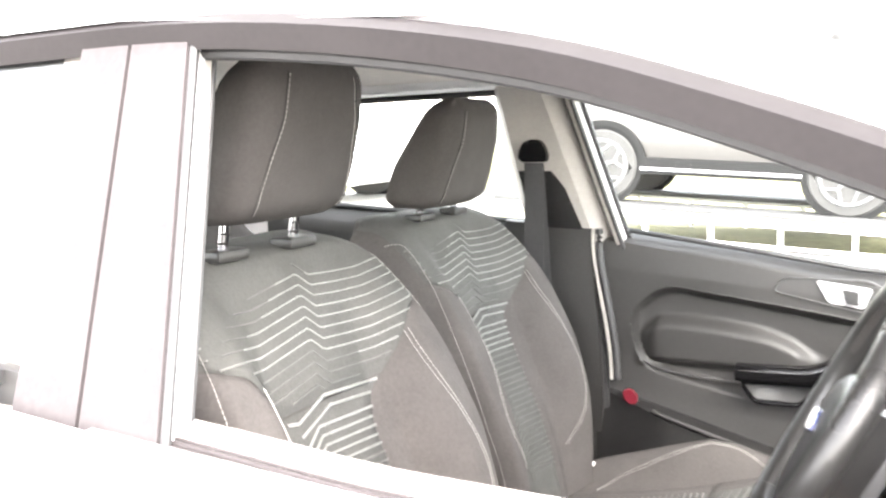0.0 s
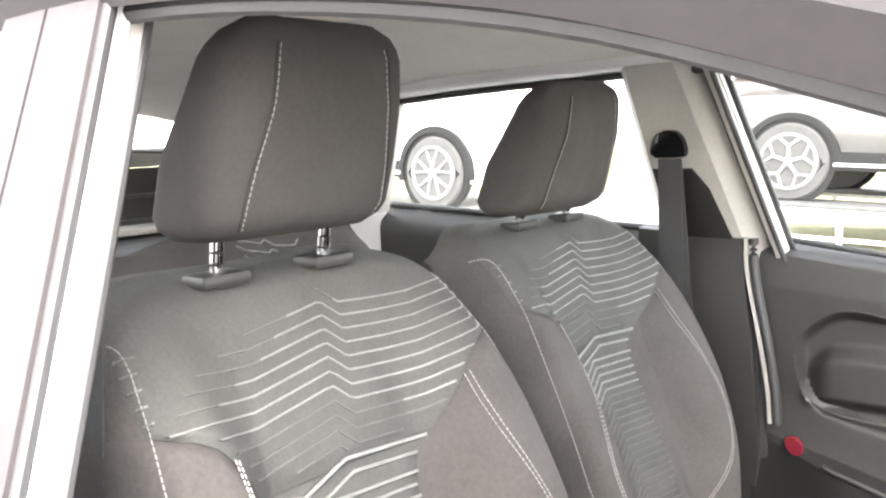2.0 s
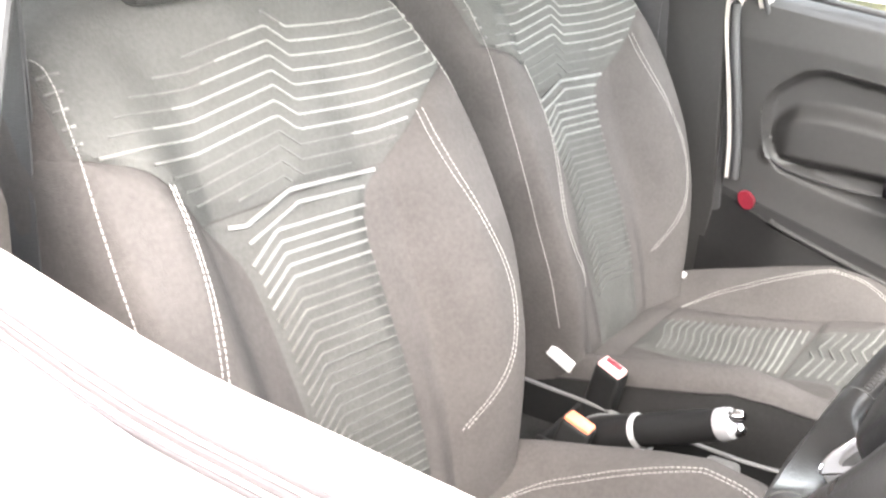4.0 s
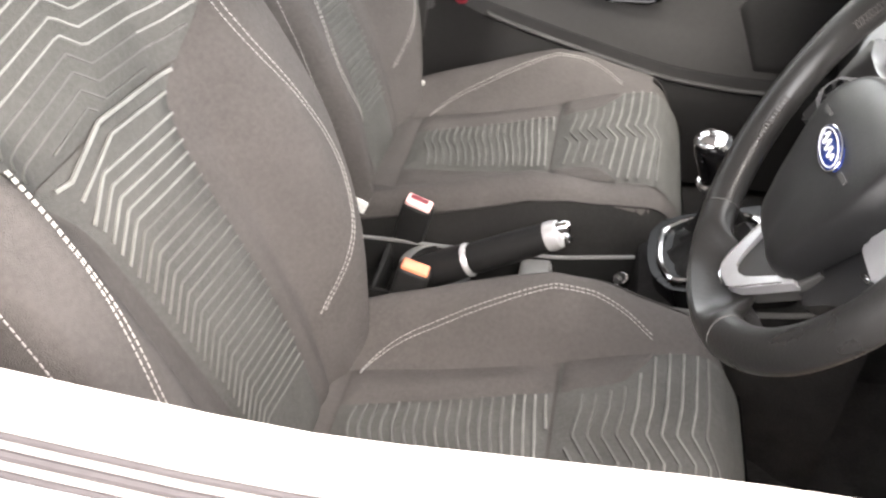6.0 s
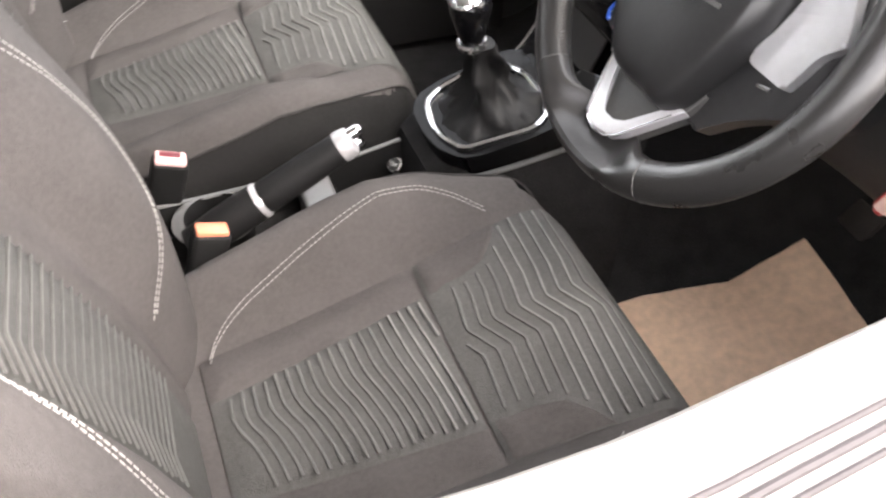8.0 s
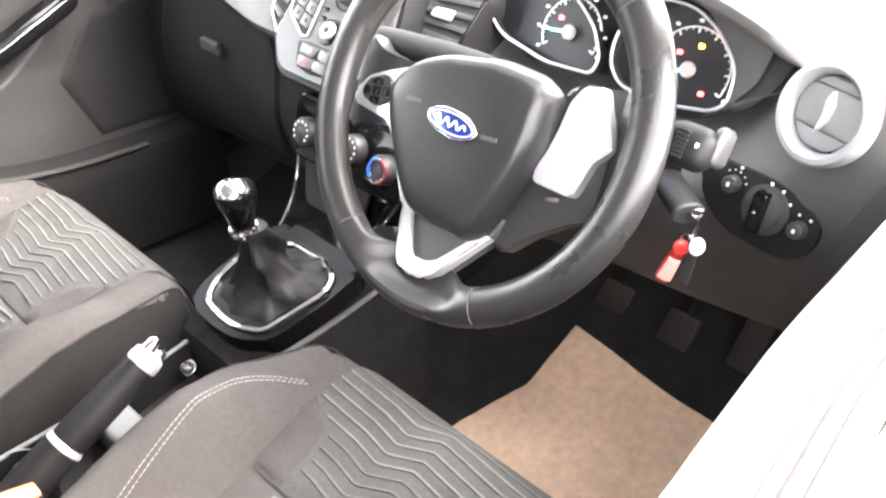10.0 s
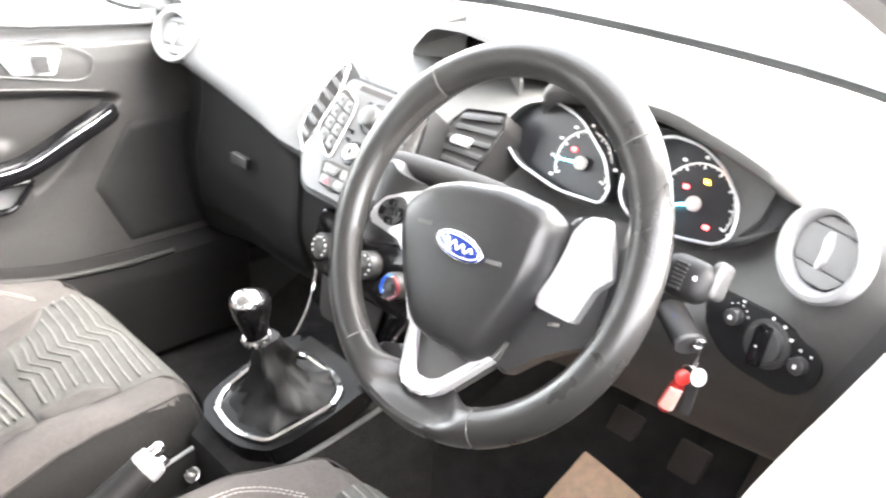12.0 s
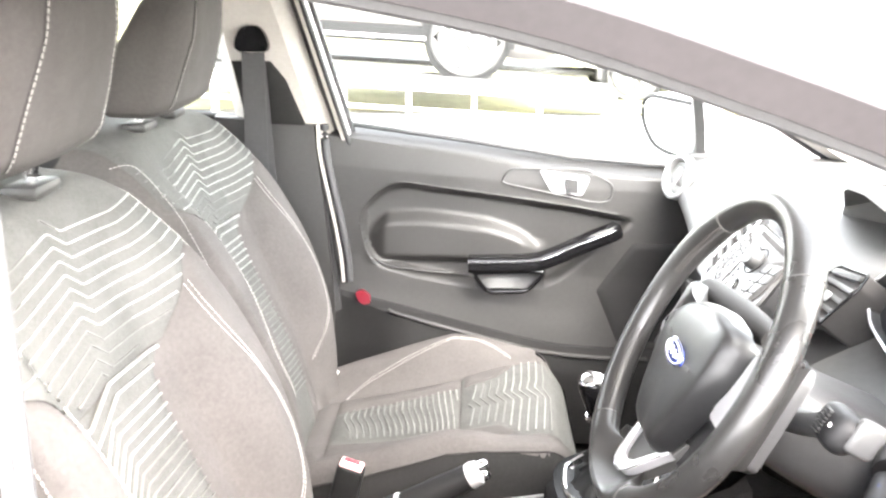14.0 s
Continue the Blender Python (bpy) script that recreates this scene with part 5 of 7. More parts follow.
# ---- dashboard ----
DASH = {  # across the car: top, brow, brow's lower lip, under it, lower face, foot
    0.72: [(1.02, 0.955), (0.8, 0.962), (0.62, 0.965), (0.5, 0.955), (0.468, 0.935), (0.462, 0.902), (0.515, 0.88), (0.52, 0.8), (0.5, 0.68), (0.53, 0.52), (0.7, 0.44)],
    0.5: [(1.03, 0.962), (0.8, 0.975), (0.64, 0.98), (0.51, 0.965), (0.462, 0.932), (0.442, 0.888), (0.492, 0.862), (0.49, 0.8), (0.475, 0.7), (0.52, 0.56), (0.7, 0.52)],
    0.3: [(1.04, 0.965), (0.82, 0.98), (0.66, 0.985), (0.53, 0.972), (0.46, 0.932), (0.415, 0.878), (0.45, 0.85), (0.455, 0.8), (0.45, 0.7), (0.5, 0.58), (0.7, 0.54)],
    0.19: [(1.04, 0.965), (0.82, 0.982), (0.66, 0.988), (0.54, 0.976), (0.468, 0.932), (0.4, 0.872), (0.425, 0.845), (0.43, 0.8), (0.43, 0.7), (0.5, 0.6), (0.7, 0.56)],
    0.03: [(1.05, 0.965), (0.82, 0.982), (0.68, 0.988), (0.57, 0.972), (0.49, 0.93), (0.415, 0.875), (0.4, 0.84), (0.4, 0.79), (0.41, 0.7), (0.5, 0.6), (0.7, 0.56)],
    -0.08: [(1.04, 0.965), (0.82, 0.985), (0.7, 0.99), (0.6, 0.972), (0.56, 0.93), (0.52, 0.88), (0.46, 0.84), (0.43, 0.79), (0.45, 0.7), (0.53, 0.63), (0.7, 0.61)],
    -0.12: [(1.04, 0.965), (0.82, 0.985), (0.7, 0.99), (0.64, 0.975), (0.61, 0.93), (0.55, 0.88), (0.48, 0.84), (0.44, 0.79), (0.46, 0.71), (0.54, 0.64), (0.7, 0.63)],
    -0.28: [(1.03, 0.965), (0.82, 0.985), (0.72, 0.99), (0.66, 0.975), (0.62, 0.93), (0.56, 0.87), (0.5, 0.83), (0.475, 0.79), (0.5, 0.72), (0.56, 0.655), (0.7, 0.66)],
    -0.43: [(1.03, 0.962), (0.82, 0.982), (0.7, 0.985), (0.64, 0.97), (0.6, 0.93), (0.53, 0.875), (0.488, 0.835), (0.49, 0.79), (0.515, 0.725), (0.56, 0.665), (0.7, 0.67)],
    -0.55: [(1.02, 0.96), (0.8, 0.977), (0.64, 0.985), (0.53, 0.99), (0.488, 0.96), (0.47, 0.9), (0.472, 0.85), (0.485, 0.8), (0.52, 0.735), (0.565, 0.675), (0.7, 0.68)],
    -0.72: [(1.0, 0.955), (0.8, 0.968), (0.62, 0.975), (0.5, 0.978), (0.465, 0.955), (0.455, 0.9), (0.46, 0.85), (0.48, 0.8), (0.53, 0.745), (0.57, 0.69), (0.7, 0.69)],
}


def dash_section(y):
    ys = sorted(DASH)
    y = min(max(y, ys[0]), ys[-1])
    k = max(i for i in range(len(ys) - 1) if ys[i] <= y)
    rows = [DASH[ys[min(max(q, 0), len(ys) - 1)]] for q in (k - 1, k, k + 1, k + 2)]
    pos = [ys[min(max(q, 0), len(ys) - 1)] for q in (k - 1, k, k + 1, k + 2)]
    h = pos[2] - pos[1]
    t = (y - pos[1]) / h
    out = []
    for a, b, c, d in zip(*rows):
        v = []
        for i in (0, 1):
            m0 = (c[i] - a[i]) / (pos[2] - pos[0]) * h
            m1 = (d[i] - b[i]) / (pos[3] - pos[1]) * h
            v.append((2 * t ** 3 - 3 * t * t + 1) * b[i] + (t ** 3 - 2 * t * t + t) * m0 + (3 * t * t - 2 * t ** 3) * c[i] + (t ** 3 - t * t) * m1)
        out.append(tuple(v))
    return out


def dashboard():
    d = thing("dashboard", (0.7, 0, 0.5), "charcoal soft-touch dashboard with centre stack and twin dials", "dashboard")
    n = 60
    rows = [spline([(x, -0.72 + 1.44 * i / 72, z) for x, z in dash_section(-0.72 + 1.44 * i / 72)], n) for i in range(73)]
    m = n + 1
    quads = [(i, j) for i in range(72) for j in range(n)]
    # the soft top runs further down on the driver's side
    low = lambda i: 30 if i > 30 else 43
    face = lambda i, j: (i * m + j, i * m + j + 1, (i + 1) * m + j + 1, (i + 1) * m + j)
    vs = [p for r in rows for p in r]
    def keep(sel):
        fs = [face(i, j) for i, j in quads if sel(i, j)]
        used = sorted({k for f in fs for k in f})
        at = {k: q for q, k in enumerate(used)}
        return [vs[k] for k in used], [tuple(at[k] for k in f) for f in fs]
    mesh_part("dash_top", *keep(lambda i, j: j < low(i)), SOFT, d, "charcoal soft-touch dashboard top")
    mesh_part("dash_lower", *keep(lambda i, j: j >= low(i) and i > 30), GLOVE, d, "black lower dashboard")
    # the driver's half takes a paler colour in place of the light there
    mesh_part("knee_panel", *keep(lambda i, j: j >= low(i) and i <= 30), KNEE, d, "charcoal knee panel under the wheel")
    # glove box lid, a shell that stands off the lower dashboard
    def lid(u, t):
        y = 0.64 - 0.44 * u
        sec = spline([(x, y, z) for x, z in dash_section(y)], 60)
        g = 35.5 + 16 * t
        k = int(g)
        p = sec[k].lerp(sec[min(k + 1, 60)], g - k)
        edge = min(u, 1 - u, t * 0.8, (1 - t) * 0.8)
        return p + Vector((-0.012 * min(1.0, (edge / 0.03)) ** 0.5 + 0.004, 0, 0))
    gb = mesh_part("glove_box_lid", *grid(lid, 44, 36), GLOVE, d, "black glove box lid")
    part("glove_box_latch", block((0.444, 0.4, 0.775), (0.012, 0.05, 0.02), 0.004), SOFT, gb, "grey latch")
    # round end vents with closed leaves
    for y, x, z, nx in ((0.612, 0.452, 0.94, (-0.9, -0.3, 0.28)), (-0.55, 0.47, 0.972, (-0.93, 0.28, 0.26))):
        c, nn = Vector((x, y, z)), Vector(nx).normalized()
        ex = Vector((0, 0, 1)).cross(nn).normalized()
        ey = nn.cross(ex)
        prof = [(0.047, -0.008), (0.0475, 0.004), (0.045, 0.009), (0.04, 0.0095), (0.036, 0.005), (0.034, -0.012)]
        rings = [[c + nn * q + (ex * math.cos(t) + ey * math.sin(t)) * r for t in (2 * math.pi * j / 48 for j in range(48))] for r, q in prof]
        v = mesh_part("round_vent", *loft(rings, False), VENTRIM, d, "round air vent with satin silver rim")
        part("vent_throat", disc(c - nn * 0.012, nn, 0.0345, 0.006, 0.001), SEAM, v, "dark vent throat")
        def leaf(lo, hi):
            n = 20
            return [(0.0325 * math.cos(q), 0.0325 * math.sin(q)) for q in (math.asin(lo / 0.0325) + (math.asin(hi / 0.0325) - math.asin(lo / 0.0325)) * i / n for i in range(n + 1))]
        for lo, hi in ((-0.0315, -0.0165), (-0.0155, 0.0215), (0.0225, 0.0315)):
            half = leaf(lo, hi)
            part("vent_leaf", plate(half + [(-a, b) for a, b in half[::-1]], c - nn * 0.006, ex, ey, 0.004, 0.001), LEAF, v, "grey vent leaf")
        part("vent_tab", plate(rounded([(-0.002, -0.017), (0.004, -0.006), (0.005, 0.008), (0.0, 0.021), (-0.003, 0.012), (-0.001, 0.0)], 0.001), c - nn * 0.002, ex, ey, 0.006, 0.001), SILVER, v, "silver vent grip")
    centre_stack(d)
    cluster(d)
    light_panel(d)
    return d


def frame_of(origin, normal, up=(0, 0, 1)):
    nn = Vector(normal).normalized()
    ex = Vector(up).cross(nn).normalized()
    return Vector(origin), ex, nn.cross(ex), nn


def centre_stack(d):
    # the slanted radio panel, wider at the top
    o, ex, ey, nn = frame_of((0.44, 0.045, 0.905), (-0.72, 0.0, 0.62))
    at = lambda a, b, c=0.0: o + ex * a + ey * b + nn * c
    P = lambda ol, c, th, bv=0.0015: plate(ol, at(0, 0, c), ex, ey, th, bv)
    box = lambda a, b, w, h, r=0.002: rounded([(a - w, b - h), (a + w, b - h), (a + w, b + h), (a - w, b + h)], r)
    face = rounded([(-0.128, 0.093), (-0.14, 0.052), (-0.141, -0.002), (-0.134, -0.028), (-0.1, -0.06), (-0.074, -0.09), (-0.055, -0.099), (0.045, -0.099), (0.065, -0.09), (0.09, -0.06), (0.1, -0.01), (0.07, 0.073), (-0.076, 0.075), (-0.112, 0.094)], 0.008)
    base = part("radio_panel", P(face, -0.05, 0.066, 0.004), MATTBLACK, d, "gloss black radio panel")
    inner = rounded([(-0.09, 0.071), (-0.096, 0.04), (-0.098, -0.04), (-0.094, -0.058), (-0.07, -0.084), (-0.054, -0.092), (0.044, -0.092), (0.06, -0.084), (0.084, -0.056), (0.092, -0.01), (0.066, 0.07)], 0.008)
    part("radio_face", P(inner, 0.0155, 0.006, 0.002), RADIO, base, "satin grey radio face")
    mesh_part("panel_trim", *tube([at(a, b, 0.0205) for a, b in ((-0.076, 0.0735), (-0.02, 0.0725), (0.066, 0.071))], 0.0022, 8), GLOSS, base, "thin dark panel edge")
    part("disc_slot", P(rounded([(-0.062, 0.058), (0.05, 0.057), (0.05, 0.064), (-0.062, 0.066)], 0.002), 0.0205, 0.0014, 0.0), SEAM, base, "dark disc slot")
    # one slanted pad of six keys
    pad = rounded([(-0.0925, 0.0535), (-0.077, 0.053), (-0.05, 0.041), (-0.045, 0.024), (-0.039, -0.043), (-0.05, -0.0435), (-0.089, -0.02), (-0.0945, -0.004)], 0.004)
    kp = part("key_pad", P(pad, 0.0205, 0.003, 0.001), SEAM, base, "dark framed key pad")
    mesh_part("pad_rim", *tube([at(a, b, 0.0235) for a, b in pad], 0.0012, 6, True), SILVER, kp, "thin silver pad rim")
    for i in range(2):
        for k in range(4):
            a, b = -0.0775 + 0.0205 * i + 0.0015 * k, 0.036 - 0.018 * k - 0.006 * i
            sh = lambda q: [(x, y - 0.25 * (x - a)) for x, y in q]
            part("radio_key", P(sh(box(a, b, 0.0088, 0.0075, 0.002)), 0.0225, 0.003, 0.001), RADIO, kp, "grey radio key")
            part("key_mark", P(sh(box(a, b, 0.002, 0.0025, 0.0008)), 0.0256, 0.0005, 0.0), SEAM, kp)
    # same pad on the other side of the knob
    mir = [(-0.012 - a, b) for a, b in pad]
    kp = part("key_pad", P(mir, 0.0205, 0.003, 0.001), SEAM, base, "dark framed key pad")
    for i in range(2):
        for k in range(4):
            a, b = 0.0655 - 0.0205 * i - 0.0015 * k, 0.036 - 0.018 * k - 0.006 * i
            sh = lambda q: [(x, y + 0.25 * (x - a)) for x, y in q]
            part("radio_key", P(sh(box(a, b, 0.0088, 0.0075, 0.002)), 0.0225, 0.003, 0.001), RADIO, kp, "grey radio key")
    mesh_part("knob_ring", *ring(at(-0.005, 0.027, 0.0215), nn, 0.0215, 0.0016, 36, 8), GLOSS, base, "dark ring round the knob")
    part("volume_knob", disc(at(-0.005, 0.027, 0.0205), nn, 0.0155, 0.017, 0.004), RADIO, base, "grey volume knob")
    part("navigation_ring", disc(at(-0.006, -0.026, 0.0205), nn, 0.018, 0.004, 0.002), GLOSS, base, "dark navigation ring")
    part("navigation_key", disc(at(-0.006, -0.026, 0.024), nn, 0.0115, 0.005, 0.002), SILVER, base, "round silver navigation key")
    part("navigation_centre", disc(at(-0.006, -0.026, 0.029), nn, 0.0045, 0.0015, 0.0006), SEAM, base)
    for a, b, w in ((-0.033, 0.0, 0.007), (0.022, 0.0, 0.007), (-0.028, 0.045, 0.004), (-0.03, -0.012, 0.006)):
        part("small_key", P(box(a, b, w, 0.003, 0.0014), 0.0205, 0.002, 0.0008), GLOSS, base, "small dark key")
    lows = part("lower_key_pad", P(rounded([(-0.05, -0.05), (-0.034, -0.08), (-0.005, -0.086), (0.028, -0.08), (0.042, -0.05), (0.02, -0.047), (-0.03, -0.047)], 0.004), 0.0205, 0.002, 0.001), SEAM, base, "dark lower key pad")
    for a, b, lab in ((-0.022, -0.058, "grey lower key"), (0.014, -0.058, "grey lower key"), (-0.018, -0.0735, "grey warning key"), (0.011, -0.0735, "grey lower key")):
        part("lower_key", P(rounded([(a - 0.0165, b + 0.0065), (a - 0.0135, b - 0.0065), (a + 0.0135, b - 0.0065), (a + 0.0165, b + 0.0065)], 0.002), 0.0222, 0.003, 0.001), RADIO, lows, lab)
    part("hazard_mark", P(rounded([(-0.026, -0.0785), (-0.011, -0.0785), (-0.0185, -0.0685)], 0.001), 0.0253, 0.0006, 0.0), RED, lows, "red warning mark")
    part("key_mark", P(box(-0.021, -0.058, 0.004, 0.0022, 0.0006), 0.0253, 0.0005, 0.0), PALE, lows)
    # tall slanted vent on the passenger side
    vo = rounded([(-0.1248, 0.089), (-0.1125, 0.0875), (-0.099, 0.045), (-0.101, -0.038), (-0.1005, -0.052), (-0.131, -0.0255), (-0.1375, -0.0023), (-0.137, 0.052)], 0.004)
    v = part("side_vent", P(vo, 0.0155, 0.0015, 0.0), SEAM, base, "dark tall vent")
    mesh_part("vent_frame", *tube([at(a, b, 0.018) for a, b in vo], 0.0017, 8, True), SILVER, v, "silver vent frame")
    for k in range(6):
        b = -0.03 + 0.0205 * k
        l, r = lerp_table([(-0.03, -0.127), (-0.01, -0.134), (0.05, -0.1345), (0.08, -0.126)], b + 0.006), lerp_table([(-0.04, -0.104), (0.045, -0.102), (0.085, -0.114)], b - 0.006)
        part("vent_slat", P(rounded([(l, b + 0.009), (r, b - 0.003), (r, b + 0.004), (l, b + 0.0145)], 0.0015), 0.017, 0.006, 0.0015), RADIO, v, "grey vent slat")
    # matching vent on the driver side
    o2, ex2, ey2, nn2 = frame_of((0.53, -0.06, 0.955), (-0.8, 0.0, 0.6))
    Q = lambda ol, c, th, bv=0.001: plate(ol, o2 + nn2 * c, ex2, ey2, th, bv)
    vo = rounded([(-0.021, 0.003), (0.045, 0.0145), (0.051, -0.005), (0.04, -0.072), (0.004, -0.077), (-0.05, -0.069), (-0.034, -0.0165)], 0.004)
    v = part("side_vent", Q(vo, -0.07, 0.078, 0.0), SEAM, base, "dark slatted vent")
    mesh_part("vent_frame", *tube([o2 + nn2 * 0.009 + ex2 * a + ey2 * b for a, b in vo], 0.0018, 8, True), GLOSS, v, "dark vent frame")
    part("vent_slat", Q(rounded([(-0.019, -0.003), (0.042, 0.008), (0.044, 0.0), (-0.022, -0.012)], 0.002), 0.006, 0.008), PLASTIC, v, "black vent hood")
    for (a0, b0), (a1, b1) in (((-0.0225, -0.021), (0.0475, -0.0145)), ((-0.029, -0.038), (0.0455, -0.0325)), ((-0.037, -0.0525), (0.0425, -0.05)), ((-0.04, -0.0665), (0.0395, -0.0665))):
        part("vent_slat", Q(rounded([(a0, b0 - 0.0035), (a1, b1 - 0.0035), (a1, b1 + 0.003), (a0, b0 + 0.003)], 0.001), 0.005, 0.007, 0.001), RADIO, v, "grey vent slat")
    part("vent_tab", Q(rounded([(-0.016, -0.046), (-0.012, -0.0345), (0.018, -0.032), (0.016, -0.0455)], 0.003), 0.011, 0.006, 0.002), SILVER, v, "silver vent tab")
    # hooded display on top
    hood = []
    for i in range(25):
        t = i / 24
        y = 0.19 - 0.29 * t
        z = lerp_table([(0, 0.982), (0.12, 0.998), (0.36, 1.04), (0.42, 1.046), (0.6, 1.05), (0.8, 1.044), (0.9, 1.02), (1, 0.985)], t)
        x = lerp_table([(0, 0.64), (0.12, 0.6), (0.36, 0.565), (0.8, 0.565), (0.9, 0.6), (1, 0.65)], t)
        hood.append([Vector((x, y, z - 0.003)), Vector((x + 0.004, y, z + 0.003)), Vector((x + 0.1, y, 0.985 + (z - 0.98) * 0.9)), Vector((0.86, y, 0.982)), Vector((0.8, y, 0.97)), Vector((x + 0.06, y, z - 0.012))])
    mesh_part("display_hood", *loft(hood), SOFT, d, "charcoal display hood", sharp=30)
    for y0, y1, x0, x1 in ((0.155, 0.085, 0.6, 0.645), (-0.065, 0.0, 0.6, 0.645)):
        part("hood_cheek", plate([(0, -0.05), (abs(y1 - y0) + 0.01, -0.05), (abs(y1 - y0) + 0.01, 0.06), (0.04, 0.045), (0, 0.005)], (x0, y0, 0.99), (x1 - x0, y1 - y0, 0), (0.0, 0, 1), 0.003 if y0 > 0 else -0.003, 0.0), SOFT, d, "charcoal hood cheek")
    part("display_screen", plate(rounded([(-0.06, -0.03), (0.06, -0.03), (0.06, 0.03), (-0.06, 0.03)], 0.006), (0.65, 0.04, 1.006), (0, -1, 0), (0.2, 0, 0.98), 0.004, 0.001), GLOSS, d, "dark trip display")
    # heater panel below
    o3, ex3, ey3, nn3 = frame_of((0.385, 0.03, 0.785), (-0.95, 0, 0.3))
    hp = part("heater_panel", plate(rounded([(-0.06, 0.03), (-0.055, -0.055), (0.15, -0.055), (0.165, 0.03)], 0.015), o3, ex3, ey3, 0.012, 0.004), GLOSS, d, "gloss black heater panel")
    for a, b in ((-0.0227, -0.016), (0.0677, -0.008), (0.125, -0.0147)):
        c = o3 + ex3 * a + ey3 * b
        k = part("heater_knob", disc(c + nn3 * 0.012, nn3, 0.0185, 0.018, 0.004), PLASTIC, hp, "black ribbed heater knob")
        for i in range(9):
            q = radians(-40 + 32.5 * i)
            part("knob_mark", disc(c + nn3 * 0.03 + 0.0135 * (ex3 * math.cos(q) + ey3 * math.sin(q)), nn3, 0.0016, 0.0006, 0.0, 8), PALE, k)
        part("knob_face", disc(c + nn3 * 0.03, nn3, 0.0055, 0.0015, 0.0006), SOFT, k, "grey knob face")
    c = o3 + ex3 * 0.125 + ey3 * -0.0147
    for mat, q0, q1, lab in ((RED, -80, 80, "red warm-air arc"), (BLUEPRINT, 100, 230, "blue cold-air arc")):
        pts = [c + nn3 * 0.03 + 0.0145 * (math.cos(radians(q)) * ex3 + math.sin(radians(q)) * ey3) for q in range(q0, q1 + 1, 10)]
        mesh_part("temperature_arc", *tube(pts, 0.0032, 8, flat=0.5), mat, hp, lab)


def cluster(d):
    # two pods under a brow, each with its own outline and dial centre
    pods = (
        (-0.205, [(-0.121, 0.017), (-0.097, 0.0505), (-0.0554, 0.065), (-0.0056, 0.0535), (0.0454, 0.018), (0.0645, -0.0144), (0.06, -0.0335), (-0.006, -0.037), (-0.0778, -0.0235), (-0.112, 0.001)], (0.0077, 0.0026), 0.04, 212, -22, 186, ((-0.0112, 0.0158, REDGLOW, "red warning lamp"),)),
        (-0.375, [(-0.095, 0.02), (-0.07, 0.0578), (-0.0497, 0.0671), (-0.0125, 0.0662), (0.02, 0.0504), (0.051, 0.0189), (0.0545, -0.0167), (0.04, -0.029), (-0.0064, -0.0368), (-0.07, -0.035), (-0.092, -0.015)], (-0.0044, 0.0037), 0.0455, 215, -22, 201, ((-0.0224, 0.0187, REDGLOW, "red warning lamp"), (-0.0006, 0.0307, AMBER, "amber warning lamp"), (0.017, -0.016, REDGLOW, "red warning lamp"))),
    )
    for y0, line, (ha, hb), rad, q0, q1, qn, lamps in pods:
        o, ex, ey, nn = frame_of((0.558, y0, 0.93), (-0.93, 0, 0.36))
        ol = rounded(line, 0.014, 4)
        pod = part("dial_pod", plate(ol, o - nn * 0.002, ex, ey, 0.006, 0.0), DIAL, d, "black instrument dial")
        mesh_part("pod_rim", *tube([o + ex * a + ey * b + nn * 0.02 for a, b in ol], 0.0019, 8, True), SILVER, pod, "bright dial rim")
        mesh_part("pod_wall", *loft([[o + ex * a + ey * b + nn * c for a, b in ol] for c in (0.0, 0.02)], False), PLASTIC, pod)
        h = o + ex * ha + ey * hb
        part("needle_hub", disc(h + nn * 0.008, nn, 0.0085, 0.006, 0.002), PILLAR, pod, "pale needle hub")
        di = ex * math.cos(radians(qn)) + ey * math.sin(radians(qn))
        mesh_part("needle", *tube([h + nn * 0.012 + di * 0.005, h + nn * 0.012 + di * rad * 0.95], [0.0016, 0.0008], 6), CYAN, pod, "thin cyan needle")
        n = 24
        ticks = []
        for i in range(n + 1):
            q = radians(q0 + (q1 - q0) * i / n)
            u = ex * math.cos(q) + ey * math.sin(q)
            side = (ex * -math.sin(q) + ey * math.cos(q)) * (0.0011 if i % 3 == 0 else 0.0005)
            r0 = rad - (0.006 if i % 3 == 0 else 0.003)
            c = h + nn * 0.0045
            vs = [c + u * r0 - side, c + u * r0 + side, c + u * rad + side, c + u * rad - side]
            vs += [v + nn * 0.0008 for v in vs]
            ticks.append((vs, [(4, 5, 6, 7), (0, 1, 5, 4), (1, 2, 6, 5), (2, 3, 7, 6), (3, 0, 4, 7)]))
            if i % 3 == 0:
                p = h + nn * 0.0045 + u * (rad + 0.007)
                part("dial_figure", plate(rounded([(-0.0026, -0.0018), (0.0026, -0.0018), (0.0026, 0.0018), (-0.0026, 0.0018)], 0.0008), p, ex, ey, 0.0006, 0.0), PALE, pod)
        mesh_part("dial_marks", *join(*ticks), PALE, pod, "pale dial graduations")
        arc = [h + nn * 0.005 + rad * (ex * math.cos(radians(a)) + ey * math.sin(radians(a))) for a in range(q1, q0 + 1, 6)]
        mesh_part("dial_arc", *tube(arc, 0.001, 6), PALE, pod, "pale dial arc")
        for a, b, m, lab in lamps:
            part("warning_lamp", plate(rounded([(a - 0.003, b - 0.0022), (a + 0.003, b - 0.0022), (a + 0.003, b + 0.0022), (a - 0.003, b + 0.0022)], 0.001), o + nn * 0.0045, ex, ey, 0.001, 0.0), m, pod, lab)
    # cheek that closes the right-hand pod against the hood
    o, ex, ey, nn = frame_of((0.558, -0.375, 0.93), (-0.93, 0, 0.36))
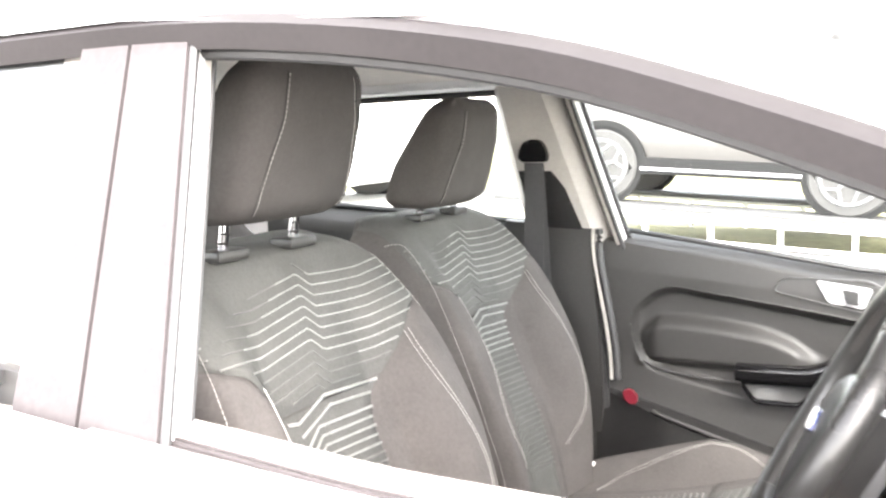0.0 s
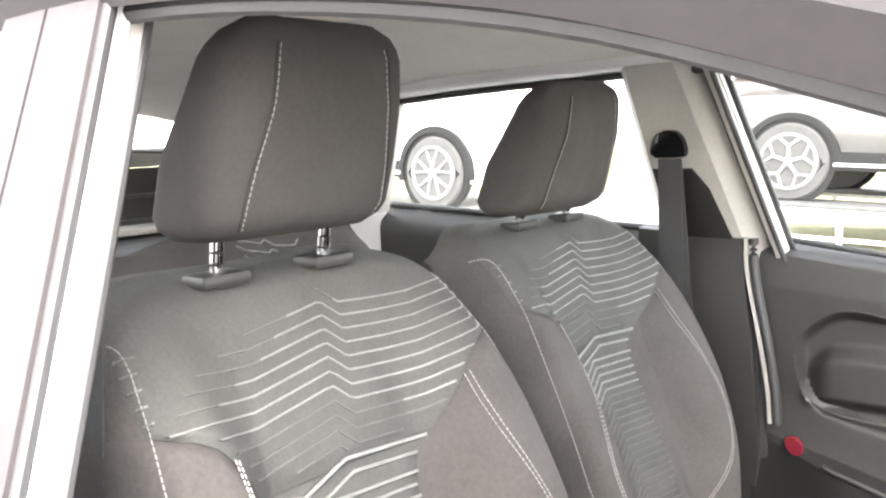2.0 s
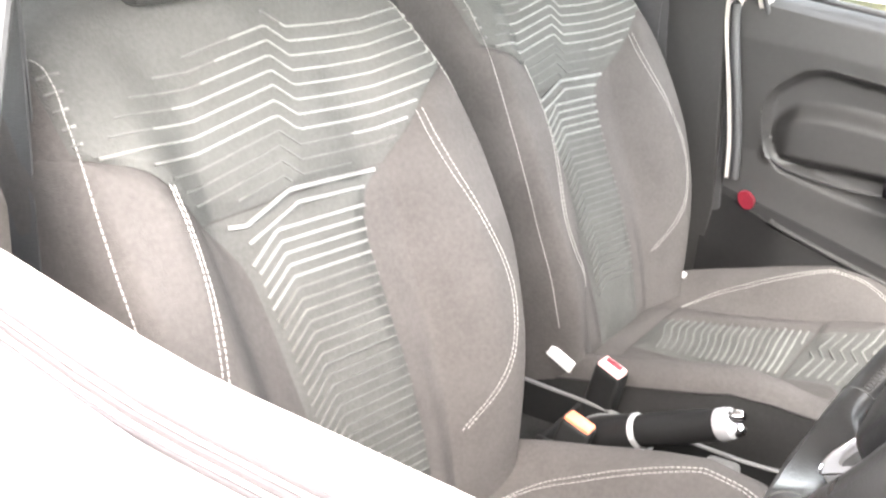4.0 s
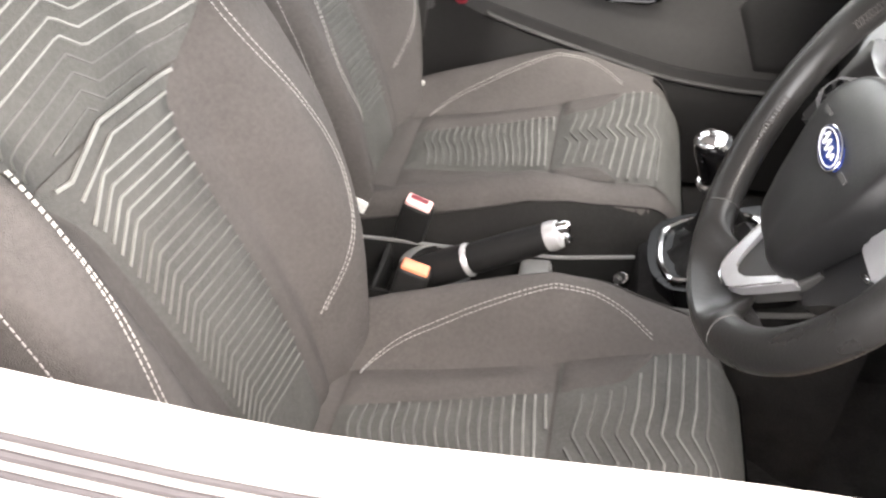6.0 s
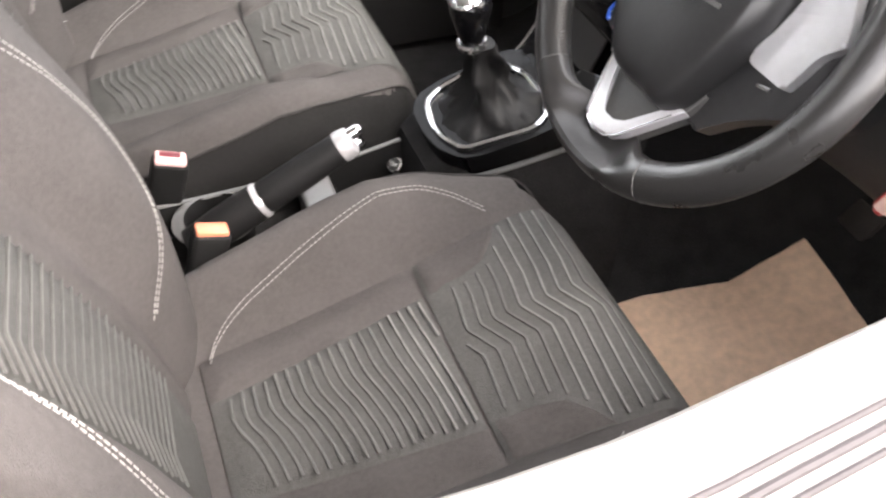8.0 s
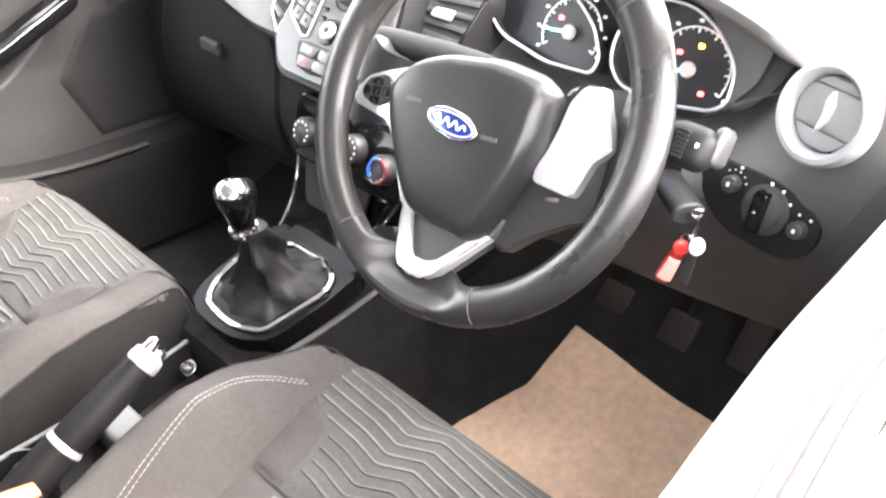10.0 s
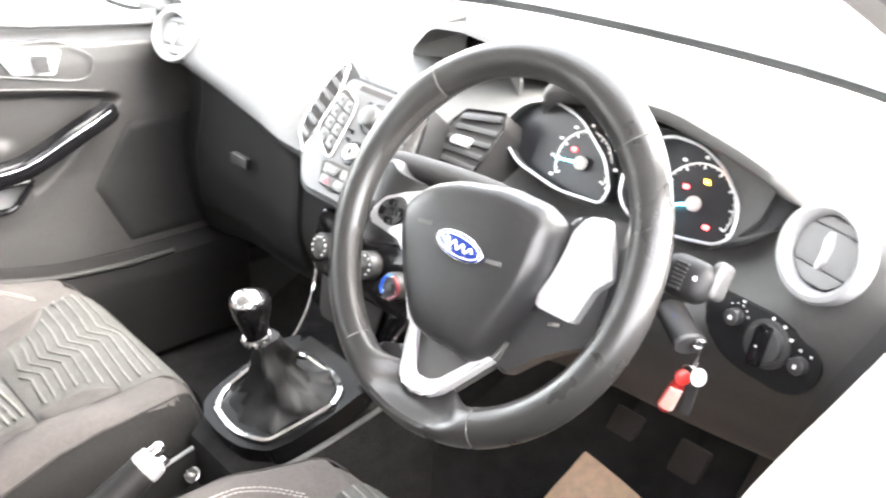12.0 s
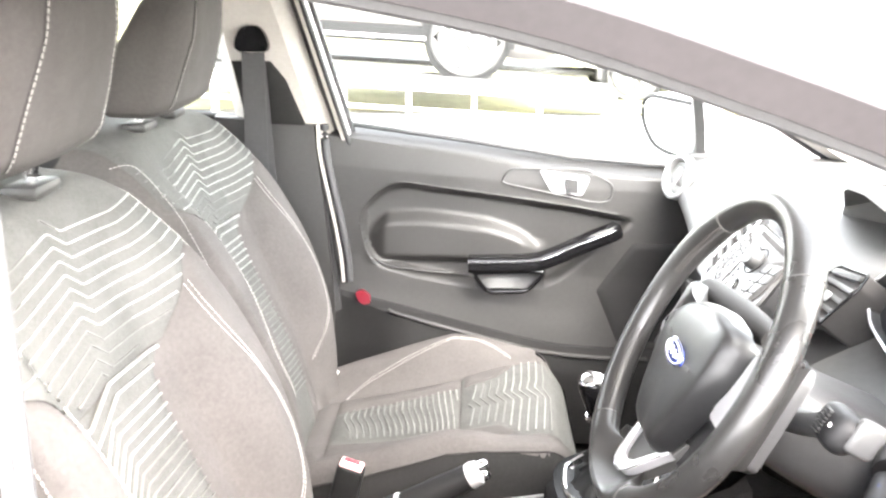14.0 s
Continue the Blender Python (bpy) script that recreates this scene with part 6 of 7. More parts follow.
    part("cluster_cheek", plate([(0.042, -0.0295), (0.0565, -0.0165), (0.0535, 0.0195), (0.0215, 0.052), (-0.01, 0.0685), (0.02, 0.072), (0.05, 0.067), (0.0787, 0.0597), (0.0806, 0.0417), (0.0763, 0.012), (0.057, -0.018), (0.03, -0.037)], o + nn * 0.008, ex, ey, 0.01, 0.003), SOFT, d, "charcoal cheek beside the dial")
    # dark gap and demister slot at the door end of the dashboard
    end = [(0.505, -0.648, 0.982), (0.468, -0.636, 0.957), (0.459, -0.62, 0.91), (0.464, -0.597, 0.852), (0.486, -0.575, 0.787), (0.505, -0.565, 0.74)]
    mesh_part("dash_end_seal", *sweep([(-0.012, -0.006), (0.012, -0.006), (0.01, 0.004), (-0.01, 0.004)], spline(end, 24), (-1, 0, 0.3)), RUBBER, d, "dark seal at the end of the dashboard")
    slot = part("demister_slot", plate(rounded([(-0.012, -0.03), (0.012, -0.03), (0.012, 0.03), (-0.012, 0.03)], 0.008), (0.466, -0.668, 0.962), (0.1, -0.97, 0.12), (0.42, -0.28, 0.86), 0.006, 0.002), SEAM, d, "dark demister slot")
    mesh_part("slot_rib", *tube([Vector((0.452, -0.664, 0.944)), Vector((0.464, -0.675, 0.982))], 0.0015, 6), SOFT, slot, "thin rib")
    # backing between and around the pods
    o, ex, ey, nn = frame_of((0.585, -0.29, 0.925), (-0.93, 0, 0.36))
    part("cluster_backing", plate(rounded([(-0.16, -0.05), (-0.15, 0.06), (0.15, 0.075), (0.2, 0.01), (0.18, -0.055)], 0.03), o, ex, ey, 0.01, 0.003), PLASTIC, d, "black instrument backing")
    ridge = spline([(0.57, -0.13, 0.972), (0.525, -0.165, 1.015), (0.505, -0.205, 1.036), (0.497, -0.27, 1.04), (0.493, -0.35, 1.043), (0.492, -0.4, 1.035), (0.497, -0.45, 1.02), (0.51, -0.485, 1.0), (0.54, -0.5, 0.975)], 48)
    rings = []
    for i, p in enumerate(ridge):
        t = i / 48
        fade = smooth01(0.0, 0.15, t) * smooth01(1.0, 0.85, t)
        h = p.z - 0.98
        rings.append([p + Vector((0.004, 0, -0.008 * fade - 0.002)), p + Vector((0, 0, -0.004 * fade)), p + Vector((0.001, 0, 0.005 * fade)), p + Vector((0.012, 0, 0.01 * fade)), p + Vector((0.03 + 0.07 * fade, 0, -h * (0.5 - 0.3 * fade))), p + Vector((0.08 + 0.2 * fade, 0, -h + 0.002)), p + Vector((0.07 + 0.15 * fade, 0, -h - 0.02)), p + Vector((0.05 + 0.03 * fade, 0, -0.03 * fade))])
    mesh_part("cluster_hood", *loft(rings), SOFT, d, "charcoal instrument hood", sharp=50)


def light_panel(d):
    o, ex, ey, nn = frame_of((0.468, -0.535, 0.86), (-0.95, 0.12, 0.2))
    P = lambda ol, c, th, bv=0.0012: plate(ol, o + nn * c, ex, ey, th, bv)
    lp = part("light_switch_panel", P(rounded([(-0.092, 0.03), (-0.09, -0.008), (-0.06, -0.03), (-0.037, -0.036), (0.015, -0.037), (0.036, -0.026), (0.044, 0.0), (0.034, 0.024), (-0.01, 0.031)], 0.014), -0.006, 0.008, 0.003), MATTBLACK, d, "matt black light switch panel")
    c0 = (-0.0145, 0.002)
    part("switch_ring", disc(o + ex * c0[0] + ey * c0[1] + nn * 0.002, nn, 0.0245, 0.003, 0.001), PLASTIC, lp, "black ring round the headlamp switch")
    k = part("light_switch", disc(o + ex * c0[0] + ey * c0[1] + nn * 0.004, nn, 0.0195, 0.009, 0.003), PLASTIC, lp, "round headlamp switch")
    part("switch_bar", P([(c0[0] + a, c0[1] + b) for a, b in rounded([(-0.0065, -0.021), (0.0065, -0.021), (0.0065, 0.021), (-0.0065, 0.021)], 0.003)], 0.012, 0.01, 0.004), GLOSS, k, "gloss switch grip")
    for a, b in ((-0.0546, 0.0125), (0.0235, -0.001)):
        kn = part("dimmer_knob", disc(o + ex * a + ey * b + nn * 0.002, nn, 0.0085, 0.011, 0.002), PLASTIC, lp, "small dimmer knob")
        part("knob_mark", P(rounded([(a - 0.0016, b - 0.002), (a + 0.0016, b - 0.002), (a + 0.0016, b + 0.002), (a - 0.0016, b + 0.002)], 0.0008), 0.0132, 0.0006, 0.0), PALE, kn)
    for a0, b0, r, q0, q1, n, sz in ((-0.0546, 0.0125, 0.0135, 20, 130, 5, 0.0007), (*c0, 0.0262, 35, 95, 3, 0.0014), (*c0, 0.0, 0, 0, 1, 0.0009), (0.0235, -0.001, 0.014, 60, 110, 2, 0.0012), (-0.0546, 0.0125, 0.018, 80, 80, 1, 0.0014)):
        for i in range(n):
            q = radians(q0 + (q1 - q0) * i / max(1, n - 1))
            a, b = a0 + r * math.cos(q), b0 + r * math.sin(q)
            part("switch_mark", P(rounded([(a - sz, b - sz), (a + sz, b - sz), (a + sz, b + sz), (a - sz, b + sz)], sz * 0.5), 0.002 if r else 0.0222, 0.0007, 0.0), PALE, lp)


# ---- key in the ignition ----
def key_bunch():
    k = thing("car_key", (0.4, -0.48, 0.8), "black car key in the ignition with red key fob", "car key")
    a, b = Vector((0.43, -0.43, 0.878)), Vector((0.398, -0.478, 0.868))
    d = (b - a).normalized()
    mesh_part("key_head", *tube([a, a.lerp(b, 0.08), a.lerp(b, 0.5), a.lerp(b, 0.92), b], [0.011, 0.0155, 0.0165, 0.0165, 0.015], 16, flat=0.7), MATTBLACK, k, "black key head")
    mesh_part("key_seam", *tube([b - d * 0.003, b - d * 0.002, b + d * 0.0006], [0.0168, 0.017, 0.0155], 16, flat=0.7), PLASTIC, k, "grey key end")
    part("key_badge", plate(ellipse(0.0075, 0.004, 20), a.lerp(b, 0.3) + Vector((-0.0135, -0.006, 0.005)), d, Vector((0.3, 0.1, 1.0)), -0.0015, 0.0), BLUE, k, "small blue oval mark")
    mesh_part("ignition_barrel", *tube([a - d * 0.03, a - d * 0.004], [0.02, 0.019], 20), MATTBLACK, k, "black ignition barrel")
    mesh_part("key_ring", *ring((0.399, -0.4855, 0.872), (0.75, 0.5, 0.35), 0.0055, 0.0014, 24, 8), STEEL, k, "small steel eye")
    mesh_part("key_chain", *tube(spline([(0.399, -0.4875, 0.868), (0.4, -0.4885, 0.86), (0.4, -0.4865, 0.85), (0.4, -0.483, 0.842)], 10), 0.0021, 8), STEEL, k, "steel split link")
    mesh_part("split_ring", *ring((0.4, -0.482, 0.84), (0.9, 0.1, 0.3), 0.0075, 0.001, 24, 6), STEEL, k)
    o = Vector((0.4, -0.476, 0.83))
    part("fob_eye", disc(o, (-0.8, -0.5, 0.3), 0.0078, 0.005, 0.002, 20), FOBRED, k, "red fob eye")
    e = Vector((0.4, -0.462, 0.782))
    mesh_part("red_fob", *tube([o.lerp(e, 0.1), o.lerp(e, 0.2), o.lerp(e, 0.5), o.lerp(e, 0.85), e], [0.005, 0.0068, 0.008, 0.0085, 0.004], 12, flat=0.5, up=(-0.8, -0.5, 0.3)), FOBRED, k, "bright red plastic fob")
    mesh_part("fob_label", *tube([o.lerp(e, 0.3) + Vector((-0.003, -0.002, 0)), o.lerp(e, 0.85) + Vector((-0.003, -0.002, 0))], [0.0062, 0.0074], 10, flat=0.4, up=(-0.8, -0.5, 0.3)), KRAFTPALE, k, "pale fob label")
    part("metal_tag", plate(ellipse(0.0075, 0.0095, 24), (0.399, -0.4925, 0.838), (-0.5, 0.8, 0), (0.05, 0.05, 1), 0.0022, 0.0006), PALE, k, "pale oval tag")
    mesh_part("dark_strap", *sweep([(-0.005, -0.001), (0.005, -0.001), (0.005, 0.001), (-0.005, 0.001)], [(0.403, -0.488, 0.828), (0.403, -0.486, 0.808), (0.403, -0.484, 0.79)], (1, 0, 0)), BELT, k, "dark strap")
    return k


# ---- centre console ----
GEAR_FRAME = [(-0.064, 0.0), (-0.0575, 0.044), (-0.03, 0.0585), (0.011, 0.061), (0.058, 0.046), (0.0735, 0.012), (0.074, -0.05), (0.063, -0.079), (0.041, -0.0895), (0.0, -0.079), (-0.048, -0.066), (-0.0625, -0.03)]

def centre_console():
    c = thing("centre_console", (0.0, 0.02, 0.3), "charcoal centre console with cup holder and coin tray", "centre console")
    # lofted body from the rear to the stack
    st = [(-0.42, 0.075, 0.46), (-0.21, 0.075, 0.475), (-0.1, 0.072, 0.475), (0.1, 0.072, 0.475), (0.152, 0.076, 0.478), (0.158, 0.08, 0.545), (0.19, 0.088, 0.57), (0.28, 0.1, 0.59), (0.36, 0.115, 0.62), (0.42, 0.13, 0.66)]
    rings = []
    for x, hw, z in st:
        yc = 0.012
        rings.append([Vector((x, yc + a, b)) for a, b in [(-hw, 0.3), (hw, 0.3), (hw, z - 0.02), (hw - 0.012, z), (-hw + 0.012, z), (-hw, z - 0.02)]])
    mesh_part("console_body", *loft(rings), CARPET, c, "black grained console body")
    grey = paint("grey_tray_plastic", (0.13, 0.13, 0.128), 0.35, var=0.08, grain=0.3)
    # open tray: dark walls, a pale lip along the passenger's edge
    edge = [(-0.29, 0.031), (-0.19, 0.036), (-0.11, 0.037), (-0.05, 0.04), (0.0, 0.044), (0.05, 0.0485), (0.1, 0.06), (0.153, 0.067)]
    lip = spline([(a, b, 0.529 + (0.004 if a > 0.1 else 0)) for a, b in edge], 24)
    mesh_part("tray_rim", *tube(lip, 0.0033, 8, flat=0.7), grey, c, "thin pale grey tray rim")
    mesh_part("tray_wall", *sweep([(-0.003, -0.075), (0.003, -0.075), (0.003, -0.002), (-0.003, -0.002)], lip), CLAD, c, "dark tray wall")
    part("tray_wall", block((-0.02, -0.068, 0.49), (0.36, 0.008, 0.07), 0.003), CLAD, c, "dark tray wall")
    part("tray_wall", block((-0.192, -0.012, 0.49), (0.008, 0.11, 0.07), 0.003), CLAD, c, "dark tray wall")
    # cup holder: a flat grey collar round a deep dark well
    cc = Vector((-0.11, -0.006, 0.531))
    def collar(u, t):
        q = 2 * math.pi * u
        k = 0.0435 + t * ((0.003 + 0.004 * max(0.0, math.sin(q))) if math.cos(q) > 0 else 0.003 + 0.012 * abs(math.cos(q)) ** 0.7)
        return cc + Vector((math.cos(q) * k, math.sin(q) * k * 0.98, -0.004 * t * t))
    cup = mesh_part("cup_holder", *grid(collar, 48, 4), grey, c, "round grey cup holder collar")
    mesh_part("cup_well", *loft([[cc + Vector((math.cos(q) * k, math.sin(q) * k * 0.98, z)) for q in (2 * math.pi * j / 40 for j in range(40))] for k, z in ((0.0435, 0.0), (0.0425, -0.004), (0.04, -0.05), (0.001, -0.051))], False), CLAD, cup, "dark cup well")
    part("cup_finger", block(cc + Vector((0.022, 0.026, -0.018)), (0.03, 0.012, 0.012), 0.004, Euler((0, 0, radians(-28))).to_matrix()), grey, cup, "grey spring finger")
    part("tray_saddle", block((0.021, -0.008, 0.5), (0.044, 0.1, 0.056), 0.007, Euler((0, radians(-6), 0)).to_matrix(), 3), grey, c, "pale grey saddle between cup and tray")
    s = mesh_part("power_socket", *ring((0.138, 0.046, 0.508), (-0.5, -0.3, 0.8), 0.0095, 0.002, 28, 8), CHROME, c, "power socket with bright ring")
    part("socket_cap", disc((0.139, 0.047, 0.505), (-0.5, -0.3, 0.8), 0.009, 0.006, 0.002), PLASTIC, s, "black socket cap")
    txt = bpy.data.curves.new("socket_text", "FONT")
    txt.body = "12V"
    txt.size = 0.007
    txt.align_x, txt.align_y = "CENTER", "CENTER"
    ob = bpy.data.objects.new("socket_text", txt)
    me = bpy.data.meshes.new_from_object(ob)
    q = Vector((-0.5, -0.3, 0.8)).to_track_quat("Z", "Y").to_matrix().to_4x4()
    me.transform(Matrix.Translation(Vector((0.139, 0.047, 0.505)) + Vector((-0.5, -0.3, 0.8)).normalized() * 0.0065) @ q)
    me.materials.append(PALE)
    bpy.data.objects.remove(ob)
    lab = new("socket_lettering", me)
    lab.parent = s
    # gloss riser between the gear surround and the heater panel, with bright edges
    rise = [(0.3, 0.612, 0.075, 0.008), (0.335, 0.64, 0.08, 0.005), (0.365, 0.685, 0.09, 0.0), (0.378, 0.735, 0.105, -0.01), (0.38, 0.765, 0.112, -0.015)]
    rings = [[Vector((x, yc - hw, z)), Vector((x - 0.004, yc - hw + 0.012, z)), Vector((x - 0.004, yc + hw - 0.012, z)), Vector((x, yc + hw, z)), Vector((x + 0.06, yc + hw, z)), Vector((x + 0.06, yc - hw, z))] for x, z, hw, yc in rise]
    rs = mesh_part("console_riser", *loft(rings), GLOSS, c, "gloss black riser under the heater panel")
    for sg in (-1, 1):
        mesh_part("riser_trim", *tube(spline([(x - 0.003, yc + sg * (hw - 0.004), z) for x, z, hw, yc in rise], 16), 0.0028, 8), CHROME, rs, "thin bright edge")
    part("riser_recess", plate(rounded([(-0.055, -0.03), (0.055, -0.03), (0.065, 0.035), (-0.065, 0.035)], 0.012), (0.361, -0.003, 0.702), (0, -1, 0), (0.2, 0, 0.97), 0.004, 0.0), SEAM, rs, "dark storage recess")
    mesh_part("console_edge", *tube(spline([(0.17, -0.094, 0.582), (0.24, -0.1, 0.592), (0.34, -0.104, 0.611), (0.4, -0.11, 0.635)], 14), 0.0045, 8, flat=0.6), SOFT, c, "grey edge of the console side")
    # gear gaiter surround
    o, ex, ey = Vector((0.243, 0.008, 0.598)), Vector((0.94, 0, 0.34)).normalized(), Vector((0, 1, 0))
    nn = ex.cross(ey).normalized()
    base = rounded([(-0.08, 0.0), (-0.077, 0.048), (-0.06, 0.071), (-0.03, 0.077), (0.075, 0.072), (0.1, 0.05), (0.102, -0.085), (0.085, -0.102), (0.03, -0.099), (-0.035, -0.086), (-0.055, -0.076), (-0.075, -0.04)], 0.016)
    g = part("gear_surround", plate(base, o - nn * 0.014, ex, ey, 0.03, 0.012, 5), SURROUND, c, "gloss black gear surround")
    inner = rounded(GEAR_FRAME, 0.012)
    mesh_part("surround_trim", *sweep([(-0.0045, -0.005), (0.0045, -0.005), (0.0038, 0.0015), (0.001, 0.003), (-0.003, 0.002)], [o + nn * 0.02 + ex * a + ey * b for a, b in inner], nn, True), CHROME, g, "bright gear surround trim")
    return c


def frame_edge(t, scale=1.0):
    """A point of the gear frame's outline, t from 0 to 1 round it."""
    ol = rounded(GEAR_FRAME, 0.012)
    g = t * len(ol)
    k = int(g) % len(ol)
    a, b = ol[k], ol[(k + 1) % len(ol)]
    f = g - int(g)
    return (0.012 + (a[0] + (b[0] - a[0]) * f - 0.012) * scale, -0.006 + (a[1] + (b[1] - a[1]) * f + 0.006) * scale)


def gear_lever():
    g = thing("gear_lever", (0.24, 0.008, 0.62), "gloss black gear knob with silver top and leather gaiter", "gear lever")
    ex = Vector((0.94, 0, 0.34)).normalized()
    ey = Vector((0, 1, 0))
    nn = ex.cross(ey).normalized()
    o = Vector((0.244, 0.008, 0.609))
    top = Vector((0.222, 0.006, 0.705))
    rings = []
    for k in range(17):
        t = k / 16
        row = []
        for j in range(72):
            rr = lerp_table([(0, 0.95), (0.1, 0.9), (0.25, 0.73), (0.4, 0.5), (0.55, 0.34), (0.8, 0.25), (1, 0.2)], t)
            a, b = frame_edge(j / 72, rr)
            z = lerp_table([(0, 0.0), (0.1, 0.006), (0.25, 0.013), (0.4, 0.024), (0.55, 0.042), (1, 0.09)], t)
            loose = math.sin(math.pi * min(1.0, t * 1.1)) ** 0.7
            c = noise.noise(Vector((a * 34, b * 34, z * 16 + 5.0)))
            e = noise.noise(Vector((a * 70 + 3, b * 70, z * 30)))
            th = math.atan2(b + 0.006, a - 0.012)
            fold = 1 - abs(math.sin(2.0 * th + 1.2 * c + 1.8 * t)) ** 0.6
            push = (0.03 * (fold - 0.42) + 0.012 * (abs(c) - 0.22) + 0.004 * e) * loose
            d = Vector((a - 0.012, b + 0.006, 0))
            d = d / max(d.length, 1e-4)
            row.append(o + ex * (a + d.x * push) + ey * (b + d.y * push) + nn * (z + 0.008 * c * loose) + (top - (o + nn * 0.09)) * t)
        rings.append(row)
    mesh_part("gaiter", *loft(rings), GAITER, g, "black leather gaiter", sharp=70)
    axis = Vector((-0.12, 0.0, 1.0)).normalized()
    pr = [(0.0, 0.0145), (0.006, 0.0165), (0.01, 0.0155), (0.014, 0.0165), (0.03, 0.0205), (0.045, 0.0245), (0.056, 0.0255), (0.064, 0.0225), (0.069, 0.0145), (0.071, 0.001)]
    mesh_part("knob", *tube([top + axis * a for a, _ in pr], [r for _, r in pr], 28, up=(1, 0, 0)), GLOSS, g, "gloss black gear knob")
    mesh_part("knob_collar", *tube([top + axis * -0.002, top + axis * 0.004, top + axis * 0.008], [0.018, 0.0195, 0.0175], 28, up=(1, 0, 0)), CHROME, g, "chrome knob collar")
    cap = top + axis * 0.0675 + Vector((-0.004, 0, 0))
    mesh_part("knob_cap", *tube([cap - axis * 0.006, cap, cap + axis * 0.004, cap + axis * 0.0055], [0.0215, 0.019, 0.012, 0.001], 28, up=(1, 0, 0)), CHROME, g, "silver shift pattern cap")
    marks = []
    for a in (-0.007, 0.0, 0.007):
        marks.append(tube([cap + axis * 0.005 + Vector((0.006, a, 0.0)), cap + axis * 0.0055 + Vector((-0.006, a, 0.0))], 0.0009, 6))
    marks.append(tube([cap + axis * 0.006 + Vector((0, -0.007, 0)), cap + axis * 0.006 + Vector((0, 0.007, 0))], 0.0009, 6))
    mesh_part("shift_marks", *join(*marks), SEAM, g, "dark shift pattern lines")
    return g


def handbrake():
    h = thing("handbrake", (-0.06, -0.045, 0.53), "black leather handbrake lever with silver button end", "handbrake")
    a, b = Vector((-0.15, -0.05, 0.535)), Vector((0.052, -0.056, 0.65))
    d = (b - a).normalized()
    col = a.lerp(b, 0.42)
    mesh_part("lever_sleeve", *tube([a, a.lerp(b, 0.2), col], [0.021, 0.0235, 0.0225], 18), GAITER, h, "black lever sleeve")
    mesh_part("lever_grip", *tube([col, col.lerp(b, 0.1), col.lerp(b, 0.5), col.lerp(b, 0.85)], [0.0195, 0.0208, 0.0202, 0.0185], 18), GAITER, h, "black leather grip")
    mesh_part("grip_collar", *tube([col - d * 0.005, col + d * 0.002, col + d * 0.006], [0.0222, 0.0228, 0.0205], 18), SILVER, h, "silver grip collar")
    e = col.lerp(b, 0.84)
    mesh_part("lever_end", *tube([e, e + d * 0.006, e + d * 0.016, e + d * 0.02], [0.0188, 0.0195, 0.0178, 0.011], 18), SILVER, h, "silver lever end")
    up = (Vector((0, 0, 1)) - d * d.z).normalized()
    mesh_part("release_button", *tube([e + d * 0.014 + up * 0.008, e + d * 0.03 + up * 0.0075, e + d * 0.0335 + up * 0.007], [0.0085, 0.008, 0.005], 14), CHROME, h, "chrome release button")
    mesh_part("end_lip", *tube([e + d * 0.012 - up * 0.0085, e + d * 0.025 - up * 0.009, e + d * 0.028 - up * 0.0085], [0.0085, 0.0075, 0.004], 14), CHROME, h, "chrome lip under the button")
    return h


def buckle(x, y, z, turn, button, slot, label):
    b = thing("seat_belt_buckle", (x - 0.03, y, z - 0.13), label, "belt buckle", "seat belt buckles")
    rot = Euler([radians(a) for a in turn]).to_matrix()
    up = rot @ Vector((0, 0, 1))
    top = Vector((x, y, z))
    part("buckle_body", block(top - up * 0.046, (0.043, 0.027, 0.088), 0.006, rot, 3, taper=None), CLAD, b, "black plastic buckle body")
    part("release_button", block(top - up * 0.002 + rot @ Vector((0, 0, 0)), (0.037, 0.0215, 0.008), 0.003, rot), button, b, "release button of the buckle")
    if slot:
        part("buckle_slot", block(top + up * 0.0012 + rot @ Vector((-0.001, 0.004, 0)), (0.026, 0.0085, 0.003), 0.001, rot), RED, b, "dark red tongue slot")
    mesh_part("buckle_stalk", *tube(spline([top - up * 0.08, top - up * 0.11, top - up * 0.16 + Vector((-0.01, 0, 0))], 6), 0.01, 10, flat=0.6), PLASTIC, b, "black buckle stalk")
    return b


def belt_and_ring(sg):
    b = thing("front_seat_belt", (-0.42, sg * 0.6, 0.9), "black seat belt hanging from its pillar guide", "seat belt", "front seat belts")
    z = 1.215
    c = Vector((-0.405, sg * (side_y(z) - 0.078), z))
    cap = rounded([(-0.03, -0.028), (0.03, -0.028), (0.034, -0.016), (0.028, 0.006), (0.014, 0.022), (-0.014, 0.022), (-0.028, 0.006), (-0.034, -0.016)], 0.012)
    part("belt_guide", plate(cap, c + Vector((0, sg * 0.006, 0)), (1, 0, 0), (0, 0, 1), 0.018 * sg, 0.007, 4), GLOSS, b, "black belt guide cap")
    mesh_part("guide_slot", *tube([c + Vector((-0.026, -sg * 0.008, -0.02)), c + Vector((0.026, -sg * 0.008, -0.02))], 0.003, 8), SEAM, b, "dark belt slot")
    for off in (0.006, -0.012):
        pts = [(c.x + 0.0, c.y + sg * (0.02 + off * 0.6) * t * 2.2, c.z - 0.03 - 0.5 * t) for t in [i / 12 for i in range(13)]]
        pts = [(p[0] + (0.01 if off > 0 else -0.015) * t, sg * min(abs(p[1]), 0.695), p[2]) for p, t in zip(pts, [i / 12 for i in range(13)])]
        mesh_part("belt_webbing", *sweep([(-0.023, -0.0008), (0.023, -0.0008), (0.023, 0.0008), (-0.023, 0.0008)], pts, (0, 1, 0)), BELT, b, "black belt webbing")
    return b


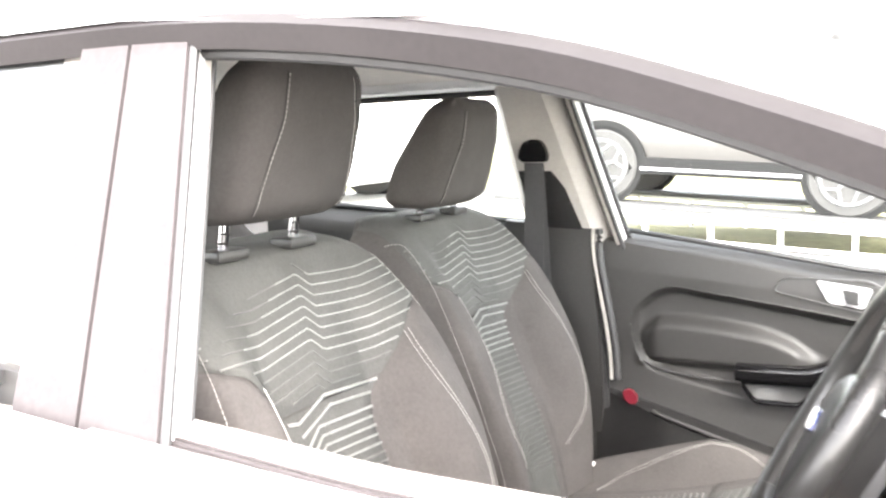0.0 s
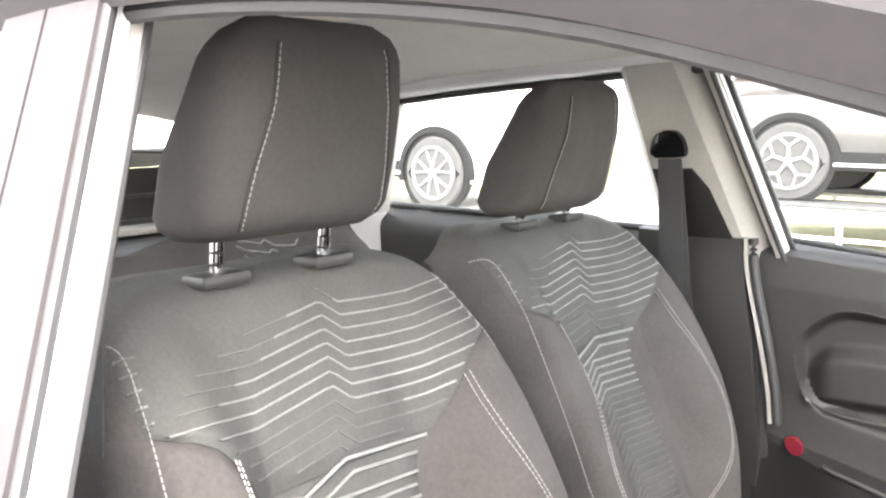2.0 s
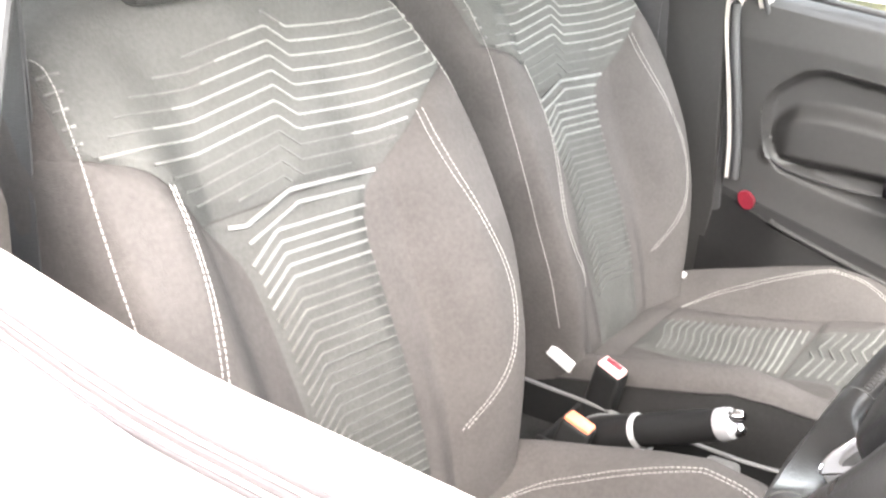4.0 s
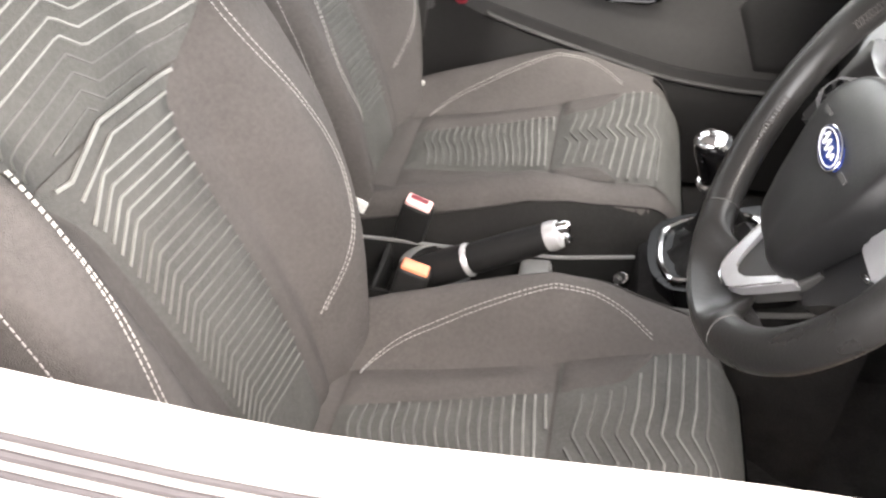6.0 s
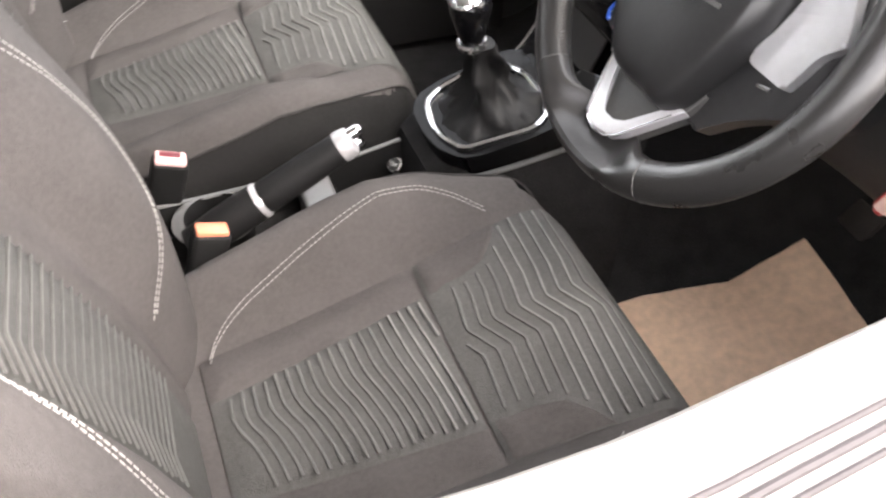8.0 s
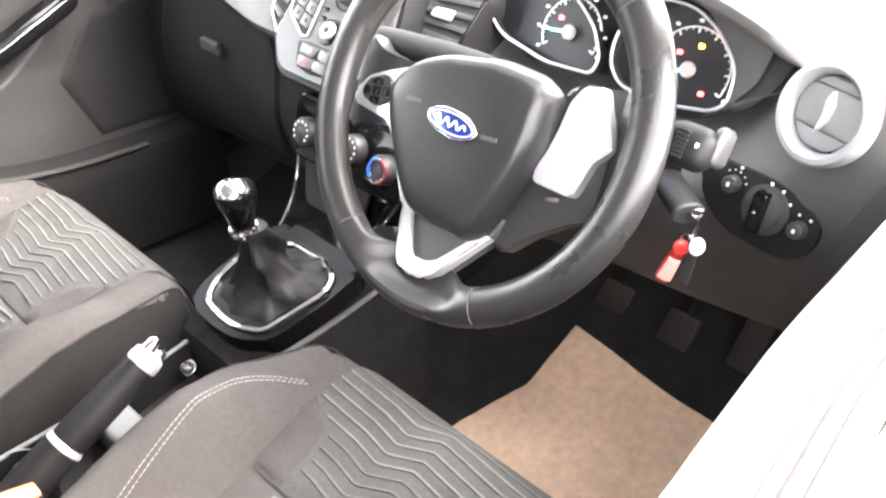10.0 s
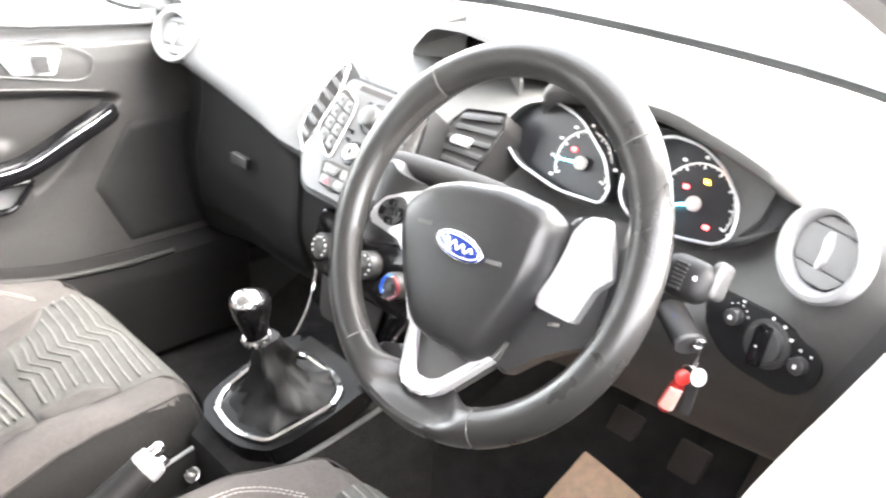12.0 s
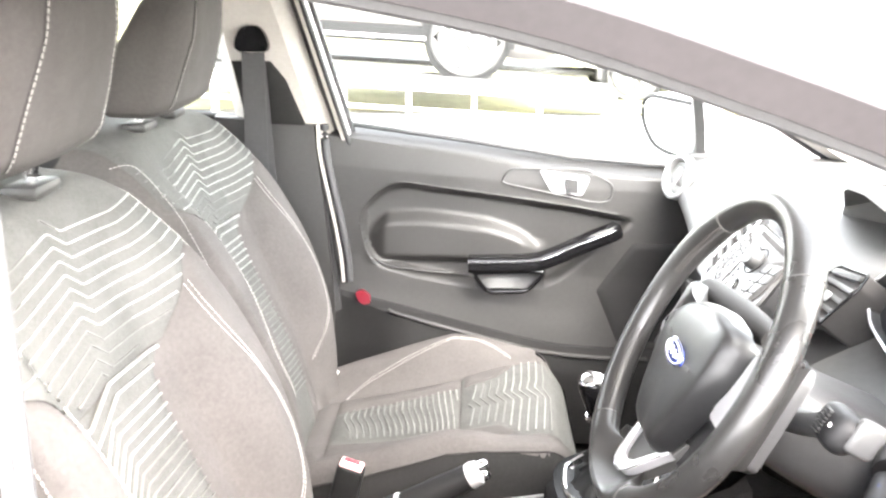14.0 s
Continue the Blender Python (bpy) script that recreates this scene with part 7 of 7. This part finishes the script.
# ---- rear bench ----
def rear_bench():
    r = thing("rear_bench", (-1.1, 0, 0.35), "dark cloth rear bench with striped inserts", "car seat")
    def back(u, t):
        y = -0.62 + 1.24 * u
        return Vector((-1.02 - 0.22 * t - 0.05 * smooth01(0.85, 1.0, t), y, 0.55 + 0.5 * t - 0.03 * smooth01(0.9, 1.0, abs(2 * u - 1)) + 0.015 * math.cos(u * math.pi * 6)))
    vs, fs = grid(back, 40, 20)
    vs2, fs2 = grid(lambda u, t: back(u, 1) + Vector((-0.12 * t, 0, -0.02 * t * t)), 40, 4)
    bk = mesh_part("backrest", *join((vs, fs), (vs2, fs2)), CLOTH, r, "dark cloth rear backrest")
    lines = []
    for y0 in (-0.33, 0.33):
        for k in range(9):
            z = 1.02 - 0.02 * k
            t = (z - 0.55) / 0.5
            pts = [back((y0 + 0.1 * (i / 10 - 0.5) * 2 + 0.62) / 1.24, t + (0.01 if i % 5 else 0.03)) + Vector((0.004, 0, 0)) for i in range(11)]
            lines.append(tube(pts, 0.002, 6))
    half = len(lines) // 2
    for k in (0, half):
        mesh_part("woven_stripes", *join(*lines[k:k + half]), STRIPE, bk, "pale woven stripes")
    mesh_part("cushion", *grid(lambda u, t: Vector((-1.05 + 0.5 * t, -0.6 + 1.2 * u, 0.6 - 0.03 * t + 0.01 * math.sin(math.pi * t) - 0.22 * smooth01(0.92, 1.0, t))), 30, 16), CLOTH, r, "dark cloth rear cushion")
    return r


def rear_door_trim(sg):
    d = thing("rear_door", (-0.85, sg * 0.7, 0.35), "charcoal rear door trim with speaker grille", "car door", "rear doors")
    def fn(u, t):
        x = -1.25 + 0.8 * u
        top = lerp_table([(-1.25, 1.075), (-0.45, 1.03)], x)
        z = 0.4 + (top - 0.4) * t
        y = 0.69 + 0.045 * smooth01(0.93, 1.0, t) - 0.03 * smooth01(0.62, 0.58, t) * smooth01(0.4, 0.44, t)
        return Vector((x, sg * y, z))
    mesh_part("door_trim", *grid(fn, 40, 40), TRIM, d, "charcoal plastic rear door trim")
    mesh_part("speaker_rim", *ring((-0.78, sg * 0.683, 0.86), (0, -sg, 0), 0.07, 0.006, 32, 8), PLASTIC, d, "speaker grille rim")
    mesh_part("belt_seal", *tube([(-1.25, sg * 0.735, 1.078), (-0.45, sg * 0.735, 1.032)], 0.008, 8), RUBBER, d, "black window belt seal")
    return d


# ---- floor things ----
def paper_mat():
    m = thing("paper_floor_mat", (0.58, -0.3, 0.31), "brown kraft paper floor mat, creased", "floor mat")
    def fn(u, t):
        y = -0.475 + 0.313 * u
        x0, x1 = 0.3, lerp_table([(-0.475, 0.697), (-0.42, 0.703), (-0.29, 0.712), (-0.162, 0.729)], y)
        x = x0 + (x1 - x0) * t
        y += u * lerp_table([(0.3, 0.008), (0.46, 0.011), (0.6, -0.007), (0.73, -0.002)], x)
        z = lerp_table([(0.3, 0.322), (0.6, 0.326), (0.76, 0.386)], x) + 0.005 * noise.noise(Vector((x * 7, y * 7, 0.3))) + 0.003 * math.sin(7 * u + 3 * t)
        z += 0.004 * abs(noise.noise(Vector((x * 16, y * 11, 2.0))))
        return Vector((x, y, z))
    mesh_part("sheet", *grid(fn, 44, 56), KRAFT, m)
    return m


def pedals():
    for y, x, z, lab in ((-0.184, 0.8, 0.395, "dusty rubber clutch pedal"), (-0.31, 0.8, 0.4, "dusty rubber brake pedal"), (-0.42, 0.83, 0.43, "black rubber accelerator pedal")):
        p = thing("pedal", (x, y, z - 0.05), lab, "pedal", "foot pedals")
        w, h = (0.056, 0.07) if y > -0.4 else (0.045, 0.1)
        part("pedal_pad", block((x, y, z), (0.014, w, h), 0.005, Euler((0, radians(38), 0)).to_matrix()), PEDAL, p, "ribbed rubber pad")
        mesh_part("pedal_arm", *tube(spline([(x + 0.006, y, z + 0.01), (x + 0.07, y, z + 0.07), (x + 0.12, y, z + 0.2)], 8), 0.006, 8), CLAD, p, "black pedal arm")


# ---- outside ----
GROUND_Z = 0.0


def outside():
    asphalt = paint("pale_worn_asphalt", (0.26, 0.255, 0.245), 0.9, var=0.25, vscale=0.6, grain=0.6, gscale=60)
    g = mesh_part("ground", *grid(lambda u, t: Vector((-400 + 800 * u, -400 + 800 * t, GROUND_Z)), 8, 8), asphalt)
    tagged(g, "pale asphalt car park surface", "ground", kind="structure")
    grass = paint("sunlit_mown_grass", (0.2, 0.19, 0.09), 0.95, var=0.35, vscale=1.2, grain=0.8, gscale=60)
    b = mesh_part("grass_bank", *grid(lambda u, t: Vector((-60 + 120 * u, 7.9 + 34 * t, 0.02 + 0.5 * smooth01(0.08, 0.4, t))), 20, 10), grass)
    tagged(b, "pale green mown grass bank behind the cars", "grass", kind="structure")


def alloy_wheel(parent, c, r, ax, mat_rim, spokes=5, honeycomb=False):
    """A road wheel on the axle direction ax (unit, along y)."""
    s = ax
    w = mesh_part("wheel", *tube([c + Vector((0, -0.1 * s, 0)), c + Vector((0, -0.085 * s, 0)), c + Vector((0, 0.08 * s, 0)), c + Vector((0, 0.1 * s, 0)), c + Vector((0, 0.104 * s, 0)), c + Vector((0, 0.09 * s, 0))], [r * 0.9, r, r, r * 0.95, r * 0.8, r * 0.7], 40, up=(1, 0, 0)), TYRE, parent, "dusty black tyre")
    mesh_part("rim", *ring(c + Vector((0, 0.098 * s, 0)), (0, s, 0), r * 0.7, 0.022, 40, 8), mat_rim, w, "bright alloy rim")
    part("brake", disc(c + Vector((0, 0.05 * s, 0)), (0, s, 0), r * 0.66, 0.01, 0.002), CLAD, w, "dark wheel well")
    for k in range(spokes):
        q = 2 * math.pi * k / spokes + 0.3
        d = Vector((math.cos(q), 0, math.sin(q)))
        e = Vector((-math.sin(q), 0, math.cos(q)))
        if honeycomb:
            # a broad arm that forks half-way to the rim
            fork = c + Vector((0, 0.108 * s, 0)) + d * r * 0.4
            mesh_part("spoke", *tube([c + Vector((0, 0.105 * s, 0)) + d * 0.03, fork], [0.026, 0.02], 8), mat_rim, w)
            for m in (-1, 1):
                q2 = q + m * 0.44
                mesh_part("spoke_fork", *tube([fork, c + Vector((0, 0.1 * s, 0)) + Vector((math.cos(q2), 0, math.sin(q2))) * r * 0.7], [0.02, 0.016], 8), mat_rim, w)
            continue
        for m in (-1, 1):
            mesh_part("spoke", *tube([c + Vector((0, 0.1 * s, 0)) + d * 0.04, c + Vector((0, 0.105 * s, 0)) + d * r * 0.4 + e * m * 0.035, c + Vector((0, 0.1 * s, 0)) + d * r * 0.68 + e * m * 0.075], [0.02, 0.015, 0.013], 8), mat_rim, w)
    part("wheel_cap", disc(c + Vector((0, 0.1 * s, 0)), (0, s, 0), 0.045, 0.018, 0.006), mat_rim, w, "wheel centre cap")
    return w


def suv(name, label, m, body, length=4.5, wb=2.69, h=1.66, r=0.345, cladding=None, honeycomb=False):
    """A parked sport utility car seen from its side, lofted section by section; origin on the ground at the rear axle."""
    car = new(name)
    tagged(car, label, "car", "parked cars")
    car.empty_display_size = 0.3
    rear, front = -0.85, wb + 0.92
    # body side sections along x: (x, sill z, waist z, half width)
    st = [(rear, 0.62, 0.98, 0.72), (rear + 0.1, 0.42, 1.04, 0.84), (-0.4, 0.36, 1.06, 0.91), (0.0, 0.36, 1.06, 0.92), (0.6, 0.3, 1.04, 0.92), (wb * 0.5, 0.3, 1.03, 0.92), (wb - 0.6, 0.3, 1.02, 0.92), (wb, 0.3, 1.0, 0.92), (wb + 0.5, 0.2, 0.92, 0.89), (wb + 0.8, 0.2, 0.8, 0.8), (front, 0.26, 0.7, 0.66)]
    rings = []
    for x, z0, z1, hw in st:
        rings.append([Vector((x, a * hw, b)) for a, b in [(-0.9, z0), (0.9, z0), (0.98, z0 + 0.1), (1.0, (z0 + z1) / 2), (0.97, z1 - 0.05), (0.86, z1 + 0.01), (-0.86, z1 + 0.01), (-0.97, z1 - 0.05), (-1.0, (z0 + z1) / 2), (-0.98, z0 + 0.1)]])
    mesh_part("body", *loft(rings), body, car, "painted car body")
    gh = [(rear + 0.12, 1.02, 1.1, 0.78), (rear + 0.35, 1.02, h - 0.12, 0.72), (0.0, 1.03, h - 0.01, 0.68), (0.9, 1.03, h, 0.68), (1.5, 1.02, h - 0.04, 0.68), (2.0, 1.0, h - 0.2, 0.72), (2.55, 0.98, 1.08, 0.8)]
    rings = [[Vector((x, a * hw, b)) for a, b in [(-1.12, z0), (1.12, z0), (1.06, z0 + (z1 - z0) * 0.5), (0.98, z1 - 0.05), (0.85, z1), (-0.85, z1), (-0.98, z1 - 0.05), (-1.06, z0 + (z1 - z0) * 0.5)]] for x, z0, z1, hw in gh]
    mesh_part("roof", *loft(rings), body, car, "painted cabin roof")
    tint = paint("dark_tinted_glass", (0.03, 0.035, 0.04), 0.05)
    for sg in (-1, 1):
        for o in ([(-0.25, 1.1), (0.55, 1.1), (0.55, h - 0.14), (0.05, h - 0.16)], [(0.62, 1.1), (1.4, 1.09), (1.4, h - 0.15), (0.62, h - 0.13)], [(1.46, 1.09), (2.2, 1.07), (1.75, h - 0.22), (1.46, h - 0.16)]):
            vs = []
            ol = rounded(o, 0.06)
            for a, b in ol:
                zz = (b - 1.03) / (h - 1.03)
                vs.append(Vector((a, sg * (0.8 - 0.11 * zz), b)))
            n = len(vs)
            vs += [v + Vector((0, sg * -0.02, 0)) for v in vs]
            mesh_part("side_glass", vs, [tuple(range(n))] + [tuple(range(2 * n - 1, n - 1, -1))] + [(i, (i + 1) % n, n + (i + 1) % n, n + i) for i in range(n)], tint, car, "dark tinted side glass")
        if cladding:
            mesh_part("sill_cladding", *sweep([(-0.02, -0.09), (0.03, -0.09), (0.03, 0.06), (-0.02, 0.09)], [(0.42, sg * 0.91, 0.4), (wb - 0.42, sg * 0.91, 0.4)], (0, 0, 1)), cladding, car, "dark sill cladding")
            mesh_part("sill_trim", *tube([(0.42, sg * 0.95, 0.36), (wb - 0.42, sg * 0.95, 0.36)], 0.018, 8), SILVER, car, "bright sill strip")
        for x in (0.0, wb):
            arch = [Vector((x + (r + 0.07) * math.cos(q), sg * 0.915, r + (r + 0.07) * math.sin(q))) for q in (math.pi * i / 20 for i in range(-1, 22))]
            mesh_part("wheel_arch", *sweep([(-0.03, -0.03), (0.03, -0.03), (0.03, 0.03), (-0.03, 0.03)], arch, (0, 1, 0)), cladding or PLASTIC, car, "dark wheel arch trim")
            part("arch_well", disc(Vector((x, sg * 0.9, r)), (0, sg, 0), r + 0.06, 0.024, 0.0), CLAD, car, "dark wheel well")
            alloy_wheel(car, Vector((x, sg * 0.85, r)), r, sg, ALLOY, 5, honeycomb)
        part("tail_lamp", block((rear + 0.24, sg * 0.8, 1.25), (0.34, 0.14, 0.1), 0.03) if h > 1.6 else block((rear + 0.12, sg * 0.74, 0.98), (0.16, 0.16, 0.16), 0.03), FOBRED, car, "red tail lamp")
        part("headlamp", block((front - 0.22, sg * 0.66, 0.76), (0.3, 0.2, 0.12), 0.04), PALE, car, "clear headlamp")
        mesh_part("door_handle", *tube([(0.95, sg * 0.925, 0.93), (1.12, sg * 0.93, 0.93)], 0.014, 8), body, car, "door handle")
    part("bumper", block((rear + 0.06, 0, 0.55), (0.22, 1.6, 0.26), 0.06), body, car, "painted rear bumper")
    car.matrix_basis = m
    return car


def display_ramp():
    white = paint("white_painted_steel", (0.75, 0.75, 0.74), 0.5, var=0.06)
    rot = Euler((0, radians(3.0), 0)).to_matrix()
    o = Vector((-1.27, 8.75, 0.444))
    r = thing("display_ramp", (-1.27, 8.75, 0.0), "white steel display ramp with posts under a parked car", "display ramp")
    deck = paint("dark_ribbed_deck", (0.06, 0.06, 0.06), 0.7, var=0.2)
    for y in (-0.85, 0.85):
        part("deck_track", block(o + rot @ Vector((0, y, -0.025)), (5.4, 0.5, 0.05), 0.008, rot), deck, r, "dark ribbed wheel track")
    for y in (-1.15, 1.15):
        mesh_part("side_rail", *sweep([(-0.03, -0.04), (0.03, -0.04), (0.03, 0.04), (-0.03, 0.04)], [o + rot @ Vector((-2.7, y, -0.09)), o + rot @ Vector((2.7, y, -0.09))]), white, r, "white steel side rail")
        for i in range(9):
            x = -2.6 + 0.65 * i
            p = o + rot @ Vector((x, y, -0.1))
            part("post", block((p.x, p.y, p.z / 2), (0.05, 0.05, p.z), 0.006), white, r, "white steel post")
        mesh_part("brace", *tube([o + rot @ Vector((-2.6, y, -0.32)), o + rot @ Vector((2.6, y, -0.32))], 0.02, 8), white, r, "white steel brace")
    return r


# ---- put the place together ----
shell()
drv = front_seat()
pas = copy_thing(drv, Matrix.Translation(Vector(drv.location) + PAS_OFF))
pas["label"] = "charcoal cloth front passenger seat with grey striped inserts and headrest"
for ob in pas.children:
    if ob.name.startswith("headrest") and "post" not in ob.name:
        ob.location += Vector((0, -0.02, -0.02))
    if ob.name.startswith("seat_cushion"):
        ob.location += Vector((0.021, 0.013, -0.008))
for ob in list(pas.children_recursive):
    # the passenger cushion has plain piping on its inner edge
    if ob.name.startswith("stitching") and ob.parent.name.startswith("seat_cushion") and ob.data.vertices[0].co.y < CUSH_Y:
        bpy.data.objects.remove(ob)
passenger_door()
driver_door()
door_mirror()
steering_wheel()
dashboard()
key_bunch()
centre_console()
gear_lever()
handbrake()
buckle(-0.1505, 0.039, 0.5985, (7, 15, -7), BUTTON_PALE, True, "black passenger belt buckle with red button paled for glare")
buckle(-0.1275, -0.087, 0.588, (-3, 15, -1), ORANGE, False, "black driver belt buckle with pale orange button")
belt_and_ring(-1)
belt_and_ring(1)
rear_bench()
rear_door_trim(-1)
rear_door_trim(1)
paper_mat()
pedals()
outside()
display_ramp()
GREY = paint("silver_grey_car_paint", (0.075, 0.071, 0.068), 0.3, metal=0.3, coat=0.6, var=0.04)
tilt = Euler((0, radians(3.0), 0)).to_matrix().to_4x4()
suv("parked_suv", "silver-grey sport utility car parked on a display ramp", Matrix.Translation((-2.47, 8.75, 0.505)) @ tilt, GREY, wb=2.4, r=0.375, cladding=CLAD, honeycomb=True)
suv("parked_suv", "white sport utility car parked on a concrete plinth", Matrix.Translation((-7.7, 6.45, 0.58)), WHITE, cladding=CLAD)
suv("parked_car", "white parked car with red tail lamps", Matrix.Translation((1.82, 9.95, 0.0)), WHITE, h=1.5, r=0.31)
concrete = paint("pale_concrete", (0.4, 0.39, 0.37), 0.85, var=0.15, vscale=2)
pl = part("plinth", block((-6.4, 6.45, 0.29), (5.6, 2.3, 0.58), 0.02), concrete)
tagged(pl, "pale concrete display plinth under a white car", "plinth")
